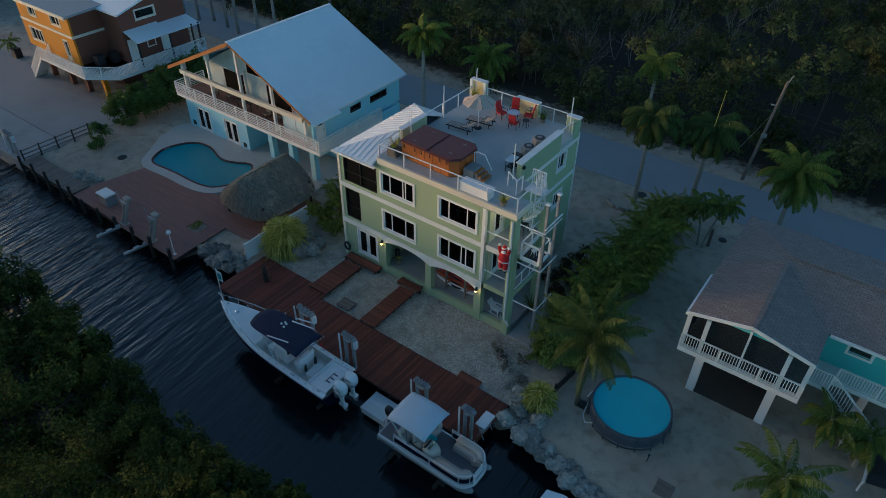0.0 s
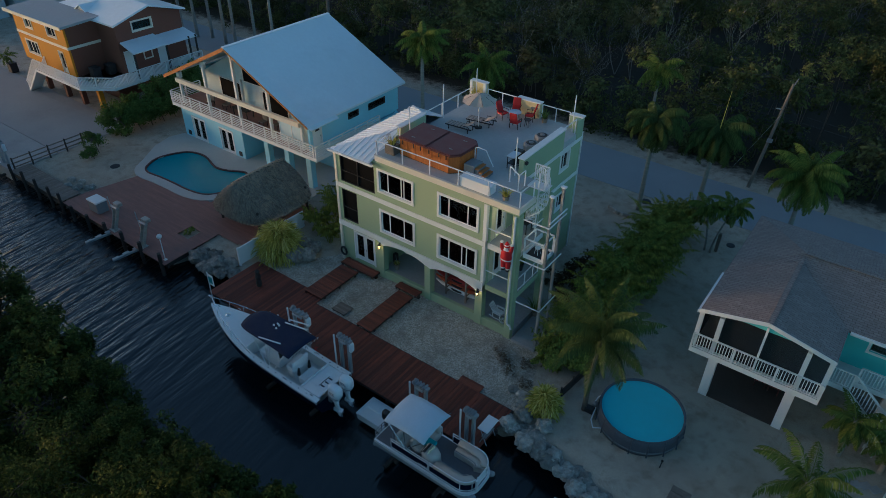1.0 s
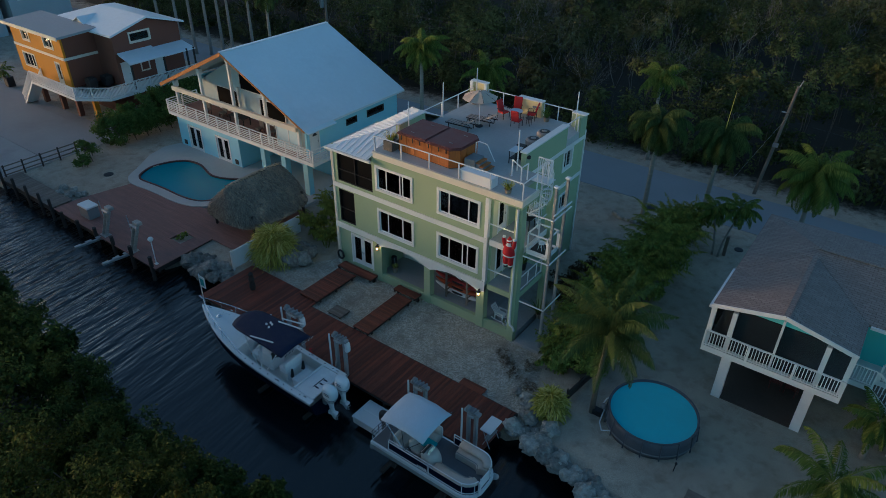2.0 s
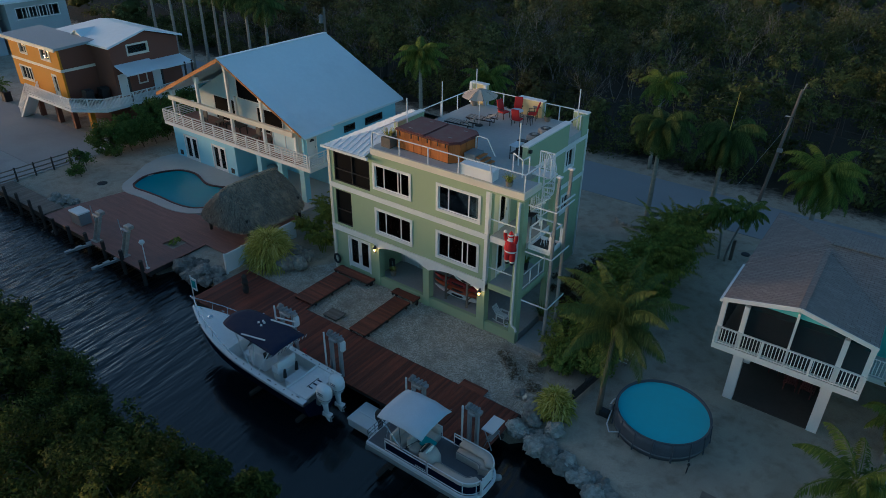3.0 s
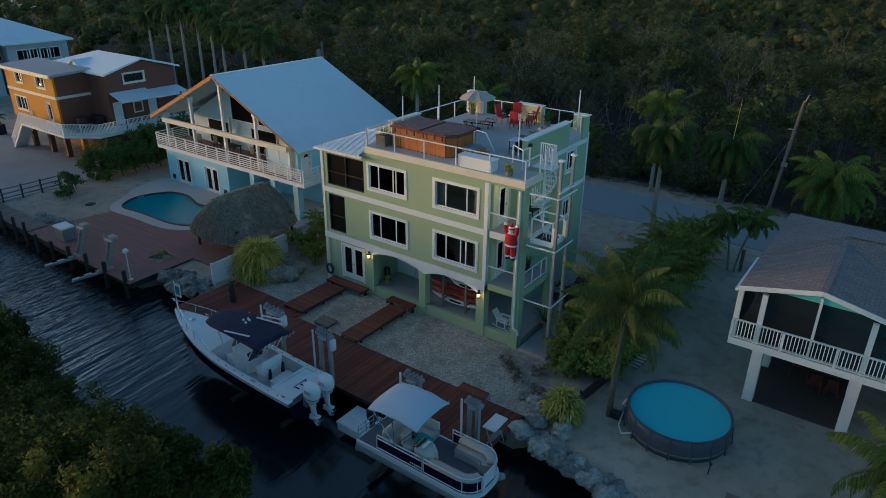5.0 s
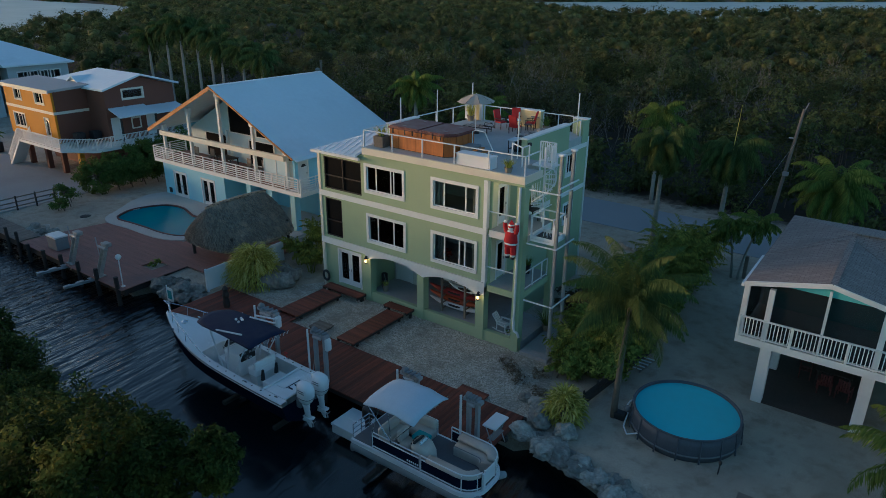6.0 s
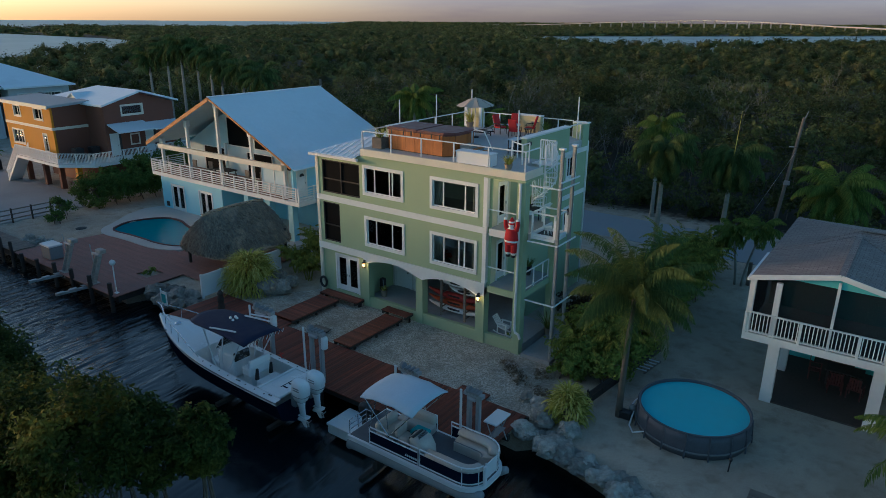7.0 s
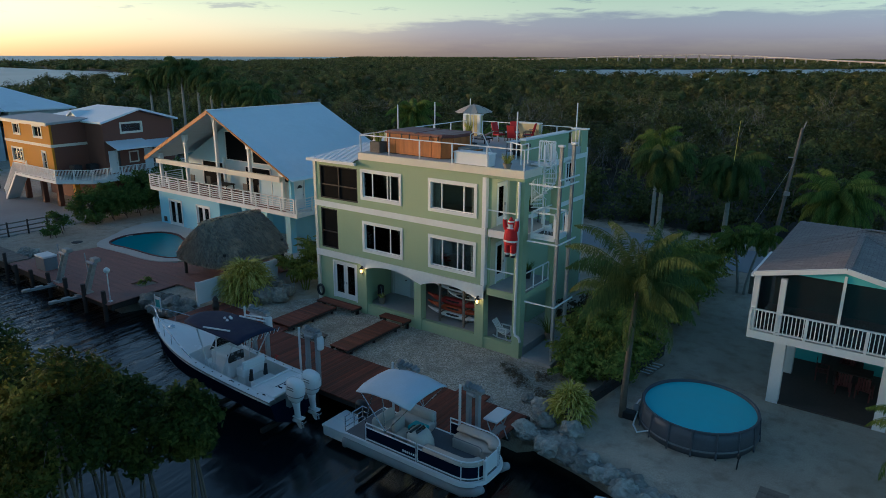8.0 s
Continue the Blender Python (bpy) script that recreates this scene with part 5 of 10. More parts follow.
part("rail", MB().bar((17.2, 4.24, 3.98), (20.4, 4.24, 1.1), 0.09), WHITE, st)
pieces("baluster", (0.04, 0.04, 0.95), [((17.3 + 3.0 * i / 20, 4.24, 3.4 - 2.7 * i / 20), 0.0) for i in range(21)], WHITE, st)

# ---- far white houses up the canal ----
def far_house(x0, x1, y0, y1, eave, ridge, label, hip):
    """A white house under a metal roof whose ridge runs along y; hip: how far its north end leans in."""
    far = thing("house", ((x0 + x1) / 2, (y0 + y1) / 2, 0), label, "house", "far white houses")
    spots = [y0 + 2.0 + i * (y1 - y0 - 4.0) / 3 for i in range(4)]
    front = [x0 + 3.0, x1 - 3.0]
    part("wall", MB().wall("x", x1 - 0.2, x1, y0, y1, 0, eave, [(u - 0.8, u + 0.8, eave - 2.4, eave - 1.0) for u in spots]), FAR_WALL, far)
    part("wall", MB().wall("y", y0, y0 + 0.2, x0, x1 - 0.2, 0, eave, [(u - 0.8, u + 0.8, eave - 2.4, eave - 1.0) for u in front]), FAR_WALL, far)
    part("wall", MB().wall("x", x0, x0 + 0.2, y0 + 0.2, y1, 0, eave), FAR_WALL, far)
    part("wall", MB().wall("y", y1 - 0.2, y1, x0 + 0.2, x1 - 0.2, 0, eave), FAR_WALL, far)
    part("floor_slab", MB().box(x0 + 0.2, x1 - 0.2, y0 + 0.2, y1 - 0.2, 2.6, 2.8), ROOM, far)
    xm, o = (x0 + x1) / 2, 0.7
    a, b, c, d = (x0 - o, y0 - o, eave), (x1 + o, y0 - o, eave), (x1 + o, y1 + o, eave), (x0 - o, y1 + o, eave)
    r0, r1 = (xm, y0 - o, ridge), (xm, y1 + o - hip, ridge)
    for q in ((b, c, r1, r0), (d, a, r0, r1), (c, d, (xm - 0.01, r1[1], ridge), r1)):
        part("roof", MB().slab(*q, 0.2), ROOF_WHITE, far, "pale metal roof slope")
    part("gable_wall", MB().prism([(x0, eave), (x1, eave), (xm, ridge - 0.3)], "y", y0, y0 + 0.2), FAR_WALL, far)
    for u in spots:
        window(far, "x", x1, u - 0.9, u + 0.9, eave - 2.5, eave - 0.9, (0.5,), trim=0.1, out=1)
    for u in front:
        window(far, "y", y0, u - 0.9, u + 0.9, eave - 2.5, eave - 0.9, (0.5,), trim=0.1)
    return far


far_house(-104.0, -86.0, 14.2, 22.2, 6.7, 9.4, "far white stucco house with a pale metal hip roof", 5.5)
far_house(-107.0, -86.6, 2.2, 13.2, 6.7, 9.9, "far pale stucco house beside the canal with a metal roof", 2.0)
# ---- the red-brown dock and its walkways ----
dock = thing("dock", (-7, -6.2, 0.2), "long red-brown plank dock on dark pilings", "dock")
part("frame", MB().box(-17.3, 3.5, -7.9, -7.7, -0.1, 0.15), DARK_WOOD, dock)
part("frame", MB().box(-17.3, 3.5, -4.75, -4.6, -0.1, 0.15), DARK_WOOD, dock)
part("frame", MB().box(-17.3, 3.5, -6.3, -6.15, -0.1, 0.15), DARK_WOOD, dock)
for i in range(8):
    part("piling", MB().tube([(-17.0 + i * 2.9, -7.75, -2.4), (-17.0 + i * 2.9, -7.75, 0.12)], 0.15, 10), DARK_WOOD, dock)
n_boards = int(20.8 / 0.143)
long_b, short_b = [], []
for i in range(n_boards):
    x = -17.33 + 0.143 * (i + 0.5)
    if x < -11.0:
        long_b.append(((x, -5.9, 0.18 + 0.004 * math.sin(i * 7.1)), 0.004 * math.sin(i * 3.7)))
    else:
        short_b.append(((x, -6.32, 0.18 + 0.004 * math.sin(i * 7.1)), 0.004 * math.sin(i * 3.7)))
pieces("plank", (0.134, 4.1, 0.05), long_b, DECK_RED, dock)
pieces("plank", (0.134, 3.3, 0.05), short_b, DECK_RED, dock)
low = part("lower_landing", MB().box(-13.9, -9.9, -8.35, -7.92, -0.15, 0.05), DECK_RED, dock, "lower landing along the dock edge")


def walkway(x0, x1, y0, y1, z, label, at_house=0.0):
    w = thing("walkway", ((x0 + x1) / 2, (y0 + y1) / 2, 0), label, "walkway", "plank walkways")
    part("frame", MB().box(x0 + 0.05, x0 + 0.15, y0, y1, z - 0.2, z - 0.05), DARK_WOOD, w)
    part("frame", MB().box(x1 - 0.15, x1 - 0.05, y0, y1, z - 0.2, z - 0.05), DARK_WOOD, w)
    for yy in (y0 + 0.4, (y0 + y1) / 2, y1 - 0.3):
        for xx in (x0 + 0.1, x1 - 0.1):
            part("leg", MB().box(xx - 0.05, xx + 0.05, yy - 0.05, yy + 0.05, 0.0, z - 0.2), DARK_WOOD, w)
    k = int((y1 - y0) / 0.143)
    pieces("plank", (x1 - x0, 0.134, 0.05), [(((x0 + x1) / 2, y0 + 0.143 * (i + 0.5), z - 0.025 + 0.003 * math.sin(i * 5.3)), 0.004 * math.sin(i * 2.9)) for i in range(k)], DECK_RED_X, w)
    return w


walkway(-12.42, -10.95, -4.25, -0.72, 0.36, "red-brown plank walkway leading to the garden doors")
walkway(-12.6, -9.75, -0.7, 0.12, 0.42, "red-brown plank landing before the garden doors")
walkway(-7.6, -6.42, -4.65, -0.6, 0.36, "red-brown plank walkway leading to the carport")
walkway(-7.95, -6.2, -0.58, 0.1, 0.5, "short raised plank landing at the carport kerb")
sp = thing("step", (-9.4, -3.9, 0), "small worn wooden step beside the dock", "step", "dock steps")
pieces("plank", (1.05, 0.16, 0.06), [((-9.4, -4.3 + 0.17 * i, 0.14), 0.01 * i) for i in range(5)], GREY_WOOD, sp)
part("leg", MB().box(-9.85, -9.75, -4.35, -3.6, 0.0, 0.11), DARK_WOOD, sp)
part("leg", MB().box(-9.05, -8.95, -4.35, -3.6, 0.0, 0.11), DARK_WOOD, sp)
sp = thing("step", (0.6, -4.4, 0), "low red-brown step at the back of the dock", "step", "dock steps")
pieces("plank", (1.45, 0.14, 0.05), [((0.6, -4.62 + 0.15 * i, 0.14), 0.0) for i in range(4)], DECK_RED_X, sp)
part("leg", MB().box(-0.05, 0.05, -4.65, -4.1, 0.0, 0.11), DARK_WOOD, sp)
part("leg", MB().box(1.15, 1.25, -4.65, -4.1, 0.0, 0.11), DARK_WOOD, sp)

# ---- the neighbour's dull red deck ----
deck2 = thing("deck", (-29, -5, 0.2), "dull red plank deck beside the canal and pool", "deck")
OUT2 = [(-35.2, -7.75), (-22.05, -7.95), (-22.2, -3.4), (-18.9, -3.2), (-18.9, 3.4), (-26.2, 3.4), (-26.2, -0.9), (-34.3, -1.7), (-35.2, -5.9)]


def across(y, outline):
    hits = []
    for (ax, ay), (bx, by) in zip(outline, outline[1:] + outline[:1]):
        if (ay > y) != (by > y):
            hits.append(ax + (bx - ax) * (y - ay) / (by - ay))
    return sorted(hits)


bd = []
yy = -7.85
while yy < 3.35:
    h = across(yy, OUT2)
    for a, b in zip(h[::2], h[1::2]):
        hole = -5.05 < yy < -3.9
        for p, q in (((a, min(b, -24.6)), (-23.4, b)) if hole and a < -24.6 else ((a, b),)):
            if q - p > 0.2:
                bd.append(MB().box(p, q, yy - 0.068, yy + 0.068, 0.1, 0.15 + 0.004 * math.sin(yy * 31)))
    yy += 0.143
parts("plank", bd, DECK_DULL, deck2)
part("frame", MB().box(-35.1, -22.1, -7.7, -7.55, -0.3, 0.098), DARK_WOOD, deck2)
part("frame", MB().box(-22.4, -22.25, -7.5, -3.5, -0.3, 0.098), DARK_WOOD, deck2)
for x in (-22.5, -24.8, -27.0, -29.2, -31.6, -33.8):
    part("piling", MB().tube([(x, -7.9, -2.4), (x, -7.9, 0.6 + 0.3 * math.sin(x * 3))], 0.13, 9), DARK_WOOD, deck2)
walk2 = thing("boardwalk", (-39, -7, 0.1), "narrow grey-brown boardwalk along the seawall", "boardwalk")
pieces("plank", (0.14, 1.55, 0.05), [((-43.3 + 0.146 * i, -7.0, 0.16), 0.0) for i in range(55)], GREY_WOOD, walk2)
part("frame", MB().box(-43.4, -35.3, -7.75, -7.6, -0.3, 0.13), DARK_WOOD, walk2)
for x in (-43, -41, -39, -37, -35.4):
    part("piling", MB().tube([(x, -7.85, -2.4), (x, -7.85, 0.9)], 0.11, 8), DARK_WOOD, walk2)
# fence at the lot's edge
fen = thing("fence", (-43.3, -4.5, 0), "dark post and rail fence along the lot", "fence")
for i in range(5):
    y = -7.4 + i * 1.5
    part("post", MB().box(-43.35, -43.25, y - 0.05, y + 0.05, 0.0, 1.2), DARK_WOOD, fen)
for z in (0.35, 0.7, 1.08):
    part("rail", MB().bar((-43.3, -7.5, z), (-43.3, -1.2, z), 0.05, 0.09), GREY_WOOD, fen)

# ---- boat lifts ----
def boat_lift(x, y, top, wide, label, z0=0.18, cover=ALU, motor=True):
    li = thing("boat_lift", (x, y, z0), label, "boat lift", "boat lifts")
    for s in (-1, 1):
        part("post", MB().box(x + s * wide - 0.07, x + s * wide + 0.07, y - 0.09, y + 0.09, z0, top), METAL, li)
    part("beam", MB().box(x - wide - 0.2, x + wide + 0.2, y - 0.12, y + 0.12, top, top + 0.14), METAL, li)
    if motor:
        part("motor_box", MB().obox((x + wide + 0.14, y + 0.05, top - 0.35), (0.24, 0.3, 0.62), bevel=0.09), cover, li, "plastic motor cover", smooth=True)
    for k in range(4):
        part("roller", MB().tube([(x - wide + 2 * wide * k / 3, y - 0.16, top + 0.17), (x - wide + 2 * wide * k / 3, y + 0.16, top + 0.17)], 0.06, 8), GREYP, li)
    part("drum", MB().tube([(x - wide * 0.8, y - 0.18, top - 0.05), (x + wide * 0.8, y - 0.18, top - 0.05)], 0.07, 10), METAL, li)
    part("gear_wheel", MB().tube([(x - wide - 0.1, y, top + 0.2), (x - wide + 0.02, y, top + 0.2)], 0.14, 14), GREYP, li)
    part("guide_pole", MB().tube([(x - wide - 0.22, y - 0.25, z0 - 1.0), (x - wide - 0.22, y - 0.25, top + 0.25)], 0.05, 8), WHITE, li, "white guide pole")
    part("cable", MB().tube([(x, y - 0.2, top - 0.1), (x, y - 0.9, -0.7)], 0.012, 5), METAL, li)
    part("cradle", MB().box(x - 0.09, x + 0.09, y - 3.0, y - 0.2, -0.78, -0.6), DARK_WOOD, li)
    return li


boat_lift(-8.75, -7.85, 2.75, 0.45, "galvanised boat lift with a white motor cover on the dock")
boat_lift(-5.45, -7.75, 2.55, 0.3, "galvanised boat lift with a white motor cover on the dock")
boat_lift(-0.1, -7.9, 2.5, 0.3, "galvanised boat lift behind the pontoon boat", motor=False)
boat_lift(2.85, -7.8, 2.45, 0.2, "galvanised boat lift behind the pontoon boat", motor=False)
boat_lift(-44.9, -7.3, 2.1, 0.4, "galvanised boat lift at the far seawall", 0.12)
for cx in (-28.9, -25.5):
    li = thing("boat_lift", (cx, -7.6, 0.1), "empty grey cradle lift leaning from the deck", "boat lift", "boat lifts")
    foot, head = Vector((cx + 0.3, -7.62, -0.25)), Vector((cx + 0.5, -6.9, 2.0))
    part("arm", MB().bar(foot, head, 0.44, 0.07), DULL_STEEL, li, "broad channel arm")
    for sx in (-0.2, 0.2):
        part("flange", MB().bar(foot + Vector((sx, -0.06, 0.03)), head + Vector((sx, -0.06, 0.03)), 0.06, 0.2), DULL_STEEL, li)
    part("motor_box", MB().obox((cx + 0.5, -6.86, 2.08), (0.62, 0.42, 0.26), bevel=0.06), DULL_STEEL, li)
    part("winch_drum", MB().tube([(cx + 0.1, -7.16, 1.95), (cx + 0.86, -7.16, 1.95)], 0.09, 10), METAL, li)
    part("foot_plate", MB().obox((cx + 0.3, -7.5, 0.17), (0.7, 0.5, 0.06), bevel=0.01), DULL_STEEL, li)
    part("cradle", MB().bar((cx + 0.2, -7.6, -0.05), (cx - 0.1, -9.6, -0.05), 0.16, 0.14), METAL, li, "pale cradle beam over the water")
    for i in range(3):
        part("bunk", MB().box(cx - 0.14, cx + 0.12, -9.6 + i * 0.75, -9.15 + i * 0.75, 0.03, 0.07), METAL, li)
    part("guide_pole", MB().tube([(cx - 0.4, -6.9, 0.15), (cx - 0.65, -6.9, 2.3)], 0.035, 6), METAL, li)
bx = thing("dock_box", (-32.4, -6.8, 0.15), "white dock storage box on a grey base", "dock box")
part("box", MB().obox((-31.9, -6.7, 0.6), (1.25, 0.85, 0.86), bevel=0.04), GREYP, bx)
part("lid", MB().obox((-31.9, -6.7, 1.1), (1.32, 0.92, 0.14), bevel=0.05), WHITE, bx, "white box lid")
lm = thing("dock_lamp", (-22.5, -7.55, 0.15), "white globe lamp on a short white post", "lamp")
part("post", MB().tube([(-22.5, -7.55, 0.15), (-22.55, -7.5, 1.9)], 0.035, 8), WHITE, lm)
part("globe", MB().lathe(-22.55, -7.5, [(0.03, 1.86), (0.13, 1.93), (0.19, 2.05), (0.13, 2.17), (0.02, 2.23)], 14), WHITE, lm, "white glass globe", smooth=True)
part("post_brace", MB().box(-22.62, -22.42, -7.62, -7.42, 0.12, 0.2), WHITE, lm)

# ---- kidney pool ----
POOL = [(-35.1, -0.4), (-35.6, 0.8), (-35.3, 2.1), (-34.6, 3.1), (-33.7, 3.5), (-32.6, 3.5), (-31.5, 3.15), (-30.5, 2.85), (-29.7, 2.9), (-28.9, 3.2), (-27.8, 3.75), (-27.1, 3.4), (-26.7, 2.6), (-26.5, 1.6), (-26.6, 0.8), (-27.3, -0.25), (-28.3, -0.65), (-29.5, -0.78), (-31.0, -0.78), (-32.6, -0.85), (-33.9, -0.98), (-34.6, -0.85)]


def smooth_loop(pts, k=4):
    out, n = [], len(pts)
    for i in range(n):
        p0, p1, p2, p3 = (Vector((*pts[(i + j) % n], 0)) for j in (-1, 0, 1, 2))
        for s in range(k):
            t = s / k
            q = 0.5 * ((2 * p1) + (p2 - p0) * t + (2 * p0 - 5 * p1 + 4 * p2 - p3) * t * t + (3 * p1 - p0 - 3 * p2 + p3) * t ** 3)
            out.append((q.x, q.y))
    return out


def grow(loop, d):
    n, out = len(loop), []
    for i in range(n):
        a, b = Vector(loop[i - 1]), Vector(loop[(i + 1) % n])
        t = (b - a).normalized()
        out.append((loop[i][0] + t.y * -d, loop[i][1] + t.x * d))
    return out


def ring(inner, outer, z0, z1):
    mb, n = MB(), len(inner)
    for lp, z in ((inner, z0), (inner, z1), (outer, z1), (outer, z0)):
        mb.v += [(x, y, z) for x, y in lp]
    for r in range(4):
        for i in range(n):
            a, b = r * n + i, r * n + (i + 1) % n
            c, d = ((r + 1) % 4) * n + (i + 1) % n, ((r + 1) % 4) * n + i
            mb.f.append((a, b, c, d))
    return mb


POOL_LOOP = smooth_loop(POOL)
area = sum(a[0] * b[1] - b[0] * a[1] for a, b in zip(POOL_LOOP, POOL_LOOP[1:] + POOL_LOOP[:1]))
SGN = -1 if area > 0 else 1
pool = thing("swimming_pool", (-31, 1.5, 0), "kidney-shaped blue swimming pool in pale paving", "pool")
part("coping", ring(POOL_LOOP, grow(POOL_LOOP, SGN * 0.14), 0.1, 0.24), COPING, pool, "dark red brick coping")
part("basin", MB().prism(POOL_LOOP, "z", 0.03, 0.06), POOL_BLUE, pool)
POOL_WATER = water_surf("pool_water", (0.015, 0.25, 0.32), 1.2, 0.08, (1, 1, 1), 0.2)
part("water_surface", MB().prism(POOL_LOOP, "z", 0.08, 0.13), POOL_WATER, pool, "still blue pool water")
pav = thing("pool_deck", (-33, 3, 0), "pale poured paving around the pool", "paving", kind="structure")
wide = grow(POOL_LOOP, SGN * 0.95)
part("paving", ring(grow(POOL_LOOP, SGN * 0.15), wide, 0.0, 0.2), PAVING, pav)
part("paving", MB().prism([(-37.9, 2.2), (-36.3, -0.2), (-35.6, 0.9), (-35.4, 2.4), (-34.4, 3.7), (-31.2, 3.5), (-29.6, 3.25), (-28.2, 4.1), (-26.5, 3.7), (-20.5, 3.6), (-20.5, 8.9), (-29.4, 8.9), (-29.4, 5.4), (-38.0, 5.4), (-38.4, 4.0)], "z", 0.0, 0.185), PAVING, pav)

# ---- round frame pool ----
PX, PY, PR = 9.08, -1.2, 2.12
rp = thing("frame_pool", (PX, PY, 0), "round above-ground pool with a grey liner and blue water", "pool")
part("liner", MB().lathe(PX, PY, [(PR + 0.02, 0.0), (PR + 0.07, 0.3), (PR + 0.06, 0.7), (PR, 0.98), (PR - 0.06, 0.98), (PR - 0.08, 0.85)], 64), POOL_WALL, rp, "dark grey pool liner wall", smooth=True)
part("water_surface", MB().lathe(PX, PY, [(PR - 0.05, 0.86), (PR - 0.06, 0.93)], 64), POOL_COVER, rp, "flat blue pool surface")
rim = MB()
for i in range(48):
    a, b = 2 * math.pi * i / 48, 2 * math.pi * (i + 1) / 48
    rim.bar((PX + PR * math.cos(a), PY + PR * math.sin(a), 1.0), (PX + PR * math.cos(b), PY + PR * math.sin(b), 1.0), 0.07, 0.06)
part("rim", rim, POOL_WALL, rp)
for i in range(16):
    a = 2 * math.pi * (i + 0.4) / 16
    c, s = math.cos(a), math.sin(a)
    part("leg", MB().bar((PX + (PR + 0.12) * c, PY + (PR + 0.12) * s, 0.0), (PX + (PR + 0.03) * c, PY + (PR + 0.03) * s, 1.0), 0.06, 0.06), POOL_WALL, rp)
part("strap", MB().lathe(PX, PY, [(PR + 0.1, 0.24), (PR + 0.105, 0.30)], 64), GREYP, rp)
pm = thing("pool_pump", (6.75, -2.1, 0), "small black pool pump with pale hoses", "pump")
part("body", MB().obox((6.65, -2.1, 0.18), (0.5, 0.35, 0.34), bevel=0.05), DARK, pm)
part("tank", MB().lathe(6.8, -1.75, [(0.14, 0.0), (0.16, 0.1), (0.16, 0.4), (0.08, 0.5)], 14), GREYP, pm)
part("hose", MB().tube([(6.9, -1.9, 0.3), (7.0, -2.6, 0.08), (7.3, -3.0, 0.05), (7.7, -2.9, 0.2), (7.8, -2.75, 0.5)], 0.035, 7), ALU, pm, "pale ribbed hose")
part("hose", MB().tube([(6.7, -1.7, 0.35), (6.75, -1.3, 0.5), (6.95, -1.1, 0.6)], 0.035, 7), ALU, pm)

# ---- thatched hut ----
tiki = thing("thatched_hut", (-21.8, 0.6, 0.15), "open hut with a shaggy grey palm-thatch roof", "hut")
TX, TY, TW, TA, TE, ZE, ZR = -21.6, 0.55, 3.0, 2.3, 0.85, 1.5, 3.88


def thatch_at(turn, g):
    """A place on the loaf-shaped roof: turn round the plan, g from ridge 0 to eave 1."""
    c, s = math.cos(turn), math.sin(turn)
    k = (abs(c) ** 3.2 + abs(s) ** 3.2) ** (-1 / 3.2)
    grow_end = 1 - max(0.0, 1 - g) ** 1.8
    x = TX + TW * c * k * g
    y = TY + s * k * (TA + TE * grow_end)
    z = ZR - (ZR - ZE) * (0.82 * g + 0.18 * g ** 2.4) - 0.12 * (abs(s * k) ** 8) * (1 - g)
    return x, y, z


th = MB()
NT, NG = 96, 22
for j in range(NG + 1):
    for i in range(NT):
        x, y, z = thatch_at(2 * math.pi * i / NT, max(0.02, j / NG))
        k = noise.noise(Vector((x * 1.6, y * 1.6, z * 1.6))) * 0.10 + noise.noise(Vector((x * 5, y * 5, z * 1.5))) * 0.06
        th.v.append((x + 0.3 * k, y + 0.3 * k, z + k))
for j in range(NG):
    for i in range(NT):
        a, b = j * NT + i, j * NT + (i + 1) % NT
        th.f.append((a, b, b + NT, a + NT))
th.f.append(tuple(range(NT)))
n0 = len(th.v)
th.v += [(TX + (x - TX) * 0.93, TY + (y - TY) * 0.95, z - 0.22) for x, y, z in th.v[NG * NT:NG * NT + NT]]
for i in range(NT):
    a, b = NG * NT + i, NG * NT + (i + 1) % NT
    th.f.append((a, b, n0 + (i + 1) % NT, n0 + i))
th.f.append(tuple(range(n0, n0 + NT)))
troof2 = part("thatch", th, THATCH, tiki, "weathered grey palm thatch")
rngt = random.Random(5)
fr_v, fr_f = [], []
for i in range(36000):
    turn, g = rngt.random() * 2 * math.pi, min(1.0, rngt.random() ** 0.55 * 1.04)
    p, q = Vector(thatch_at(turn, max(0.03, g - 0.03))), Vector(thatch_at(turn, g + 0.02))
    d = (q - p).normalized()
    d = (d + Vector((rngt.uniform(-.55, .55), rngt.uniform(-.55, .55), rngt.uniform(-.2, .22)))).normalized()
    if g > 0.97:
        d = (d + Vector((0, 0, -0.9))).normalized()
    sd = d.cross(Vector((rngt.uniform(-.5, .5), rngt.uniform(-.5, .5), 1))).normalized() * (0.008 + 0.014 * rngt.random())
    ln = 0.12 + 0.22 * rngt.random()
    p = p + Vector((0, 0, 0.03))
    q = p + d * ln + Vector((0, 0, 0.05 * rngt.random()))
    b0 = len(fr_v)
    fr_v += [tuple(p - sd), tuple(p + sd), tuple(q + sd * 0.4), tuple(q - sd * 0.4)]
    fr_f.append((b0, b0 + 1, b0 + 2, b0 + 3))
LEAF_THATCH = leafy("thatch_fringe", (0.13, 0.118, 0.10), (0.25, 0.228, 0.192), (0.42, 0.38, 0.315), None, 0.05)
fob = new("thatch_fringe", array_mesh("thatch_fringe", np.array(fr_v) - np.array(spot(troof2)), fr_f, LEAF_THATCH))
fob.parent = troof2
tagged(fob, "loose dry thatch strands", kind="stuff")
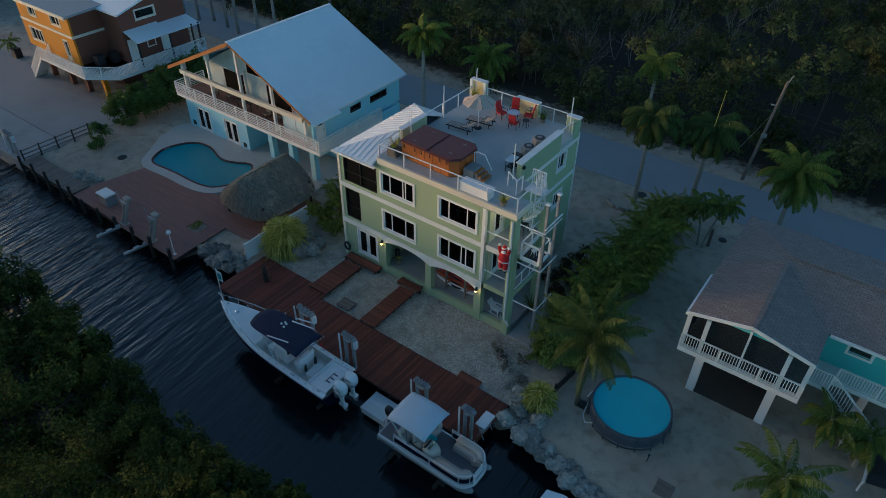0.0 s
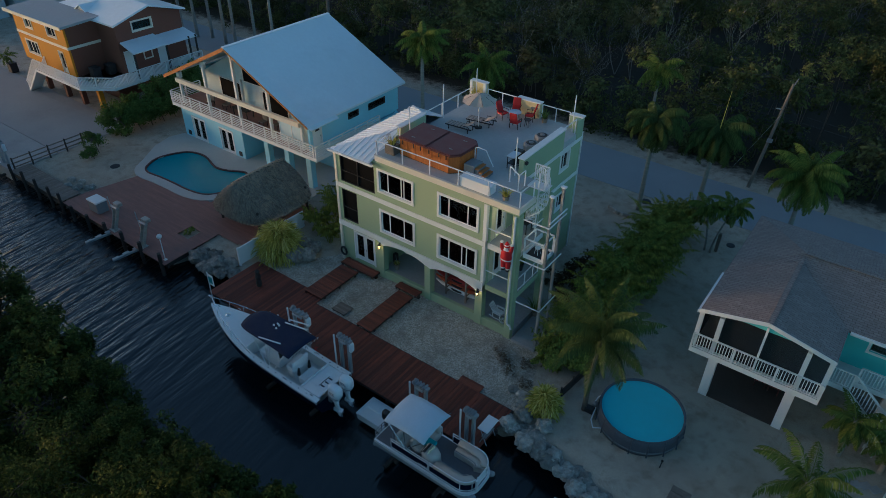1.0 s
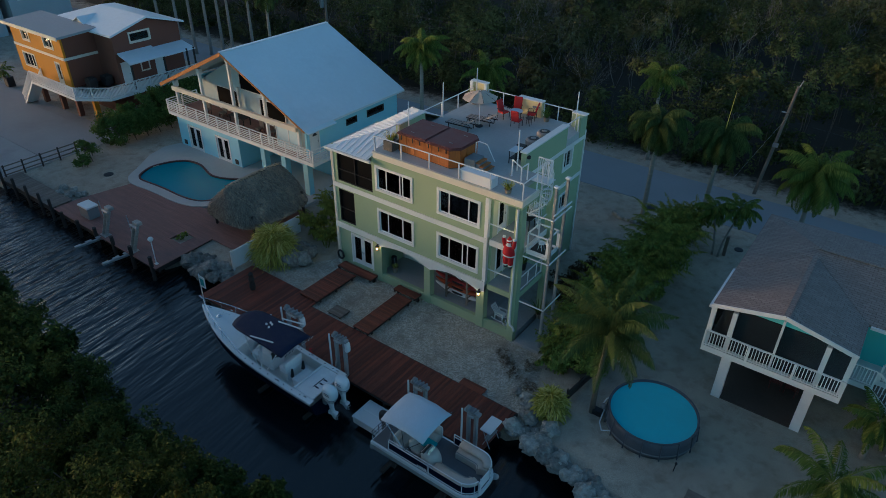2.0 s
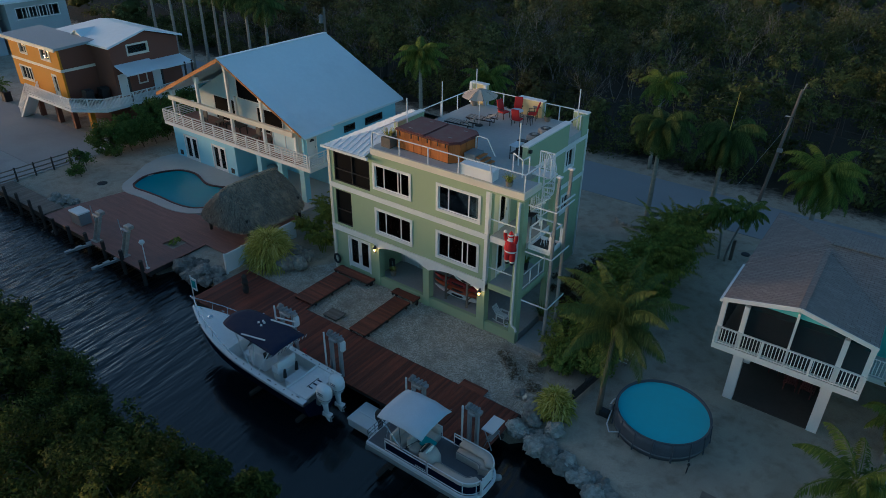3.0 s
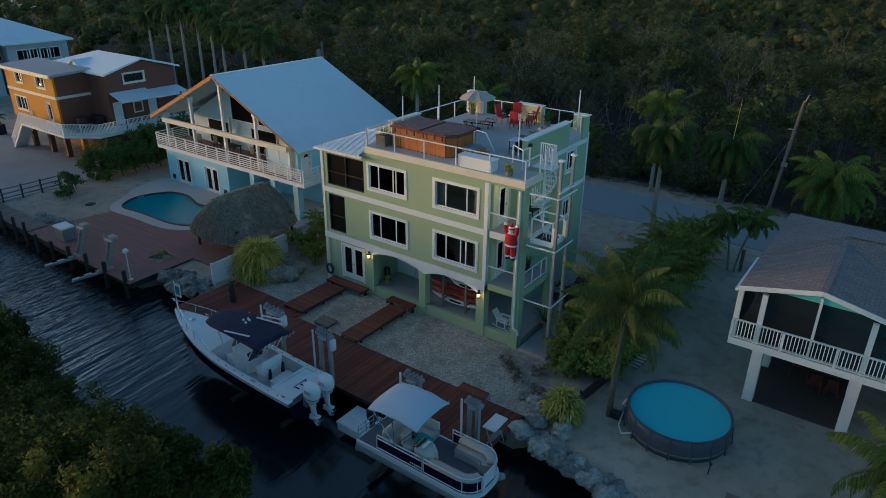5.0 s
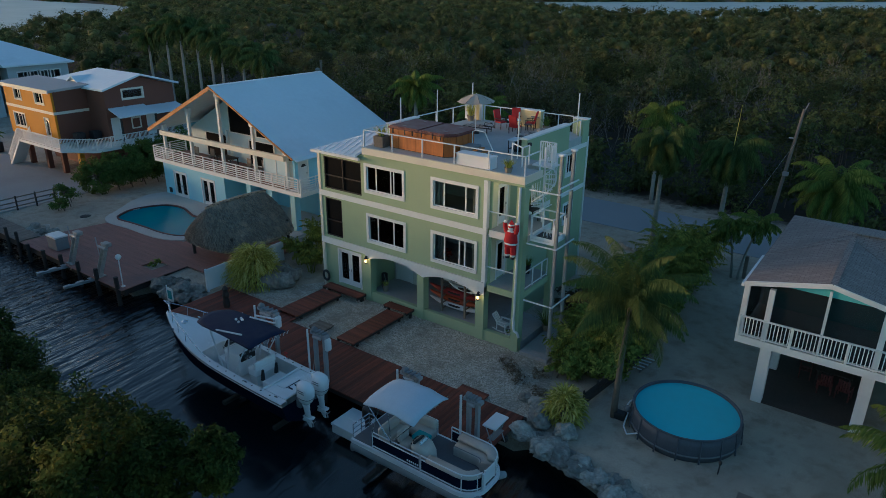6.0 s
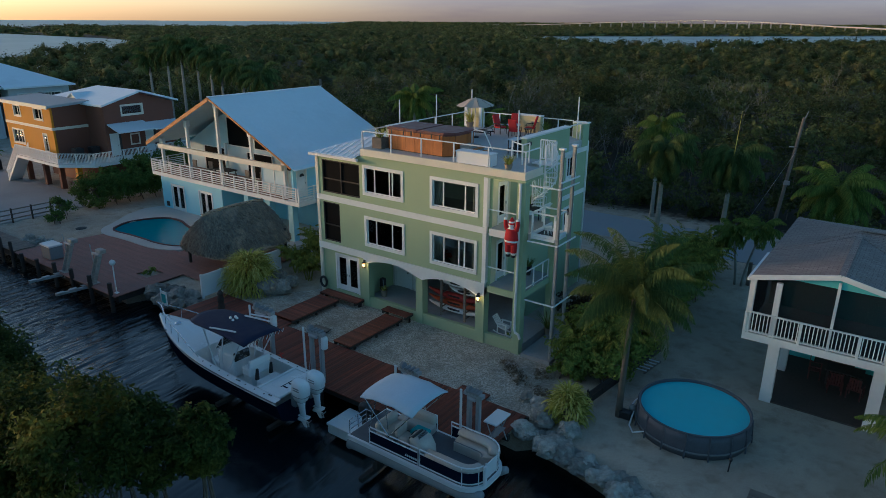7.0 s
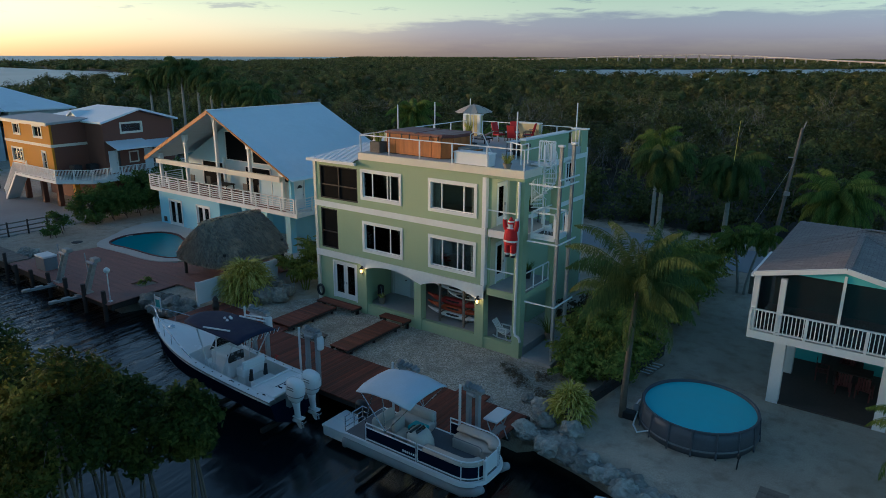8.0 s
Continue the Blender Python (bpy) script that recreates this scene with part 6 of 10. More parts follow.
part("ridge", MB().tube([(TX, TY - TA - 0.1, ZR - 0.1), (TX, TY - TA + 0.5, ZR), (TX + 0.04, TY, ZR + 0.05), (TX, TY + TA - 0.5, ZR), (TX, TY + TA + 0.1, ZR - 0.1)], 0.1, 8), THATCH, tiki)
for k in range(22):
    y = TY - TA + 2 * TA * k / 21
    part("ridge_stick", MB().bar((TX - 0.32, y, ZR - 0.1), (TX + 0.3, y + 0.05 * math.sin(k * 2.3), ZR + 0.09 + 0.05 * math.sin(k * 1.7)), 0.03), DARK_WOOD, tiki)
for x, y in ((-23.7, -1.7), (-19.5, -1.7), (-23.7, 2.9), (-19.5, 2.9)):
    part("post", MB().tube([(x, y, 0.1), (x, y, 2.15)], 0.1, 9), DARK_WOOD, tiki)

# ---- white boat with a navy hull and top ----
def hull_station(s):
    """Half breadth, sheer height and keel height along the boat, stern 0 to stem 1."""
    b = 1.28 * (1 - max(0.0, (s - 0.42) / 0.58) ** 2.3) + 0.02
    zs = 1.0 + 0.78 * s ** 2.0
    zk = -0.55 + (max(0.0, s - 0.62) / 0.38) ** 2.6 * 1.75
    return b, zs, zk


XS, XB, YC = -4.58, -14.45, -9.6
boat = thing("motorboat", (-9.5, YC, -0.6), "white open motorboat with a navy hull and canvas top", "boat")
N = 34
hull, cap, deckm, inner = MB(), MB(), MB(), MB()
prof = []
for i in range(N + 1):
    s = i / N
    b, zs, zk = hull_station(s)
    x = XS + (XB - XS) * s
    ch = 0.82 * b
    zc = zk + (zs - zk) * (0.36 + 0.1 * s)
    prof.append((x, b, zs, zk, ch, zc))
base = 0
for x, b, zs, zk, ch, zc in prof:
    hull.v += [(x, YC - b, zs - 0.2), (x, YC - ch, zc), (x, YC, zk), (x, YC + ch, zc), (x, YC + b, zs - 0.2)]
for i in range(N):
    for j in range(4):
        a = i * 5 + j
        hull.f.append((a, a + 1, a + 6, a + 5))
hull.f.append((0, 1, 2, 3, 4))
part("hull", hull, NAVY, boat, "glossy navy hull", smooth=False)
for sgn in (-1, 1):
    b0 = len(cap.v)
    for x, b, zs, zk, ch, zc in prof:
        w = min(0.26, b * 0.9)
        cap.v += [(x, YC + sgn * (b + 0.005), zs - 0.21), (x, YC + sgn * (b + 0.045), zs - 0.03), (x, YC + sgn * (b - 0.01), zs + 0.01), (x, YC + sgn * (b - w), zs + 0.015)]
    for i in range(N):
        for j in range(3):
            a = b0 + i * 4 + j
            cap.f.append((a, a + 1, a + 5, a + 4))
part("gunwale", cap, GELCOAT, boat, "white gelcoat gunwale", smooth=True)
FD = 20
for i in range(FD, N + 1):
    x, b, zs, zk, ch, zc = prof[i]
    w = min(0.26, b * 0.9)
    deckm.v += [(x, YC - b + w, zs + 0.012), (x, YC, zs + 0.06), (x, YC + b - w, zs + 0.012)]
for i in range(N - FD):
    for j in range(2):
        a = i * 3 + j
        deckm.f.append((a, a + 1, a + 4, a + 3))
x, b, zs = prof[FD][:3]
deckm.poly([(x, YC - b + 0.26, zs + 0.012), (x, YC, zs + 0.06), (x, YC + b - 0.26, zs + 0.012), (x, YC + b - 0.26, 0.42), (x, YC - b + 0.26, 0.42)])
part("foredeck", deckm, GELCOAT, boat, "white foredeck", smooth=False)
for i in range(0, FD + 1):
    x, b, zs, zk, ch, zc = prof[i]
    inner.v += [(x, YC - b + 0.26, zs + 0.014), (x, YC - b + 0.3, 0.42), (x, YC + b - 0.3, 0.42), (x, YC + b - 0.26, zs + 0.014)]
for i in range(FD):
    for j in range(3):
        a = i * 4 + j
        inner.f.append((a, a + 1, a + 5, a + 4))
part("cockpit", inner, NONSKID, boat, "pale non-slip cockpit")
part("transom_deck", MB().obox((-5.35, YC, 0.98), (1.25, 2.02, 0.1), bevel=0.03), GELCOAT, boat)
part("transom_bulkhead", MB().obox((-5.95, YC, 0.72), (0.1, 2.0, 0.62), bevel=0.03), GELCOAT, boat)
part("hatch", MB().obox((-11.05, YC + 0.0, 0.64), (0.9, 1.3, 0.42), bevel=0.05), NONSKID, boat, "bow seat locker")
part("rub_line", MB().tube([(p[0], YC - p[1] - 0.045, p[2] - 0.06) for p in prof], 0.025, 6), GREYP, boat)
part("rub_line", MB().tube([(p[0], YC + p[1] + 0.045, p[2] - 0.06) for p in prof], 0.025, 6), GREYP, boat)
part("anchor_hatch", MB().lathe(-13.0, YC, [(0.16, 1.6), (0.16, 1.66), (0.1, 1.7), (0.03, 1.74)], 14), CHROME, boat)
for x, y in ((-13.9, YC + 0.1), (-12.9, YC - 0.75), (-12.9, YC + 0.75), (-7.0, YC - 1.2), (-7.0, YC + 1.2), (-5.1, YC - 1.15), (-5.1, YC + 1.15)):
    part("cleat", MB().obox((x, y, hull_station((x - XS) / (XB - XS))[1] + 0.06), (0.2, 0.05, 0.06), bevel=0.015), CHROME, boat)
# bow rail
for sgn in (-1, 1):
    pts = []
    for i in range(N, FD - 3, -1):
        x, b, zs = prof[i][:3]
        h = 0.52 if i > FD + 3 else 0.52 * max(0.0, (i - FD + 3) / 7)
        pts.append((x - (0.12 if i == N else 0), YC + sgn * max(0.02, b - 0.1), zs + 0.05 + h))
    part("bow_rail", MB().tube(pts, 0.022, 6), CHROME, boat, "chrome bow rail")
    for i in (N - 1, N - 4, N - 7, N - 10):
        x, b, zs = prof[i][:3]
        part("stanchion", MB().tube([(x - 0.08, YC + sgn * (b - 0.12), zs), (x, YC + sgn * max(0.02, b - 0.1), zs + 0.56)], 0.018, 5), CHROME, boat)
for k in range(3, 19, 2):
    for sgn in (-1, 1):
        x, b, zs = prof[k][:3]
        part("rod_socket", MB().lathe(x, YC + sgn * (b - 0.12), [(0.035, zs + 0.012), (0.035, zs + 0.026)], 8), DARK, boat)
# console, seat and top
cons = part("console", MB().obox((-8.85, YC, 1.0), (1.15, 0.95, 1.15), bevel=0.12), GELCOAT, boat, "white steering console")
part("windscreen", MB().slab((-9.4, YC - 0.5, 1.6), (-9.4, YC + 0.5, 1.6), (-9.05, YC + 0.46, 2.15), (-9.05, YC - 0.46, 2.15), 0.02), GLASS, cons)
part("dashboard", MB().obox((-8.3, YC, 1.42), (0.12, 0.8, 0.4), bevel=0.03), DARK, cons)
for k, (dx, dy, dz) in enumerate(((-0.02, -0.2, 0.1), (0.0, 0.12, 0.08), (0.0, 0.3, 0.05), (0.01, -0.05, -0.1))):
    part("gauge", MB().obox((-8.23 + dx, YC + dy, 1.5 + dz), (0.03, 0.13, 0.1), bevel=0.01), GREYP, cons)
for y in (-0.3, 0.0, 0.3):
    part("deck_hatch", MB().obox((-6.2 + 0.02 * y, YC + y * 1.6, 0.435), (0.55, 0.34, 0.02), bevel=0.008), GELCOAT, boat)
part("cushion", MB().obox((-11.05, YC, 0.87), (0.88, 1.26, 0.07), bevel=0.03), VINYL, boat)
part("wheel", MB().lathe(-8.15, YC - 0.1, [(0.17, 1.4), (0.2, 1.42), (0.17, 1.44)], 16), CHROME, cons)
part("front_seat", MB().obox((-9.75, YC, 0.68), (0.6, 0.85, 0.5), bevel=0.1), GELCOAT, boat)
lp = part("helm_seat", MB().obox((-7.35, YC, 1.12), (0.55, 1.15, 0.42), bevel=0.09), GELCOAT, boat, "white helm seat")
part("backrest", MB().obox((-7.1, YC, 1.5), (0.14, 1.15, 0.35), bevel=0.05), GELCOAT, lp)
part("base", MB().obox((-7.35, YC, 0.65), (0.5, 1.0, 0.5), bevel=0.04), NONSKID, lp)
for y in (-0.38, 0.38):
    part("rod_holder", MB().tube([(-6.85, YC + y, 0.85), (-6.8, YC + y, 1.35)], 0.1, 9, 0.06), DARK, lp, "black rod holder")
part("ice_box", MB().obox((-6.5, YC, 0.66), (0.5, 1.05, 0.46), bevel=0.05), GELCOAT, boat)
top = MB()
TN, TM = 12, 10
for i in range(TN + 1):
    u = i / TN
    x = -6.55 + (-10.6 + 6.55) * u
    hw = 1.0 * (1 - 0.10 * u) * (1.0 if u < 0.8 else math.sqrt(max(0.04, 1 - ((u - 0.8) / 0.215) ** 2 * 0.42)))
    for j in range(TM + 1):
        v = j / TM * 2 - 1
        top.v.append((x - 0.12 * (1 - v * v) * u, YC - 0.12 + v * hw, 2.83 + 0.11 * (1 - v * v) + 0.07 * math.sin(math.pi * u) - 0.05 * (u > 0.95)))
for i in range(TN):
    for j in range(TM):
        a = i * (TM + 1) + j
        top.f.append((a, a + 1, a + TM + 2, a + TM + 1))
under = len(top.v)
top.v += [(x, y, z - 0.06) for x, y, z in top.v[:under]]
top.f += [tuple(k + under for k in q[::-1]) for q in top.f[:]]
edge = [j for j in range(TM + 1)] + [i * (TM + 1) + TM for i in range(1, TN + 1)] + [TN * (TM + 1) + j for j in range(TM - 1, -1, -1)] + [i * (TM + 1) for i in range(TN - 1, 0, -1)]
for a, b in zip(edge, edge[1:] + edge[:1]):
    top.f.append((a, b, b + under, a + under))
tt = part("canvas_top", top, CANVAS_NAVY, boat, "taut navy canvas top", smooth=True)
for y in (-0.92, 0.92):
    for xa, xb in ((-8.2, -7.0), (-8.9, -9.6), (-8.6, -8.2)):
        part("leg", MB().tube([(xa, YC + y * 0.98, 0.9), (xb, YC + y, 2.8)], 0.032, 6), ALU, tt)
    for z in (1.35, 1.75, 2.15):
        part("rung", MB().tube([(-8.75, YC + y, z), (-8.35, YC + y, z)], 0.02, 5), ALU, tt)
    part("top_rail", MB().tube([(-6.6, YC + y, 2.74), (-10.2, YC + y * 0.9, 2.76)], 0.028, 6), CHROME, tt)
part("outrigger", MB().bar((-8.87, -10.66, 3.0), (-7.49, -10.36, 3.06), 0.06, 0.05), ALU, tt, "white folded outrigger")
part("outrigger", MB().bar((-8.54, -9.06, 3.06), (-7.17, -8.74, 3.02), 0.06, 0.05), ALU, tt)
part("outrigger", MB().bar((-8.64, -8.72, 2.98), (-7.4, -8.4, 3.0), 0.06, 0.05), ALU, tt)
for k, (x, y) in enumerate(((-8.9, 0.05), (-8.65, 0.2), (-8.6, -0.05), (-8.8, 0.25))):
    part("antenna_dome", MB().lathe(x, YC + y, [(0.06, 2.98), (0.06, 3.05), (0.035, 3.09), (0.01, 3.1)], 12), ALU, tt, smooth=True)
for k in range(9):
    part("rod_tube", MB().tube([(-6.5, YC - 0.88 + 0.22 * k, 2.72), (-6.38, YC - 0.88 + 0.22 * k, 2.95)], 0.025, 6), CHROME, tt)
# twin outboards
def loft(mb, sections, n=18, power=2.8):
    """Skins rounded-box sections (cx, cy, z, half x, half y) from first to last."""
    base = len(mb.v)
    for cx, cy, z, hx, hy in sections:
        for k in range(n):
            c, q = math.cos(2 * math.pi * k / n), math.sin(2 * math.pi * k / n)
            mb.v.append((cx + math.copysign(abs(c) ** (2 / power), c) * hx, cy + math.copysign(abs(q) ** (2 / power), q) * hy, z))
    for i in range(len(sections) - 1):
        for k in range(n):
            a, b = base + i * n + k, base + i * n + (k + 1) % n
            mb.f.append((a, b, b + n, a + n))
    mb.f.append(tuple(range(base + n - 1, base - 1, -1)))
    mb.f.append(tuple(range(base + (len(sections) - 1) * n, base + len(sections) * n)))
    return mb


for y in (-0.42, 0.42):
    yc = YC + y
    mo = part("outboard", loft(MB(), [(-4.12, yc, 0.78, 0.2, 0.15), (-4.1, yc, 0.9, 0.31, 0.23), (-4.08, yc, 1.15, 0.39, 0.29), (-4.06, yc, 1.45, 0.4, 0.3), (-4.08, yc, 1.64, 0.36, 0.27), (-4.14, yc, 1.74, 0.27, 0.2), (-4.2, yc, 1.78, 0.12, 0.1)]), GELCOAT, boat, "white outboard engine", smooth=True)
    part("cowl_seam", loft(MB(), [(-4.08, yc, 1.1, 0.392, 0.292), (-4.08, yc, 1.13, 0.398, 0.298)]), GREYP, mo)
    part("leg", loft(MB(), [(-4.02, yc, 0.06, 0.2, 0.06), (-4.04, yc, 0.25, 0.16, 0.075), (-4.08, yc, 0.55, 0.17, 0.1), (-4.12, yc, 0.85, 0.22, 0.16)], 14, 2.3), GELCOAT, mo, "", True)
    part("bracket", MB().obox((-4.42, yc, 0.72), (0.26, 0.3, 0.5), bevel=0.04), GREYP, mo)
    part("cavitation_plate", MB().prism([(-4.25, yc - 0.1), (-3.75, yc - 0.15), (-3.68, yc), (-3.75, yc + 0.15), (-4.25, yc + 0.1)], "z", 0.1, 0.13), GELCOAT, mo)
    part("gearcase", MB().tube([(-4.3, yc, -0.1), (-4.18, yc, -0.1), (-3.95, yc, -0.1), (-3.78, yc, -0.1)], 0.08, 10, 0.05), GELCOAT, mo, "", True)
    part("skeg", MB().prism([(-4.18, -0.12), (-3.88, -0.12), (-3.86, -0.36), (-3.98, -0.36)], "y", yc - 0.015, yc + 0.015), GELCOAT, mo)
    for k in range(3):
        a = 2.1 * k
        part("propeller_blade", MB().slab((-3.76, yc, -0.1), (-3.74, yc + 0.16 * math.cos(a), -0.1 + 0.16 * math.sin(a)), (-3.7, yc + 0.17 * math.cos(a + 0.6), -0.1 + 0.17 * math.sin(a + 0.6)), (-3.72, yc, -0.1), 0.012), METAL, mo)
    for z in (1.5, 1.4):
        part("lettering_bar", MB().box(-4.2, -3.86, yc - 0.312, yc - 0.296, z, z + 0.035), GREYP, mo)
# unreadable lettering on the transom deck, as plain bars
for k in range(3):
    part("lettering_bar", MB().box(-5.25 + 0.02 * (k % 2), -5.0, YC - 0.35 + 0.3 * k, YC - 0.27 + 0.3 * k, 1.031, 1.036), NAVY, boat)
part("lettering_bar", MB().box(-5.34, -5.28, YC - 0.4, YC + 0.4, 1.031, 1.036), NAVY, boat)
part("coaming", MB().obox((-6.02, YC, 1.05), (0.12, 2.06, 0.08), bevel=0.03), GELCOAT, boat)
part("deck_hatch", MB().obox((-5.55, YC, 1.04), (0.45, 1.0, 0.02), bevel=0.008), GELCOAT, boat)
fl = thing("dock_sign", (-17.0, -8.0, 0.1), "small teal and white sign on a white post", "sign")
part("post", MB().tube([(-17.0, -8.0, -0.4), (-16.95, -8.0, 1.95)], 0.035, 7), WHITE, fl)
part("panel", MB().box(-16.95, -16.45, -8.02, -7.98, 1.05, 1.85), WHITE, fl)
part("emblem", MB().box(-16.88, -16.52, -8.03, -8.021, 1.2, 1.7), TEAL, fl, "teal emblem shape")

# ---- pontoon boat ----
pon = thing("pontoon_boat", (2.3, -9.95, -0.3), "pontoon boat with navy sides and a pale blue bimini", "boat")
QX0, QX1, QY0, QY1, QD = -0.65, 5.0, -10.93, -8.68, 1.08
for y in (QY0 + 0.33, QY1 - 0.33):
    part("pontoon", MB().tube([(QX0 - 0.1, y, 0.6), (QX0, y, 0.6), (QX1 - 0.7, y, 0.6), (QX1 - 0.25, y, 0.74), (QX1 + 0.02, y, 0.92)], 0.31, 16, 0.12), METAL, pon, "silver aluminium pontoon", smooth=True)
def rounded_bow(inset, r, stern):
    """The deck's outline from the near stern corner round the bow to the far stern corner, set in from the edge."""
    y0, y1, x1, r = QY0 + inset, QY1 - inset, QX1 - inset, max(0.08, r - inset)
    arc = [(x1 - r + r * math.sin(math.pi * k / 12), y0 + r - r * math.cos(math.pi * k / 12)) for k in range(7)]
    return [(stern, y0)] + arc + [(x, y0 + y1 - y) for x, y in arc[::-1]] + [(stern, y1)]


plan = rounded_bow(0.0, 0.85, QX0)
for x in (0.6, 3.4):
    cb = thing("lift_cradle", (x, -9.8, 0.1), "galvanised cradle beam carrying the pontoon boat", "cradle", "lift cradles")
    part("beam", MB().box(x - 0.08, x + 0.08, -10.78, -7.9, 0.1, 0.288), DARK_WOOD, cb)
    part("end_cap", MB().box(x - 0.1, x + 0.1, -10.85, -10.782, 0.07, 0.36), DARK_WOOD, cb)
    part("hanger", MB().box(x - 0.04, x + 0.04, -8.02, -7.94, 0.29, 0.6), METAL, cb)
part("deck", MB().prism(plan, "z", QD - 0.16, QD), ALU, pon, "silver deck edge")
part("deck_carpet", MB().prism(rounded_bow(0.1, 0.85, QX0 + 0.05), "z", QD, QD + 0.012), CARPET, pon, "grey deck carpet")


def fence(pts, z0=QD + 0.02, z1=QD + 0.68):
    """A run of navy side panel between silver rails, with posts."""
    n, mb = len(pts), MB()
    for x, y in pts:
        mb.v += [(x, y, z0 + 0.05), (x, y, z0 + 0.5), (x, y + 0.025, z0 + 0.5), (x, y + 0.025, z0 + 0.05)]
    for i in range(n - 1):
        for k in range(4):
            mb.f.append((i * 4 + k, i * 4 + (k + 1) % 4, i * 4 + 4 + (k + 1) % 4, i * 4 + 4 + k))
    mb.f += [(0, 1, 2, 3), (4 * n - 1, 4 * n - 2, 4 * n - 3, 4 * n - 4)]
    pn = part("side_panel", mb, NAVY, pon, "navy side panel")
    for z in (z1, z0 + 0.5, z0 + 0.05):
        part("rail", MB().tube([(x, y, z) for x, y in pts], 0.026, 7), ALU, pn, "silver fence rail")
    for x, y in pts[::3] + [pts[-1]]:
        part("post", MB().tube([(x, y, z0 - 0.02), (x, y, z1)], 0.022, 6), ALU, pn)


FB = rounded_bow(0.12, 0.85, 0.35)
near_side = [p for p in FB if p[1] < QY0 + 0.75]
far_side = [p for p in FB if p[1] > QY1 - 0.75][::-1]
fence([near_side[0], (1.2, QY0 + 0.12), (2.0, QY0 + 0.12), (2.55, QY0 + 0.12)])
fence([(2.62, QY0 + 0.12), (3.4, QY0 + 0.12)] + near_side[1:])
fence([far_side[0], (1.1, QY1 - 0.12), (1.9, QY1 - 0.12)])
fence([(2.55, QY1 - 0.12), (3.4, QY1 - 0.12)] + far_side[1:])
gt = part("bow_gate", MB().obox((QX1 - 0.13, (QY0 + QY1) / 2, QD + 0.36), (0.04, 0.62, 0.58), bevel=0.015), ALU, pon, "white bow gate")
for y in (QY0 + 0.78, QY1 - 0.78):
    part("post", MB().tube([(QX1 - 0.13, y, QD), (QX1 - 0.13, y, QD + 0.72)], 0.024, 6), ALU, gt)
part("bow_post", MB().obox((QX1 - 0.05, QY0 + 0.62, QD + 0.36), (0.09, 0.14, 0.72), bevel=0.02), ALU, pon)


def band_seat(outer, inner, label):
    """A padded seat that follows the rail round the bow, with its backrest along the rail."""
    seat = part("bench_seat", MB().prism(outer + inner[::-1], "z", QD + 0.012, QD + 0.36), VINYL, pon, label)
    mid_ = [((a[0] + b[0]) / 2, (a[1] + b[1]) / 2) for a, b in zip(outer, inner)]
    pad = [((a[0] * 0.9 + b[0] * 0.1), (a[1] * 0.9 + b[1] * 0.1)) for a, b in zip(inner, outer)]
    part("cushion", MB().tube([(x, y, QD + 0.37) for x, y in mid_], 0.2, 10, flat=0.32), VINYL, seat, "", True)
    part("piping", MB().tube([(x, y, QD + 0.37) for x, y in pad], 0.018, 5), GREYP, seat)
    back = [((a[0] * 0.86 + b[0] * 0.14), (a[1] * 0.86 + b[1] * 0.14)) for a, b in zip(outer, inner)]
    part("backrest", MB().tube([(x, y, QD + 0.56) for x, y in back], 0.21, 10, flat=0.5), VINYL, seat, "", True)
    return seat


def bow_run(x0, side):
    out_ = rounded_bow(0.2, 0.85, x0)
    in_ = rounded_bow(0.72, 0.95, x0)
    k = len(out_) // 2
    a, b = (out_[:k - 1], in_[:k - 1]) if side < 0 else (out_[k + 1:][::-1], in_[k + 1:][::-1])
    return a, b


band_seat(*bow_run(3.05, 1), "grey-beige padded lounge seat round the bow")
band_seat(*bow_run(2.85, -1), "grey-beige padded lounge seat round the bow")


def bench(x0, x1, y0, y1, back, label=""):
    c = part("bench_seat", MB().obox(((x0 + x1) / 2, (y0 + y1) / 2, QD + 0.22), (x1 - x0, y1 - y0, 0.42), bevel=0.12), VINYL, pon, label, True)
    if back in "NS":
        y = y1 - 0.1 if back == "N" else y0 + 0.1
        part("backrest", MB().obox(((x0 + x1) / 2, y, QD + 0.55), (x1 - x0, 0.26, 0.42), bevel=0.11), VINYL, c, "", True)
    else:
        x = x0 + 0.1 if back == "W" else x1 - 0.1
        part("backrest", MB().obox((x, (y0 + y1) / 2, QD + 0.55), (0.26, y1 - y0, 0.42), bevel=0.11), VINYL, c, "", True)


bench(0.45, 1.95, QY1 - 0.78, QY1 - 0.16, "N")
bench(0.4, 1.0, QY0 + 0.35, QY1 - 0.8, "W")
cn = part("console", loft(MB(), [(2.4, QY0 + 0.62, QD + 0.012, 0.44, 0.4), (2.38, QY0 + 0.62, QD + 0.5, 0.42, 0.4), (2.3, QY0 + 0.62, QD + 0.74, 0.36, 0.38), (2.24, QY0 + 0.62, QD + 0.84, 0.26, 0.32)]), VINYL, pon, "rounded beige console", True)
part("steering_wheel", MB().tube([(1.98 + 0.07 * math.sin(k * 0.5236), QY0 + 0.6 + 0.19 * math.cos(k * 0.5236), QD + 0.74 + 0.18 * math.sin(k * 0.5236)) for k in range(13)], 0.02, 6), DARK, cn)
part("dashboard", MB().obox((2.1, QY0 + 0.62, QD + 0.8), (0.22, 0.6, 0.1), Matrix.Rotation(radians(-30), 3, "Y"), bevel=0.03), DARK, cn)
part("windscreen", MB().slab((2.5, QY0 + 0.34, QD + 0.74), (2.5, QY0 + 0.9, QD + 0.74), (2.34, QY0 + 0.86, QD + 0.96), (2.34, QY0 + 0.38, QD + 0.96), 0.02), GLASS, cn)
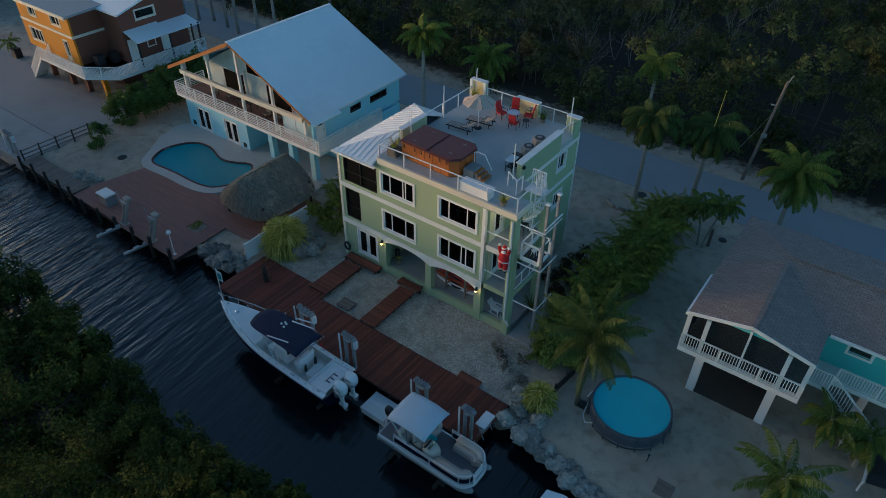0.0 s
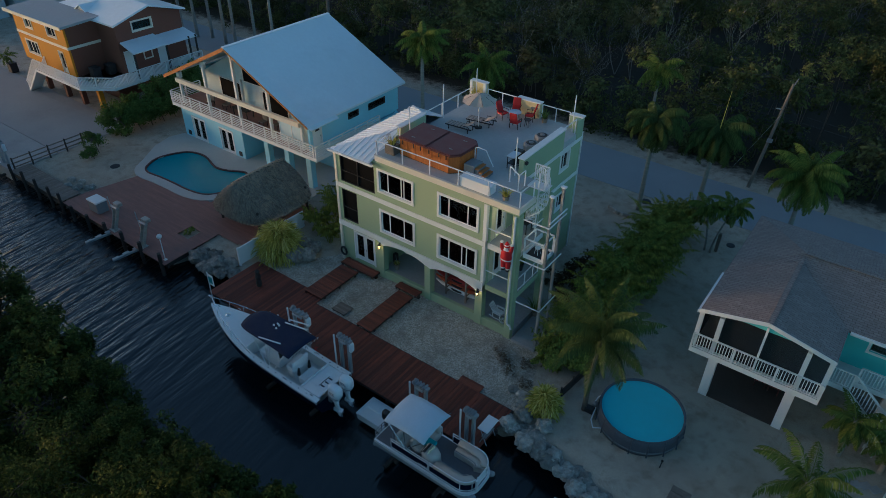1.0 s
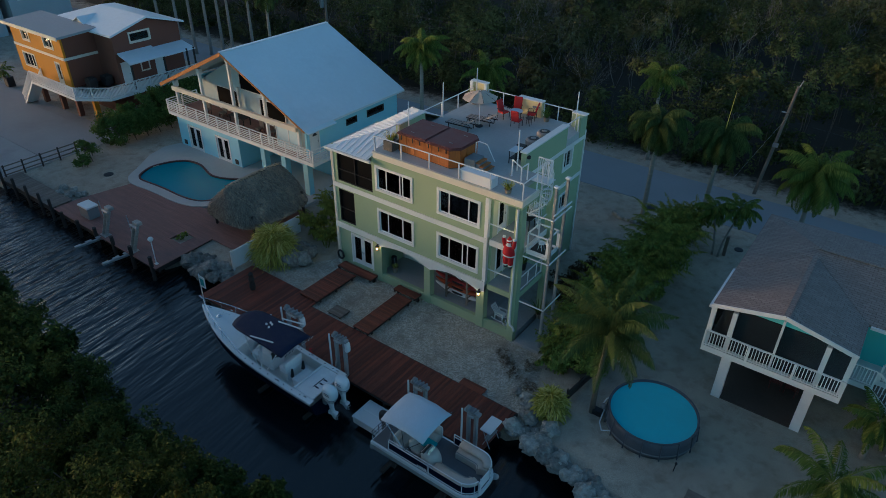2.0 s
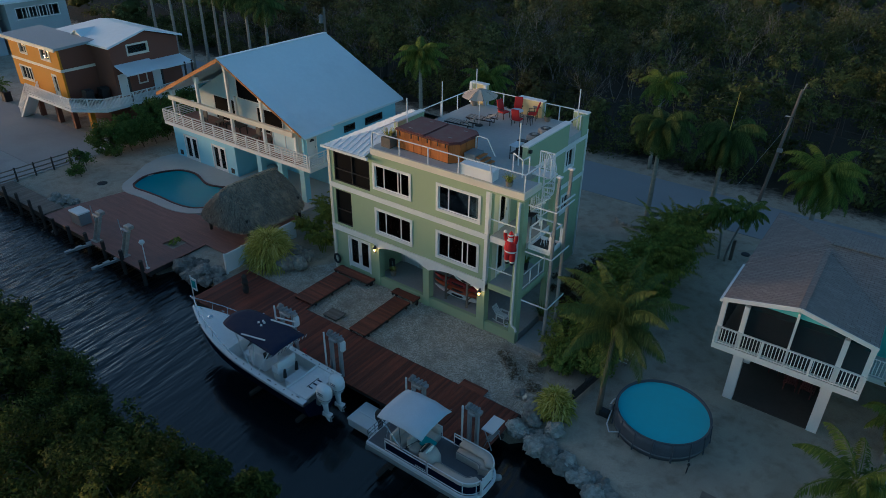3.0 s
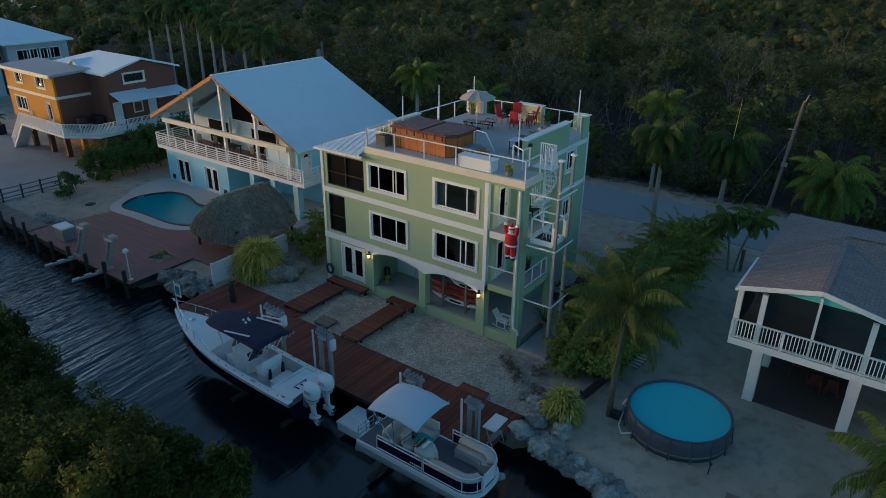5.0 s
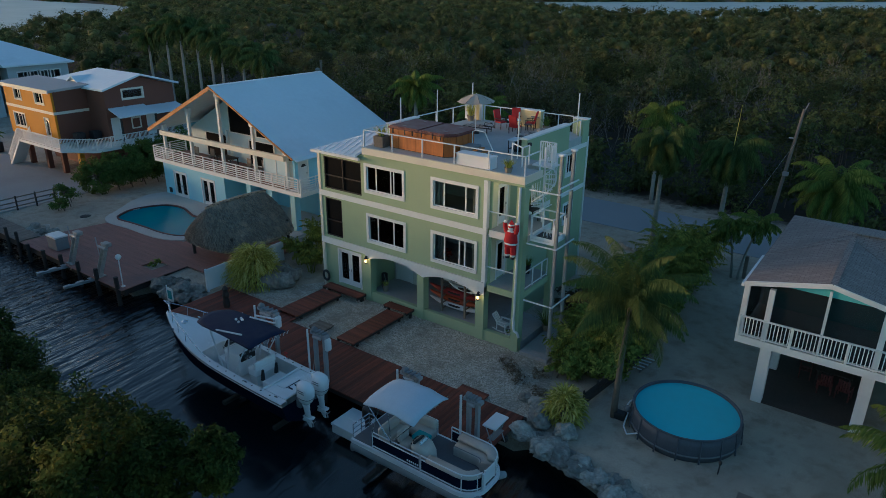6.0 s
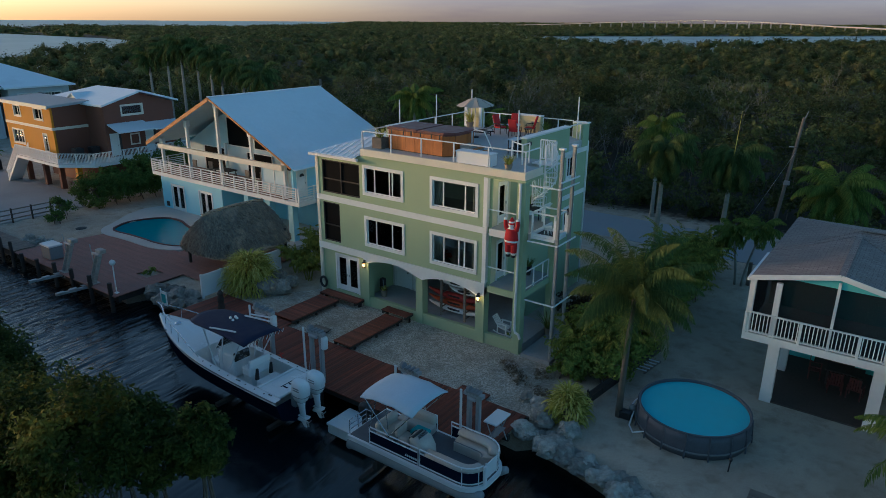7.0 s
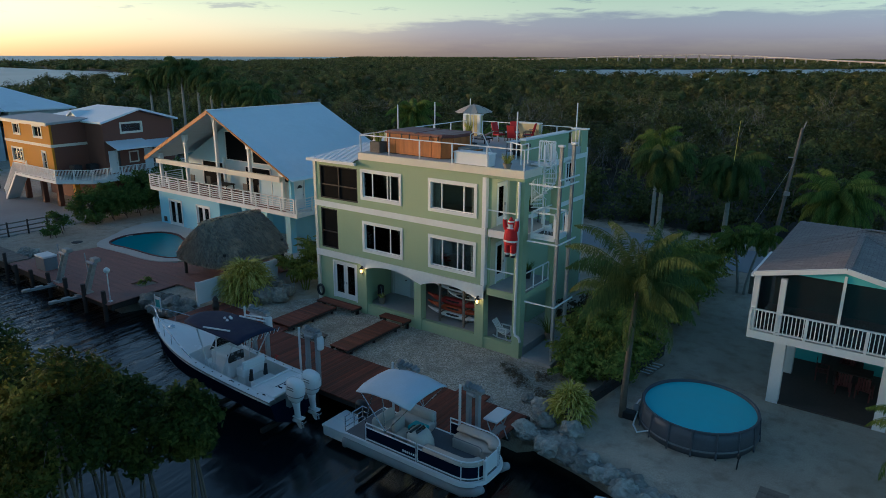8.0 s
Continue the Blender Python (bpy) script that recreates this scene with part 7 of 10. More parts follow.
cs = part("captain_seat", MB().obox((1.6, QY0 + 0.7, QD + 0.38), (0.55, 0.55, 0.3), bevel=0.13), VINYL, pon, "padded captain seat", True)
part("backrest", MB().obox((1.35, QY0 + 0.7, QD + 0.7), (0.18, 0.55, 0.5), bevel=0.07), VINYL, cs)
part("towel", MB().obox((1.95, QY0 + 1.05, QD + 0.62), (0.62, 0.5, 0.16), bevel=0.06), TEAL, pon, "teal towel over the seat")
bim = MB()
for i in range(9):
    u = i / 8
    for j in range(7):
        v = j / 6 * 2 - 1
        bim.v.append((0.08 + 2.34 * u, -9.9 + 1.04 * v, 3.0 + 0.17 * math.sin(math.pi * (0.06 + 0.86 * u)) + 0.09 * (1 - v * v) - 0.07 * (abs(v) > 0.9) - 0.02 * math.sin(u * 17)))
for i in range(8):
    for j in range(6):
        a = i * 7 + j
        bim.f.append((a, a + 1, a + 8, a + 7))
nb = len(bim.v)
bim.v += [(x, y, z - 0.04) for x, y, z in bim.v[:nb]]
bim.f += [tuple(k + nb for k in q[::-1]) for q in bim.f[:]]
edge = list(range(7)) + [i * 7 + 6 for i in range(1, 9)] + [56 + j for j in range(5, -1, -1)] + [i * 7 for i in range(7, 0, -1)]
for a, b in zip(edge, edge[1:] + edge[:1]):
    bim.f.append((a, b, b + nb, a + nb))
bt = part("bimini", bim, CANVAS_PALE, pon, "pale blue canvas bimini", smooth=True)
for y in (QY0 + 0.06, QY1 - 0.06):
    for xa, xb in ((1.3, 0.15), (1.3, 2.35), (1.3, 1.2), (0.4, 0.75)):
        part("bow", MB().tube([(xa, y, QD + 0.68), (xb, y * 0.99 - 0.1, 3.0)], 0.018, 6), CHROME, bt)
for i in range(3):
    part("stern_rail", MB().tube([(QX0 + 0.05, QY0 + 0.1 + 0.0 * i, QD + 0.2 + 0.2 * i), (QX0 + 0.05, QY0 + 1.0, QD + 0.2 + 0.2 * i), (QX0 + 0.3, QY0 + 1.0, QD + 0.2 + 0.2 * i)], 0.02, 6), CHROME, pon)
for y in (QY0 + 0.1, QY0 + 0.55, QY0 + 1.0):
    part("stern_post", MB().tube([(QX0 + 0.05, y, QD), (QX0 + 0.05, y, QD + 0.62)], 0.02, 6), CHROME, pon)
mo = part("outboard", MB().obox((-0.95, -9.6, 1.35), (0.5, 0.36, 0.6), bevel=0.14), DARK, pon, "black outboard engine", smooth=True)
part("leg", MB().obox((-0.98, -9.6, 0.72), (0.22, 0.16, 0.9), bevel=0.04), DARK, mo)
for k in range(7):
    part("lettering_bar", MB().box(2.05 + 0.09 * k, 2.11 + 0.09 * k, QY0 + 0.035, QY0 + 0.043, QD + 0.24, QD + 0.32), ALU, pon)
flo = thing("floating_platform", (-2.4, -8.6, -0.6), "white floating platform beside the dock", "platform")
part("float", MB().obox((-2.3, -8.75, -0.5), (1.95, 1.35, 0.4), bevel=0.05), ALU, flo)
part("deck", MB().obox((-2.3, -8.75, -0.26), (2.0, 1.4, 0.1), bevel=0.02), ALU, flo)
part("ridge", MB().obox((-2.3, -8.75, -0.2), (1.6, 0.1, 0.03), bevel=0.01), GELCOAT, flo)
tb = thing("cleaning_table", (3.45, -6.85, 0.2), "white fish-cleaning table on folding legs", "table")
part("tabletop", MB().obox((3.38, -6.98, 1.3), (0.6, 1.05, 0.07), bevel=0.03), ALU, tb)
for y in (-7.38, -6.58):
    part("leg", MB().tube([(3.2, y, 0.2), (3.6, y, 1.27)], 0.025, 6), METAL, tb)
    part("leg", MB().tube([(3.6, y, 0.2), (3.15, y, 1.27)], 0.025, 6), METAL, tb)
part("shelf", MB().box(3.26, 3.54, -7.38, -6.58, 0.68, 0.71), GREYP, tb)
sk = thing("skiff", (8.8, -8.2, -0.9), "white flat-bowed skiff moored by the rocks", "boat")
part("hull", MB().prism([(7.7, -8.75), (9.9, -9.6), (11.6, -9.6), (11.6, -7.9), (8.6, -7.75), (7.75, -8.0)], "z", -0.8, 0.35), GELCOAT, sk)
part("deck", MB().prism([(7.85, -8.6), (9.9, -9.4), (11.4, -9.4), (11.4, -8.05), (8.6, -7.95), (7.9, -8.1)], "z", 0.351, 0.4), GELCOAT, sk)
# ---- plants ----
RNG = np.random.default_rng(11)


def unit(v):
    return v / np.maximum(np.linalg.norm(v, axis=-1, keepdims=True), 1e-9)


def leaf_quads(c, size, long=1.8, up=0.5, rng=RNG, heart=None, wild=0.65):
    """Pointed leaves about the places c: verts and faces. up: how far they turn their faces to the sky; heart: places they face away from."""
    n = len(c)
    nrm = rng.normal(size=(n, 3))
    if heart is None:
        nrm[:, 2] = np.abs(nrm[:, 2]) + up
    else:
        nrm = nrm * wild + unit(c - heart) * 1.2
        nrm[:, 2] += up
    nrm = unit(nrm)
    u = unit(np.cross(nrm, rng.normal(size=(n, 3))))
    v = np.cross(nrm, u)
    s = (np.asarray(size) * rng.uniform(0.65, 1.35, n))[:, None]
    u, v = u * s * long / 2, v * s / 2
    verts = np.stack([c - u, c + v * 0.9 + nrm * s * 0.06, c + u, c - v * 0.9 + nrm * s * 0.06], 1).reshape(-1, 3)
    return verts, np.arange(4 * n).reshape(n, 4)


def blob_points(n, centre, radii, clumps, spread, rng=RNG, top=-0.3):
    """Places for leaves in clumps over the outside of a lumpy crown."""
    d = unit(rng.normal(size=(clumps, 3)))
    d[:, 2] = np.maximum(d[:, 2], top + 0.3 * rng.random(clumps))
    r = rng.uniform(0.55, 1.05, (clumps, 1))
    cc = d * r * np.asarray(radii)
    pick = rng.integers(0, clumps, n)
    off = rng.normal(size=(n, 3)) * spread * np.asarray(radii) * rng.uniform(0.6, 1.3, clumps)[pick][:, None]
    off = off * (0.55 + 0.45 * np.minimum(1.0, 1.0 / np.maximum(np.linalg.norm(off / (spread * np.asarray(radii)), axis=1, keepdims=True), 0.3)))
    places = np.asarray(centre) + cc
    return places[pick] + off, places, places[pick] * 0.7 + np.asarray(centre) * 0.3 - np.array((0, 0, 0.15)) * radii[2]


def tree(name, x, y, z, height, radius, leaves, leaf, mat, label, category, group="", clumps=26, squash=0.8, bark=BARK, long=1.8, stems=1, trunk_r=0.12, low=-0.4, group_tag=""):
    t = thing(name, (x, y, z), label, category, group)
    rz = radius * squash
    centre = (x, y, z + height - rz)
    pts, cc, heart = blob_points(leaves, centre, (radius, radius, rz), clumps, 0.2 if leaves < 4000 else 0.15, top=low)
    pts[:, 2] = np.maximum(pts[:, 2], z + 0.1)
    v, f = leaf_quads(pts, leaf, long, 0.3 if leaves < 4000 else 0.0, RNG, heart)
    cr = new("crown", array_mesh("crown", v - np.array((x, y, z)), f, mat))
    cr.parent = t
    tr = MB()
    for k in range(stems):
        a = 2 * math.pi * k / stems + 0.6
        bx, by = (x + 0.5 * radius * math.cos(a) * (stems > 1), y + 0.5 * radius * math.sin(a) * (stems > 1))
        tr.tube([(bx, by, z - 0.5), ((bx + x) / 2 + 0.1, (by + y) / 2, z + (height - rz) * 0.55), (x, y, centre[2])], trunk_r, 7, trunk_r * 0.55)
    part("trunk", tr, bark, t)
    for q in cc[:: max(1, clumps // 9)]:
        mid = (np.asarray(centre) + q) / 2 + (0, 0, 0.12 * radius)
        part("limb", MB().tube([centre, tuple(mid), tuple(q)], trunk_r * 0.5, 5, trunk_r * 0.12), bark, t)
    return t


def frond(base, az, lift, length, droop, leaflet, n, rng, width=1.0, hang=0.35):
    """One feather leaf: the arched midrib as a line of points, and its leaflets."""
    pts = []
    d = Vector((math.cos(az), math.sin(az), 0))
    p = Vector(base)
    ang = lift
    steps = 12
    for i in range(steps + 1):
        pts.append(p.copy())
        p = p + (d * math.cos(ang) + Vector((0, 0, math.sin(ang)))) * (length / steps)
        ang -= droop / steps * (0.6 + 0.8 * i / steps)
    vs, fs = [], []
    side = Vector((-math.sin(az), math.cos(az), 0))
    for k in range(n):
        t = 0.12 + 0.88 * k / (n - 1)
        q = t * steps
        i = min(int(q), steps - 1)
        c = pts[i].lerp(pts[i + 1], q - i)
        fwd = (pts[i + 1] - pts[i]).normalized()
        up = side.cross(fwd)
        ln = leaflet * math.sin(math.pi * min(1.0, 0.18 + 0.82 * t)) ** 0.6 * (1.05 - 0.45 * t)
        for s in (-1, 1):
            out = (side * s * (0.55 + 0.3 * rng.random()) + fwd * (0.3 + 0.4 * rng.random()) + up * (0.1 + 0.4 * rng.random()) - Vector((0, 0, 0.3 + 0.5 * rng.random())) * (0.4 + 0.6 * t)).normalized()
            w = fwd * (0.010 * width + 0.008)
            ln *= rng.uniform(0.85, 1.1)
            mid = c + out * ln * 0.5
            tip = mid + (out - Vector((0, 0, hang * (0.5 + 1.1 * rng.random())))).normalized() * ln * 0.5
            b = len(vs)
            vs += [tuple(c - w * 0.5), tuple(mid - w), tuple(tip), tuple(mid + w)]
            fs.append((b, b + 1, b + 2, b + 3))
    return pts, vs, fs


def palm(name, x, y, height, label, fronds=20, length=2.4, leaflet=0.6, lean=(0, 0), r0=0.2, r1=0.13, group="", seed=1, spear=False, shaft=0.0, leaf_n=44, droop=1.9, trunk_mat=PALM_TRUNK, width=1.0, lift_top=1.25, leaf_mat=LEAF_PALM, hang=0.9, spread=2.05):
    rng = random.Random(seed)
    t = thing(name, (x, y, 0), label, "palm tree", group)
    topx, topy = x + lean[0], y + lean[1]
    path = [(x + lean[0] * f ** 1.6, y + lean[1] * f ** 1.6, height * f) for f in [i / 10 for i in range(11)]]
    path[0] = (x, y, -0.15)
    tr = MB().tube(path, r0, 10, r1)
    part("trunk", tr, trunk_mat, t, "", True)
    if shaft:
        part("crownshaft", MB().tube([(topx, topy, height - 0.05), (topx, topy, height + shaft * 0.5), (topx, topy, height + shaft)], r1 * 1.15, 10, r1 * 0.5), LEAF_PALM, t, "smooth green crownshaft", True)
    hz = height + shaft
    for k in range(fronds):
        f = k / max(1, fronds - 1)
        az = k * 2.399963 + rng.uniform(-0.25, 0.25)
        lift = lift_top - spread * f ** 0.9 + rng.uniform(-0.12, 0.12)
        ln = length * rng.uniform(0.85, 1.08) * (0.8 + 0.2 * math.sin(math.pi * min(1, f + 0.25)))
        pts, vs, fs = frond((topx, topy, hz - 0.1), az, lift, ln, droop * rng.uniform(0.8, 1.15), leaflet, leaf_n, rng, width, hang)
        off = np.array(spot(t))
        fo = new("frond", array_mesh("frond", np.array(vs) - off, fs, leaf_mat))
        fo.parent = t
        part("midrib", MB().tube(pts, 0.03, 4, 0.006), leaf_mat, fo)
    if spear:
        part("spear_leaf", MB().tube([(topx, topy, hz - 0.1), (topx + 0.12, topy, hz + length * 0.9)], 0.035, 5, 0.01), LEAF_STRAP, t, "unopened yellow spear leaf")
    return t


def strap_plant(x, y, radius, height, count, label, seed):
    """A domed mound of strap leaves that stand out from its surface and bend over at the tip."""
    rng = random.Random(seed)
    vs, fs = [], []
    for i in range(count):
        az, up = rng.random() * 2 * math.pi, rng.random() ** 0.8 * 1.5
        dome = Vector((math.cos(az) * math.cos(up), math.sin(az) * math.cos(up), math.sin(up)))
        deep = rng.uniform(0.35, 0.8)
        p = Vector((x + dome.x * radius * deep, y + dome.y * radius * deep, max(0.05, height * 0.92 * dome.z * deep)))
        az += rng.uniform(-0.9, 0.9)
        ang = max(0.25, up * 0.75 + rng.uniform(0.0, 0.6))
        ln = height * rng.uniform(0.26, 0.46)
        d = Vector((math.cos(az), math.sin(az), 0))
        sd = Vector((-math.sin(az), math.cos(az), 0)) * rng.uniform(0.026, 0.05)
        b, seg = len(vs), 5
        for k in range(seg + 1):
            w = sd * (1 - (k / seg) ** 2 * 0.9)
            vs += [tuple(p - w), tuple(p + w)]
            p = p + (d * math.cos(ang) + Vector((0, 0, math.sin(ang)))) * (ln / seg)
            ang -= rng.uniform(0.25, 0.62)
        fs += [(b + 2 * k, b + 2 * k + 1, b + 2 * k + 3, b + 2 * k + 2) for k in range(seg)]
    t = thing("strap_leaf_plant", (x, y, 0), label, "plant", "strap-leaved plants")
    o = new("foliage", array_mesh("foliage", np.array(vs) - np.array((x, y, 0)), fs, LEAF_STRAP))
    o.parent = t
    part("stem", MB().lathe(x, y, [(radius * 0.4, 0.0), (radius * 0.36, height * 0.3), (0.05, height * 0.5)], 10), BARK, t)
    return t


def areca_clump(x, y, height, seed):
    """A clump of feathery fronds rising from the ground and arching outwards."""
    rng = random.Random(seed)
    t = thing("areca_palm", (x, y, 0), "feathery yellow-green palm clump growing from the ground", "palm clump", "feathery palm clumps")
    stems = []
    for k in range(5):
        a = k * 1.2566 + rng.uniform(-0.3, 0.3)
        top = (x + 0.4 * math.cos(a), y + 0.4 * math.sin(a), height * rng.uniform(0.32, 0.55))
        stems.append(top)
        part("stem", MB().tube([(x + 0.15 * math.cos(a), y + 0.15 * math.sin(a), -0.1), top], 0.04, 6, 0.03), LEAF_ARECA, t)
    for k in range(26):
        base = stems[k % 5]
        pts, vs, fs = frond(base, k * 2.399963 + rng.uniform(-0.4, 0.4), rng.uniform(0.55, 1.45), height * rng.uniform(0.5, 0.72), rng.uniform(1.3, 2.2), 0.5, 32, rng, 2.2, 0.7)
        fo = new("frond", array_mesh("frond", np.array(vs) - np.array((x, y, 0)), fs, LEAF_ARECA))
        fo.parent = t
    return t


def boulder(x, y, z, size, seed, label, group="coral boulders", mat=ROCK):
    bm = bmesh.new()
    bmesh.ops.create_icosphere(bm, subdivisions=3, radius=1.0)
    rng = random.Random(seed)
    ox = rng.random() * 50
    for v in bm.verts:
        n = v.co.copy()
        k = 1 + 0.36 * noise.noise(n * 1.4 + Vector((ox, 0, 0))) + 0.2 * noise.noise(n * 3.2 + Vector((0, ox, 0))) + 0.1 * noise.noise(n * 7.5 + Vector((0, 0, ox))) - 0.3 * abs(noise.noise(n * 2.3 + Vector((ox, ox, 0))))
        v.co = Vector((n.x * size[0], n.y * size[1], max(n.z * size[2], -size[2] * 0.55))) * k
    bmesh.ops.rotate(bm, verts=bm.verts, matrix=Matrix.Rotation(rng.random() * 6.28, 3, "Z"), cent=(0, 0, 0))
    mb = MB().bm(bm, Matrix.Translation((x, y, z)))
    return solid("boulder", mb, mat, label, "boulder", group, at=(x, y, z), smooth=False)


# coconut palm by the round pool
palm("coconut_palm", 6.36, -2.13, 5.6, "coconut palm with arching fronds beside the round pool", fronds=28, length=3.75, leaflet=0.95, lean=(0.33, -0.5), r0=0.15, r1=0.09, seed=4, leaf_n=110, droop=1.9, width=1.0, trunk_mat=BARK, lift_top=1.75, leaf_mat=LEAF_COCO, hang=2.0, spread=1.8)
# royal palms along the lane
palm("royal_palm", 0.6, 18.6, 6.3, "tall royal palm with a pale trunk by the lane", fronds=44, length=3.3, leaflet=0.95, r0=0.2, r1=0.13, group="royal palms", seed=6, shaft=1.2, leaf_n=110, droop=2.9, width=1.9, leaf_mat=LEAF_COCO, hang=1.8)
palm("royal_palm", 4.3, 21.0, 5.9, "royal palm with a reddish sheath by the lane", fronds=44, length=3.4, leaflet=0.95, lean=(0.25, -0.6), r0=0.2, r1=0.13, group="royal palms", seed=7, shaft=1.2, spear=True, leaf_n=110, droop=2.9, width=1.9, leaf_mat=LEAF_COCO, hang=1.8)
palm("royal_palm", 10.9, 20.5, 4.6, "royal palm behind the shingled roof", fronds=40, length=3.5, leaflet=0.95, lean=(0, -0.5), r0=0.2, r1=0.13, group="royal palms", seed=8, shaft=1.1, leaf_n=120, droop=2.4, width=1.9, lift_top=1.5, hang=1.5)
palm("royal_palm", -19.3, 17.0, 8.6, "royal palm between the houses by the lane", fronds=28, length=2.9, leaflet=0.8, r0=0.2, r1=0.14, group="royal palms", seed=9, shaft=1.1, leaf_n=110, width=2.2)
palm("royal_palm", -15.0, 20.5, 6.6, "royal palm behind the roof terrace", fronds=28, length=3.0, leaflet=0.8, r0=0.2, r1=0.14, group="royal palms", seed=10, shaft=1.0, leaf_n=110, width=2.2)
for k, (x, y, h) in enumerate(((-67.0, 23.5, 9.8), (-63.8, 24.0, 10.6), (-60.1, 23.5, 11.4), (-58.3, 24.4, 10.6), (-55.2, 24.0, 10.4), (-52.5, 23.4, 9.2), (-49.0, 23.6, 9.0), (-45.6, 23.4, 8.4))):
    palm("royal_palm", x, y, h, "tall royal palm in a row along the lane", fronds=26, length=3.3, leaflet=1.0, r0=0.22, r1=0.13, group="royal palms", seed=20 + k, shaft=1.3, leaf_n=50, droop=2.3, width=5.0, leaf_mat=LEAF_COCO)
palm("royal_palm", -3.0, 28.4, 6.6, "taller royal palm behind the lane with a yellowing frond", fronds=18, length=2.9, leaflet=0.9, r0=0.18, r1=0.12, group="royal palms", seed=18, shaft=1.0, leaf_n=80, droop=2.2, width=1.9)
palm("garden_palm", -88.5, 13.2, 6.0, "small palm before the far white house", fronds=16, length=2.2, leaflet=0.7, r0=0.15, r1=0.1, group="garden palms", seed=46, leaf_n=24, width=3.0)
# slim twin palms
palm("slim_palm", 6.55, 16.35, 3.1, "slim young palm beside the drive", fronds=18, length=1.9, leaflet=0.6, lean=(-0.5, 0.1), r0=0.08, r1=0.06, group="slim palms", seed=31, shaft=0.4, leaf_n=40, width=3.0)
palm("slim_palm", 6.95, 16.3, 3.4, "slim young palm beside the drive", fronds=18, length=2.0, leaflet=0.6, lean=(0.6, 0.5), r0=0.08, r1=0.06, group="slim palms", seed=32, shaft=0.4, leaf_n=40, width=3.0)
# garden palms by the turquoise house
palm("garden_palm", 17.86, 2.85, 2.5, "bushy garden palm beside the porch stair", fronds=24, length=2.0, leaflet=0.6, r0=0.13, r1=0.1, group="garden palms", seed=41, leaf_n=50, width=2.4)
palm("garden_palm", 19.7, 2.9, 2.3, "bushy garden palm beside the porch stair", fronds=24, length=1.9, leaflet=0.6, r0=0.13, r1=0.1, group="garden palms", seed=42, leaf_n=50, width=2.4)
palm("garden_palm", 16.8, -2.35, 2.7, "wide garden palm on the sand", fronds=24, length=3.1, leaflet=0.75, r0=0.16, r1=0.12, group="garden palms", seed=43, leaf_n=64, width=2.4)
strap_plant(-17.0, -2.1, 1.75, 2.7, 2600, "large yellow-green strap-leaved plant beside boulders", 3)
strap_plant(4.65, -3.4, 1.0, 1.6, 900, "yellow-green strap-leaved plant at the rocky shore", 4)
# boulders
for k, (x, y, s) in enumerate(((-15.5, -2.1, 0.7), (-15.7, -1.1, 0.72), (-15.0, -1.5, 0.6), (-16.1, -0.5, 0.5), (-15.2, -0.6, 0.5))):
    boulder(x, y, 0.4, (s * 1.05, s, s * 0.95), 50 + k, "grey coral boulder beside the strap-leaved plant", mat=DARK_ROCK)
for k, (x, y, s) in enumerate(((-21.3, -5.6, 0.8), (-20.6, -5.0, 0.6), (-19.5, -5.7, 0.85), (-18.7, -5.1, 0.7), (-20.2, -6.2, 0.5), (-18.6, -6.0, 0.5), (-17.9, -5.5, 0.5))):
    boulder(x, y, -0.15, (s, s, s * 0.8), 60 + k, "dark coral boulder at the edge of the water", mat=DARK_ROCK)
rr = random.Random(8)
for k in range(74):
    x = 3.5 + 0.125 * k
    lane = (k % 3 - 1) * 0.42
    s = rr.uniform(0.2, 0.46)
    boulder(x + rr.uniform(-0.15, 0.15), -5.0 - 0.27 * (x - 3.6) - lane + rr.uniform(-0.12, 0.12), -0.12 + 0.34 * lane, (s * 1.25, s, s * 0.8), 80 + k, "pale coral boulder of the rocky shore", "shore rocks")
for k, (x, y, s) in enumerate(((3.7, -3.9, 0.45), (3.3, -3.4, 0.35), (4.1, -4.5, 0.5), (2.7, -3.3, 0.3), (5.3, -4.5, 0.5))):
    boulder(x, y, 0.15, (s, s, s * 0.7), 140 + k, "pale coral boulder beside the gravel", "shore rocks")
for k in range(9):
    boulder(-36.9 + rr.uniform(-1.5, 1.5), -5.6 + rr.uniform(-0.55, 0.55), 0.12, (0.35, 0.3, 0.25), 160 + k, "pale boulder beside the boardwalk", "bank rocks")
for k in range(13):
    boulder(-1.3 + 0.21 * k + rr.uniform(-.1, .1), 17.5 - 0.35 * math.sin(k * 0.26) + rr.uniform(-.15, .15), 0.08, (0.2, 0.18, 0.16), 180 + k, "small stone edging a bed by the lane", "edging stones")
# shrubs and hedges
hedge = [(3.2, 1.2, 1.4, 2.4), (3.5, 2.8, 1.5, 2.9), (3.4, 4.6, 1.6, 3.1), (3.7, 6.6, 1.6, 3.4), (3.5, 8.4, 1.7, 3.3), (4.0, 10.2, 1.7, 3.5), (3.8, 12.0, 1.6, 3.4), (4.2, 13.8, 1.6, 3.2), (3.9, 15.4, 1.4, 3.0), (4.6, 2.0, 1.4, 2.5), (5.0, 3.6, 1.3, 2.5), (4.5, 16.8, 1.2, 2.6), (3.4, 17.4, 1.0, 2.2), (5.0, 11.8, 1.1, 2.4), (4.9, 8.6, 1.1, 2.2), (4.6, 0.4, 1.1, 1.9), (3.2, -0.6, 0.9, 1.5)]
for k, (x, y, r, h) in enumerate(hedge):
    tree("shrub", x, y, 0, h * 0.92, r, 2300, 0.105, LEAF_HEDGE, "dense green shrub of the boundary hedge", "shrub", "boundary shrubs", clumps=34, squash=0.75, trunk_r=0.05, low=-0.8, stems=2)
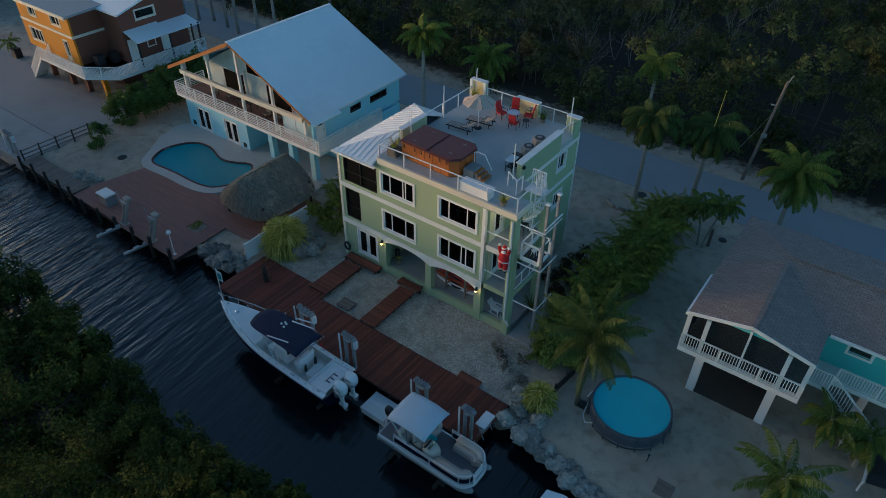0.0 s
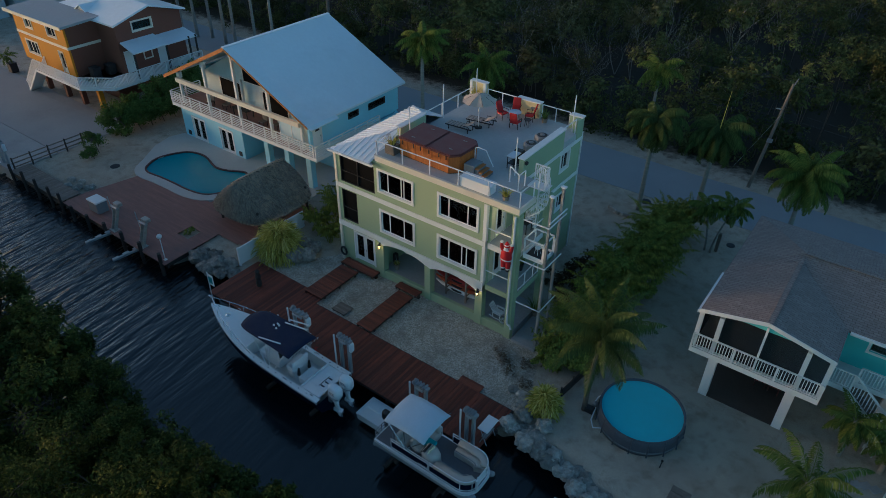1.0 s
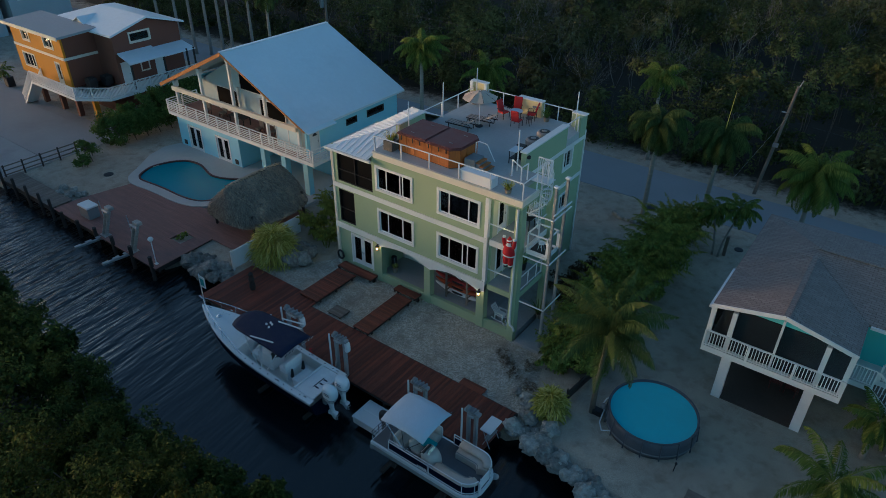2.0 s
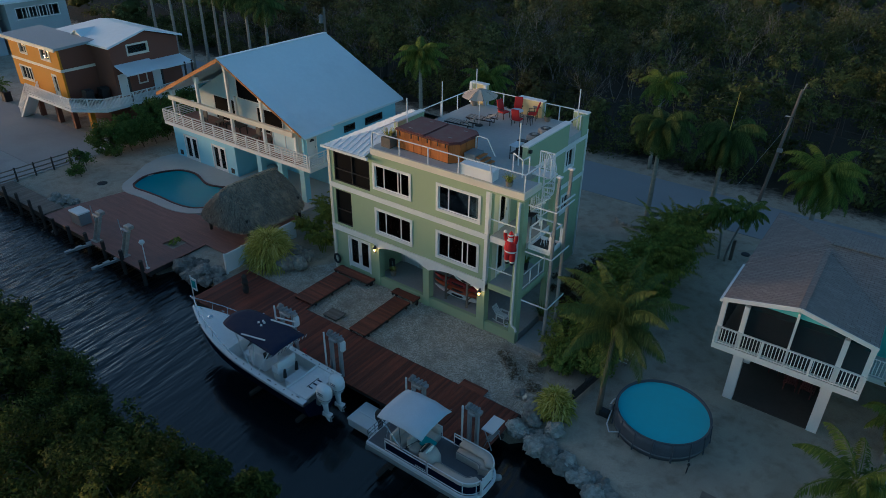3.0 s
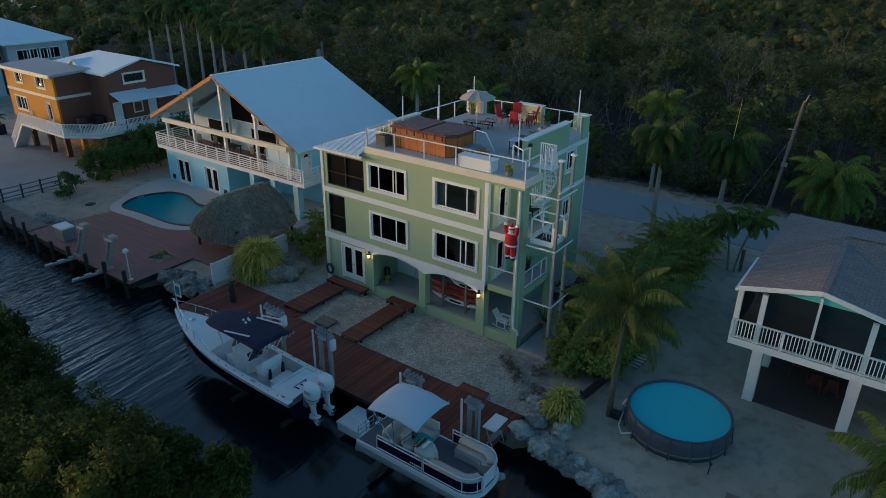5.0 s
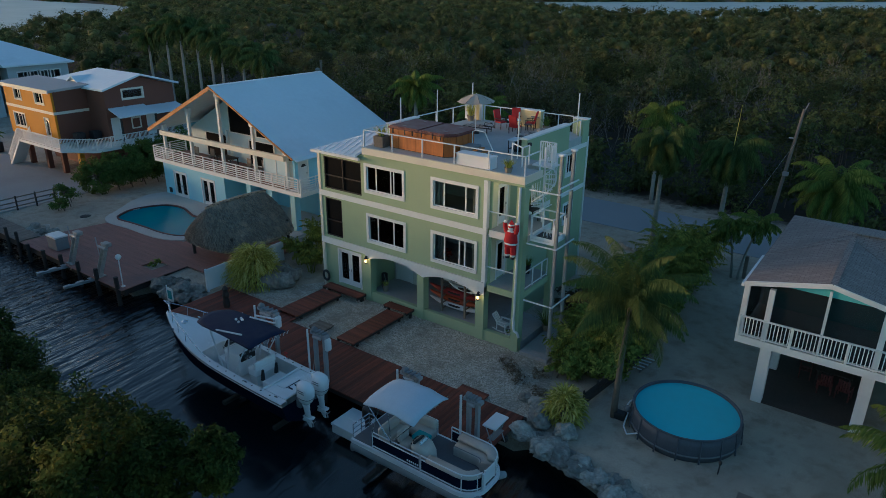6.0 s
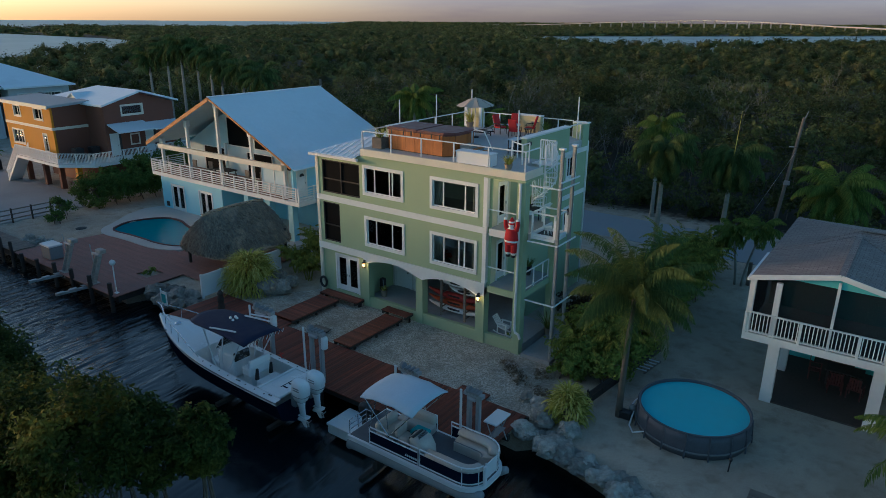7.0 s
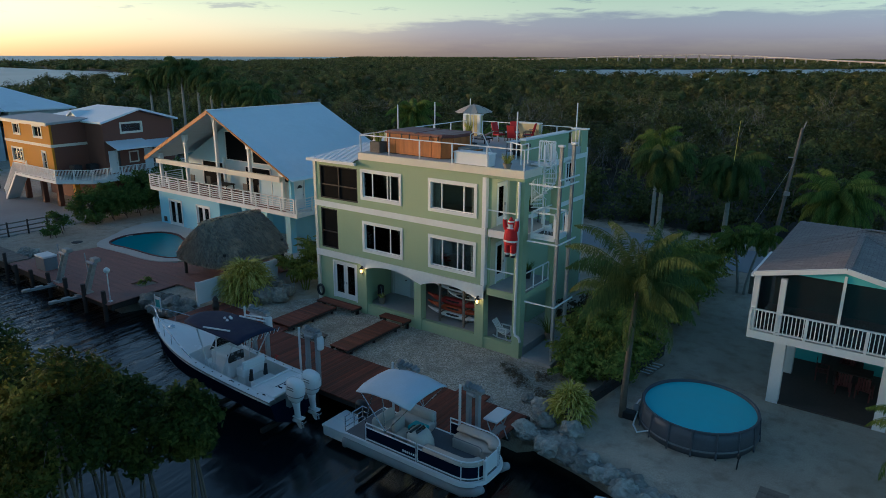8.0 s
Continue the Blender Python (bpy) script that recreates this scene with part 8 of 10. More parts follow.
areca = [(3.3, 0.6, 2.2), (4.4, 1.4, 2.6), (3.2, 2.4, 3.0), (4.6, 3.6, 2.7), (3.6, 4.9, 3.2), (4.1, 6.5, 3.3), (3.4, 7.8, 3.4), (4.6, 8.9, 3.1), (3.8, 10.2, 3.5), (4.6, 11.8, 3.3), (3.6, 12.7, 3.5), (4.4, 14.2, 3.2), (3.7, 15.6, 3.1), (4.6, 16.8, 2.7), (3.4, 17.3, 2.3)]
for k, (x, y, h) in enumerate(areca):
    areca_clump(x, y, h * 1.28, 300 + k)
for k, f in enumerate([i / 7 for i in range(8)]):
    tree("shrub", -42.75 + 0.3 * f, 2.0 + 8.4 * f, 0, 2.9 + 1.3 * f + 0.25 * math.sin(k * 2.1), 1.6 + 0.3 * f, 5200, 0.11, LEAF_DARK_HEDGE, "clipped dark green hedge shrub between two yards", "shrub", "yard hedge", clumps=44, squash=0.9, trunk_r=0.05, low=-0.9, stems=2)
for x, y, r, h in ((-41.2, -1.6, 0.95, 1.9), (-40.4, -2.4, 0.7, 1.2), (-42.2, -0.9, 0.6, 1.4)):
    tree("shrub", x, y, 0, h, r, 900, 0.10, LEAF_DARK_HEDGE, "small green shrub at the fence", "shrub", "fence shrubs", clumps=18, trunk_r=0.04, low=-0.7, stems=2)
for k, (x, y, h) in enumerate(((-15.3, 1.0, 2.0), (-15.7, 2.9, 2.7), (-16.9, 1.5, 1.9), (-15.4, 5.0, 3.0), (-17.3, 3.8, 2.5), (-17.7, 5.8, 2.8), (-16.3, 4.2, 2.6))):
    areca_clump(x, y, h * 1.1, 340 + k)
for k, (x, y, r) in enumerate(((-0.1, 6.6, 0.8), (0.4, 8.2, 0.95), (1.0, 9.6, 0.9), (0.9, 5.4, 0.75), (1.5, 6.9, 0.8), (1.7, 4.4, 0.6))):
    tree("shrub", x, y, 0, 1.0, r, 420, 0.12, LEAF_DRY, "half-dry dark reddish shrub beside the house", "shrub", "dry shrubs", clumps=16, trunk_r=0.03, low=-0.3, stems=3)
for k, (x, y) in enumerate(((1.2, -1.6), (1.9, -2.2), (0.6, -1.3), (2.3, -1.2), (2.9, -2.6))):
    tree("weed", x, y, 0, 0.28, 0.5, 260, 0.05, LEAF_WEED, "low dry weeds in the gravel", "weed", "dry weeds", clumps=14, squash=0.3, trunk_r=0.01, low=0.0)
tree("shrub", -24.0, -4.5, 0.0, 0.6, 0.45, 220, 0.09, LEAF_HEDGE, "small green plant in a gap of the deck", "shrub", clumps=10, trunk_r=0.02)
palm("garden_palm", -66.2, 3.4, 1.9, "small garden palm beside the concrete yard", fronds=14, length=1.6, leaflet=0.45, r0=0.1, r1=0.08, group="garden palms", seed=45, leaf_n=24, width=2.0)

# mangroves on the near bank of the canal
mang = [(1.0, -17.8, 0.85, 6.3), (-0.3, -18.4, 1.05, 6.2), (-1.6, -18.7, 1.2, 6.5), (-3.2, -18.6, 1.3, 6.0), (-5.2, -18.8, 1.5, 5.4), (-6.6, -18.6, 1.2, 5.5), (-8.0, -19.2, 1.5, 5.2), (-10.1, -18.4, 1.5, 5.0), (-11.9, -18.0, 1.4, 5.3), (-14.6, -17.8, 1.5, 5.2), (-17.0, -18.1, 1.7, 5.1), (-19.2, -17.6, 1.6, 4.9), (-22.8, -17.8, 2.1, 4.9), (-26.0, -17.6, 2.2, 4.8), (-29.5, -17.8, 2.2, 4.6), (-33.5, -17.8, 2.3, 4.5),
        (0.3, -20.5, 1.3, 7.9), (-1.7, -20.7, 1.6, 7.5), (-3.7, -21.0, 1.8, 7.1), (-6.0, -21.2, 2.1, 6.9), (-9.4, -21.0, 2.3, 6.4), (-13.0, -20.8, 2.3, 6.1), (-17.0, -21.0, 2.4, 5.9), (-21.5, -20.8, 2.4, 5.8), (-26.5, -20.8, 2.4, 5.6), (-3.6, -23.8, 2.2, 7.2), (-8.0, -24.2, 2.4, 6.8), (-12.6, -24.2, 2.3, 6.5), (-17.0, -24.4, 2.3, 6.2)]
for k, (x, y, r, h) in enumerate(mang):
    tree("mangrove_tree", x, y, -0.45, h + 0.4, r, 4200 if x < -12 else 7000, 0.13 if x < -12 else 0.08, LEAF_MANGROVE, "dark green mangrove crowding the canal bank", "tree", "bank mangroves", clumps=52, squash=1.15, trunk_r=0.045, low=-0.9, stems=4, long=1.8)

# ---- the low woods behind the lane, out to the horizon ----
BAYS = [[(-160, 8), (-175, 48), (-222, 80), (-262, 118), (-335, 175), (-470, 258), (-540, 270), (-740, 285), (-1100, 330), (-1100, -260), (-170, -60)],
        [(-376, 578), (-315, 648), (-231, 758), (-138, 880), (-34, 1018), (150, 1260), (170, 560), (-18, 452), (-57, 412), (-82, 345), (-115, 332), (-152, 350), (-215, 400), (-300, 490)],
        [(-1120, 420), (-1060, 800), (-1300, 1300), (-1650, 1700), (-3000, 3300), (-4890, 4200), (-4890, -400), (-1120, -380)]]


def inside(p, outline):
    x, y = p[:, 0], p[:, 1]
    res = np.zeros(len(p), bool)
    for (ax, ay), (bx, by) in zip(outline, outline[1:] + outline[:1]):
        if ay != by:
            res ^= ((ay > y) != (by > y)) & (x < ax + (bx - ax) * (y - ay) / (by - ay))
    return res


def scatter(d0, d1, spacing, rng):
    """Tree places in a fan of land behind the lane, out from the canal's far bank."""
    n = int(1.55 / 2 * (d1 ** 2 - d0 ** 2) / spacing ** 2)
    d = np.sqrt(rng.uniform(d0 ** 2, d1 ** 2, n))
    a = rng.uniform(radians(-12), radians(77), n)
    p = np.stack([14.4 - d * np.sin(a), -26.2 + d * np.cos(a)], 1)
    ok = (p[:, 1] > 30.5 + 1.2 * np.sin(p[:, 0] * 0.3)) | ((p[:, 0] < -118) & (p[:, 1] > 20))
    for b in BAYS:
        ok &= ~inside(p, b)
    return p[ok]


rngf = np.random.default_rng(21)
wood_v, wood_f, stick, stems_ = [], [], MB(), MB()
count = 0


def ball(level):
    bm = bmesh.new()
    bmesh.ops.create_icosphere(bm, subdivisions=level, radius=1.0)
    bm.verts.ensure_lookup_table()
    v, f = np.array([v.co[:] for v in bm.verts]), np.array([[q.index for q in g.verts] for g in bm.faces])
    bm.free()
    return v, f


BALLS = {k: ball(k) for k in (1, 2, 3)}
core_v, core_f, core_n = [], [], [0]


def add_crowns(p, hs, rs, per, leaf, squash, long, level=1, wild=0.65):
    global count
    bv, bf = BALLS[max(1, level)]
    for i in range(len(p)):
        x, y = p[i]
        r, h = rs[i], hs[i]
        pts, cc, heart = blob_points(per, (x, y, h - r * squash), (r, r, r * squash), 11, 0.21, rngf, -0.35)
        v, f = leaf_quads(pts, leaf * (0.8 + 0.5 * rngf.random()), long, 0.35, rngf, heart, wild)
        wood_v.append(v)
        wood_f.append(f + count)
        count += len(v)
        if level == 0:
            continue
        lump = 0.36 + 0.26 * rngf.random((len(bv), 1))
        core_v.append(np.array((x, y, h - r * squash)) + bv * lump * np.array((r, r, r * squash)))
        core_f.append(bf + core_n[0])
        core_n[0] += len(bv)


near = scatter(50, 112, 2.9, rngf)
hn = rngf.uniform(3.6, 8.8, len(near)) - 1.2 * (near[:, 1] < 34)
edge_x = np.arange(-95.0, 45.0, 0.8)
under = np.stack([edge_x, 29.5 + 6.0 * rngf.random(len(edge_x))], 1)
add_crowns(under, rngf.uniform(1.4, 3.8, len(under)), rngf.uniform(1.0, 1.8, len(under)), 300, 0.17, 0.9, 1.7, 0)
add_crowns(near, hn, rngf.uniform(1.4, 3.0, len(near)), 350, 0.2, 0.85, 1.7, 0, 0.5)
mid = scatter(112, 290, 4.6, rngf)
add_crowns(mid, rngf.uniform(3.8, 8.4, len(mid)), rngf.uniform(1.7, 3.3, len(mid)), 170, 0.265, 0.85, 1.7, 1, 0.28)
farw = scatter(290, 720, 11.0, rngf)
add_crowns(farw, rngf.uniform(4.0, 8.4, len(farw)), rngf.uniform(4.5, 8.0, len(farw)), 90, 0.6, 0.5, 1.5, 1, 0.25)
farm = scatter(720, 1700, 25.0, rngf)
add_crowns(farm, rngf.uniform(4.0, 7.5, len(farm)), rngf.uniform(12, 18, len(farm)), 60, 1.5, 0.28, 1.5, 1, 0.22)
# the mangrove fringe along the lagoon's near shore, taller towards its east end
FRINGE = [(-300, 486), (-215, 396), (-152, 346), (-115, 328), (-80, 340), (-52, 408), (-14, 446), (170, 552)]
for a, b in zip(FRINGE, FRINGE[1:]):
    m_ = int(math.dist(a, b) / 4.0)
    tt = np.arange(m_)[:, None] / m_
    rim = np.array(a) * (1 - tt) + np.array(b) * tt + rngf.uniform(-2.0, 2.0, (m_, 2))
    tall = np.interp(rim[:, 0], (-120, -60), (6.0, 7.9)) + rngf.uniform(-0.9, 1.0, m_)
    add_crowns(rim, tall, rngf.uniform(2.6, 4.6, m_), 80, 0.55, 0.8, 1.5, 1, 0.4)
farther = scatter(1700, 4300, 75.0, rngf)
farther = farther[np.arctan2(14.4 - farther[:, 0], farther[:, 1] + 26.2) < radians(47)]
add_crowns(farther, rngf.uniform(4.0, 7.0, len(farther)), rngf.uniform(30, 55, len(farther)), 50, 5.0, 0.08, 1.6)
# the wooded near bank, below and behind the camera
bank_x, bank_y = np.meshgrid(np.arange(-95.0, 70.0, 5.0), np.arange(-58.0, -22.0, 5.0))
bank_p = np.stack([bank_x.ravel(), bank_y.ravel()], 1) + rngf.uniform(-1.8, 1.8, (bank_x.size, 2))
bank_p = np.concatenate([bank_p, np.stack([np.arange(-95.0, -36.0, 3.2), rngf.uniform(-20.5, -18.8, 19)], 1)])
bank_p = bank_p[~((bank_p[:, 1] > -28.5) & (bank_p[:, 0] > -22) & (bank_p[:, 0] < 10))]
bank_h = rngf.uniform(4.0, 6.8, len(bank_p))
# unseen taller stand, added to keep the low sun off the green house
bank_h[(bank_p[:, 0] > -58) & (bank_p[:, 0] < -38) & (bank_p[:, 1] > -34)] += 3.4
add_crowns(bank_p, bank_h, rngf.uniform(2.4, 3.4, len(bank_p)), 300, 0.25, 0.95, 1.6, 1, 0.5)
core = array_mesh("thicket", np.concatenate(core_v), np.concatenate(core_f), LEAF_WOOD, True)
woods = new("woodland", array_mesh("woodland", np.concatenate(wood_v), np.concatenate(wood_f), LEAF_WOOD))
tagged(woods, "dense low dusky woodland stretching to the horizon", "woodland", kind="stuff")
cob = new("thicket", core)
cob.parent = woods
tagged(cob, "dense inner foliage of the tree crowns", kind="stuff")
rs_ = random.Random(77)


def twig(p, d, length, r, depth):
    """A crooked branch and the finer ones that leave it."""
    q = p + d * length * 0.5 + Vector((rs_.uniform(-1, 1), rs_.uniform(-1, 1), rs_.uniform(-0.5, 0.8))) * length * 0.12
    e = q + (d + Vector((rs_.uniform(-0.5, 0.5), rs_.uniform(-0.5, 0.5), rs_.uniform(-0.1, 0.35)))).normalized() * length * 0.5
    stick.tube([p, q, e], r, 3, r * 0.45)
    if depth:
        for k in range(3 if depth > 1 else 2):
            o = (q if k == 0 else e)
            twig(o, (d + Vector((rs_.uniform(-0.9, 0.9), rs_.uniform(-0.9, 0.9), rs_.uniform(-0.2, 0.7)))).normalized(), length * rs_.uniform(0.55, 0.8), r * 0.55, depth - 1)


for i in range(len(near)):
    x, y = near[i]
    h = hn[i]
    if rs_.random() < 0.15:
        for k in range(2):
            lean = Vector((rs_.uniform(-0.45, 0.45), rs_.uniform(-0.45, 0.45), 1)).normalized()
            twig(Vector((x, y, -0.1)), lean, h * 0.46, 0.065, 4)
    else:
        stems_.tube([(x, y, -0.1), (x + rs_.uniform(-.3, .3), y, h * 0.45), (x, y, h * 0.7)], 0.05, 4, 0.025)
sob = new("bare_branch", mesh_of("bare_branch", stick, PALE_BARK))
sob.parent = woods
tagged(sob, "pale bare trunks and twigs among the leaves", kind="stuff")
tob = new("trunk", mesh_of("trunk", stems_, BARK))
tob.parent = woods
tagged(tob, "dark thin trunks under the crowns", kind="stuff")
# ---- on the roof terrace ----
TZ = 9.045
spa = thing("swim_spa", (-6.5, 2.2, TZ), "large cedar-clad swim spa under a maroon folding cover", "spa")
out = [(-8.6, 1.12), (-4.95, 0.96), (-4.5, 1.4), (-4.45, 2.95), (-4.9, 3.4), (-8.65, 3.45)]
part("cabinet", MB().prism(out, "z", TZ, TZ + 1.05), DARK_WOOD, spa, "dark inner frame of the cedar cabinet")
for (ax, ay), (bx, by) in zip(out, out[1:] + out[:1]):
    n = max(1, round(math.hypot(bx - ax, by - ay) / 0.62))
    for i in range(n):
        p, q = (ax + (bx - ax) * (i + 0.02) / n, ay + (by - ay) * (i + 0.02) / n), (ax + (bx - ax) * (i + 0.98) / n, ay + (by - ay) * (i + 0.98) / n)
        part("panel", MB().bar((*p, TZ + 0.535), (*q, TZ + 0.535), 0.05, 0.99), SPA_WOOD, spa, "orange cedar panel")


def swell(pts, d):
    cx, cy = sum(p[0] for p in pts) / len(pts), sum(p[1] for p in pts) / len(pts)
    return [(x + d * (1 if x > cx else -1), y + d * (1 if y > cy else -1)) for x, y in pts]


cov = swell(out, 0.07)
for a, b in ((-9.0, -6.62), (-6.6, -4.0)):
    def clip(pts):
        res = []
        for (ax, ay), (bx, by) in zip(pts, pts[1:] + pts[:1]):
            ia, ib = a <= ax <= b, a <= bx <= b
            if ia:
                res.append((ax, ay))
            if ia != ib:
                e = a if min(ax, bx) < a else b
                res.append((e, ay + (by - ay) * (e - ax) / (bx - ax)))
        return res
    lid = clip(cov)
    cx, cy = sum(p[0] for p in lid) / len(lid), sum(p[1] for p in lid) / len(lid)
    mb = MB().prism(lid, "z", TZ + 1.055, TZ + 1.15)
    part("cover", mb, SPA_COVER, spa, "maroon vinyl cover")
    part("cover_top", MB().prism([(cx + (x - cx) * 0.93, cy + (y - cy) * 0.93) for x, y in lid], "z", TZ + 1.15, TZ + 1.19), SPA_COVER, spa)
for x in (-8.2, -7.4, -6.9, -6.3, -5.6, -5.1):
    part("strap", MB().box(x - 0.03, x + 0.03, 0.86, 0.9, TZ + 0.87, TZ + 1.12), DARK, spa)
for x, y in ((-7.9, 1.5), (-7.6, 3.0), (-5.3, 1.6), (-5.2, 2.9)):
    part("handle", MB().box(x - 0.12, x + 0.12, y - 0.02, y + 0.02, TZ + 1.19, TZ + 1.21), GREYP, spa)
ss = thing("spa_steps", (-3.7, 2.1, TZ), "grey spa steps with wooden treads", "steps")
part("platform", MB().obox((-4.0, 2.0, TZ + 0.3), (0.7, 0.9, 0.6), bevel=0.03), GREYP, ss)
for i in range(3):
    part("tread", MB().box(-3.64 + 0.24 * i, -3.42 + 0.24 * i, 1.6, 2.45, TZ + 0.44 - 0.15 * i, TZ + 0.48 - 0.15 * i), CEDAR, ss)
    part("riser", MB().box(-3.64 + 0.24 * i, -3.42 + 0.24 * i, 1.64, 2.41, TZ, TZ + 0.438 - 0.15 * i), GREYP, ss)
part("handrail", MB().tube([(-4.3, 2.6, TZ), (-4.3, 2.6, TZ + 1.15), (-4.1, 2.62, TZ + 1.25), (-3.6, 2.65, TZ + 1.2), (-3.1, 2.7, TZ + 0.3)], 0.03, 7), ALU, ss, "white curved handrail")
sb = thing("storage_bench", (-2.7, 0.55, TZ), "long white deck storage box with a lid", "storage box")
part("box", MB().obox((-2.72, 0.58, TZ + 0.27), (1.95, 0.62, 0.54), bevel=0.02), ALU, sb)
part("lid", MB().obox((-2.72, 0.58, TZ + 0.57), (2.02, 0.68, 0.07), bevel=0.025), ALU, sb)


def potted(x, y, z, r, h, label, mat=PLANT_POT, leaf=LEAF_STRAP, tall=0.8, count=60, seed=1):
    p = thing("potted_plant", (x, y, z), label, "potted plant", "potted plants")
    part("pot", MB().lathe(x, y, [(r * 0.7, z), (r, z + h * 0.9), (r * 1.08, z + h), (r * 0.9, z + h), (r * 0.85, z + h * 0.9)], 14), mat, p)
    rng = random.Random(seed)
    vs, fs = [], []
    for i in range(count):
        az, ang = rng.random() * 6.283, rng.uniform(0.9, 1.5)
        q = Vector((x + r * 0.5 * math.cos(az), y + r * 0.5 * math.sin(az), z + h * 0.9))
        d, s = Vector((math.cos(az), math.sin(az), 0)), Vector((-math.sin(az), math.cos(az), 0)) * 0.022
        b = len(vs)
        for k in range(4):
            w = s * (1 - k / 3.2)
            vs += [tuple(q - w), tuple(q + w)]
            q = q + (d * math.cos(ang) + Vector((0, 0, math.sin(ang)))) * (tall * rng.uniform(0.7, 1.1) / 3)
            ang -= rng.uniform(0.1, 0.5)
        fs += [(b + 2 * k, b + 2 * k + 1, b + 2 * k + 3, b + 2 * k + 2) for k in range(3)]
    o = new("foliage", array_mesh("foliage", np.array(vs) - np.array((x, y, z)), fs, leaf))
    o.parent = p
    return p


potted(-0.88, 0.5, TZ, 0.2, 0.25, "yellow grass in a low pot at the terrace edge", tall=0.55, count=90, seed=2)
pln = potted(-9.05, 0.95, TZ, 0.2, 0.6, "tall dark square planter with an orange-tinged plant", DARK_WOOD, LEAF_STRAP, 0.75, 60, 3)
part("planter_box", MB().box(-9.4, -8.75, 0.68, 1.28, TZ + 0.02, TZ + 0.58), GREY_WOOD, pln)
potted(-4.05, 10.3, TZ, 0.22, 0.3, "green plant in a pale pot by the railing", PLANT_POT, LEAF_PALM, 0.7, 60, 4)
potted(-9.4, 10.1, TZ, 0.24, 0.35, "yellow-green plant in the terrace niche", PLANT_POT, LEAF_STRAP, 0.9, 90, 5)
for k, (x, y, top) in enumerate(((-9.05, 2.6, 11.45), (-9.64, 6.8, 11.35), (-9.45, 10.35, 11.4), (-1.87, 3.05, 11.4), (-2.0, 10.2, 11.45))):
    solid("awning_pole", MB().tube([(x, y, TZ if k != 4 else 9.04), (x, y, top)], 0.035, 8), ALU, "slim white pole standing on the terrace", "pole", "terrace poles", at=(x, y, TZ))


def lounger(x, y, turn):
    t = thing("sun_lounger", (0, 0, 0), "dark framed sun lounger with a striped pad", "lounger", "sun loungers")
    for s in (-1, 1):
        part("rail", MB().bar((-0.95, s * 0.32, 0.28), (0.95, s * 0.32, 0.28), 0.05, 0.06), DARK, t)
        for u in (-0.7, 0.7):
            part("leg", MB().bar((u, s * 0.32, 0.0), (u, s * 0.32, 0.26), 0.05), DARK, t)
        part("arm", MB().tube([(0.2, s * 0.36, 0.28), (0.25, s * 0.38, 0.48), (0.75, s * 0.38, 0.46), (0.85, s * 0.34, 0.28)], 0.022, 6), DARK, t)
    for i in range(11):
        part("slat", MB().box(-0.93 + 0.11 * i, -0.86 + 0.11 * i, -0.3, 0.3, 0.32, 0.345), STRIPES if i % 2 else UMBRELLA, t)
    part("backrest", MB().slab((0.28, -0.3, 0.34), (0.28, 0.3, 0.34), (0.98, 0.3, 0.72), (0.98, -0.3, 0.72), 0.05), STRIPES, t)
    t.matrix_basis = pose(x, y, TZ, 0, 0, turn)
    return t


lg = lounger(-7.75, 6.1, 4)
copy_thing(lg, pose(-7.15, 7.55, TZ, 0, 0, 8))
um = thing("parasol", (-7.0, 7.0, TZ), "faded tan parasol with scalloped panels", "parasol")
part("pole", MB().tube([(-7.0, 7.0, TZ), (-7.0, 7.0, 11.36)], 0.025, 8), ALU, um)
part("base", MB().lathe(-7.0, 7.0, [(0.25, TZ), (0.24, TZ + 0.06), (0.05, TZ + 0.1)], 16), DARK, um)
for i in range(8):
    a, b = 2 * math.pi * i / 8, 2 * math.pi * (i + 1) / 8
    r = 1.12
    mb = MB()
    rows3 = []
    for s in range(5):
        f = s / 4
        z = 11.33 - 0.42 * f ** 1.5
        pa, pb = (-7.0 + r * f * math.cos(a), 7.0 + r * f * math.sin(a), z), (-7.0 + r * f * math.cos(b), 7.0 + r * f * math.sin(b), z)
        rows3.append((pa, tuple((p + q) / 2 - (0.05 * f if k == 2 else 0) for k, (p, q) in enumerate(zip(pa, pb))), pb))
    for s in range(4):
        for k in range(2):
            mb.poly([rows3[s][k], rows3[s][k + 1], rows3[s + 1][k + 1], rows3[s + 1][k]])
    part("panel", mb, UMBRELLA, um)
    part("rib", MB().tube([rows3[0][0], rows3[2][0], rows3[4][0]], 0.012, 4), DARK, um)


def patio_chair():
    t = thing("patio_chair", (0, 0, 0), "red cushioned patio chair with a dark frame", "chair", "patio chairs")
    part("seat", MB().obox((0, 0, 0.4), (0.52, 0.54, 0.1), bevel=0.035), RED, t)
    part("backrest", MB().obox((-0.32, 0, 0.76), (0.1, 0.52, 0.72), Matrix.Rotation(radians(-16), 3, "Y"), bevel=0.04), RED, t)
    for x in (-0.24, 0.24):
        for y in (-0.28, 0.28):
            part("leg", MB().bar((x, y, 0.0), (x, y, 0.36), 0.035), DARK, t)
    for y in (-0.3, 0.3):
        part("armrest", MB().tube([(0.26, y, 0.36), (0.26, y, 0.6), (-0.3, y, 0.62)], 0.022, 6), DARK, t)
    return t


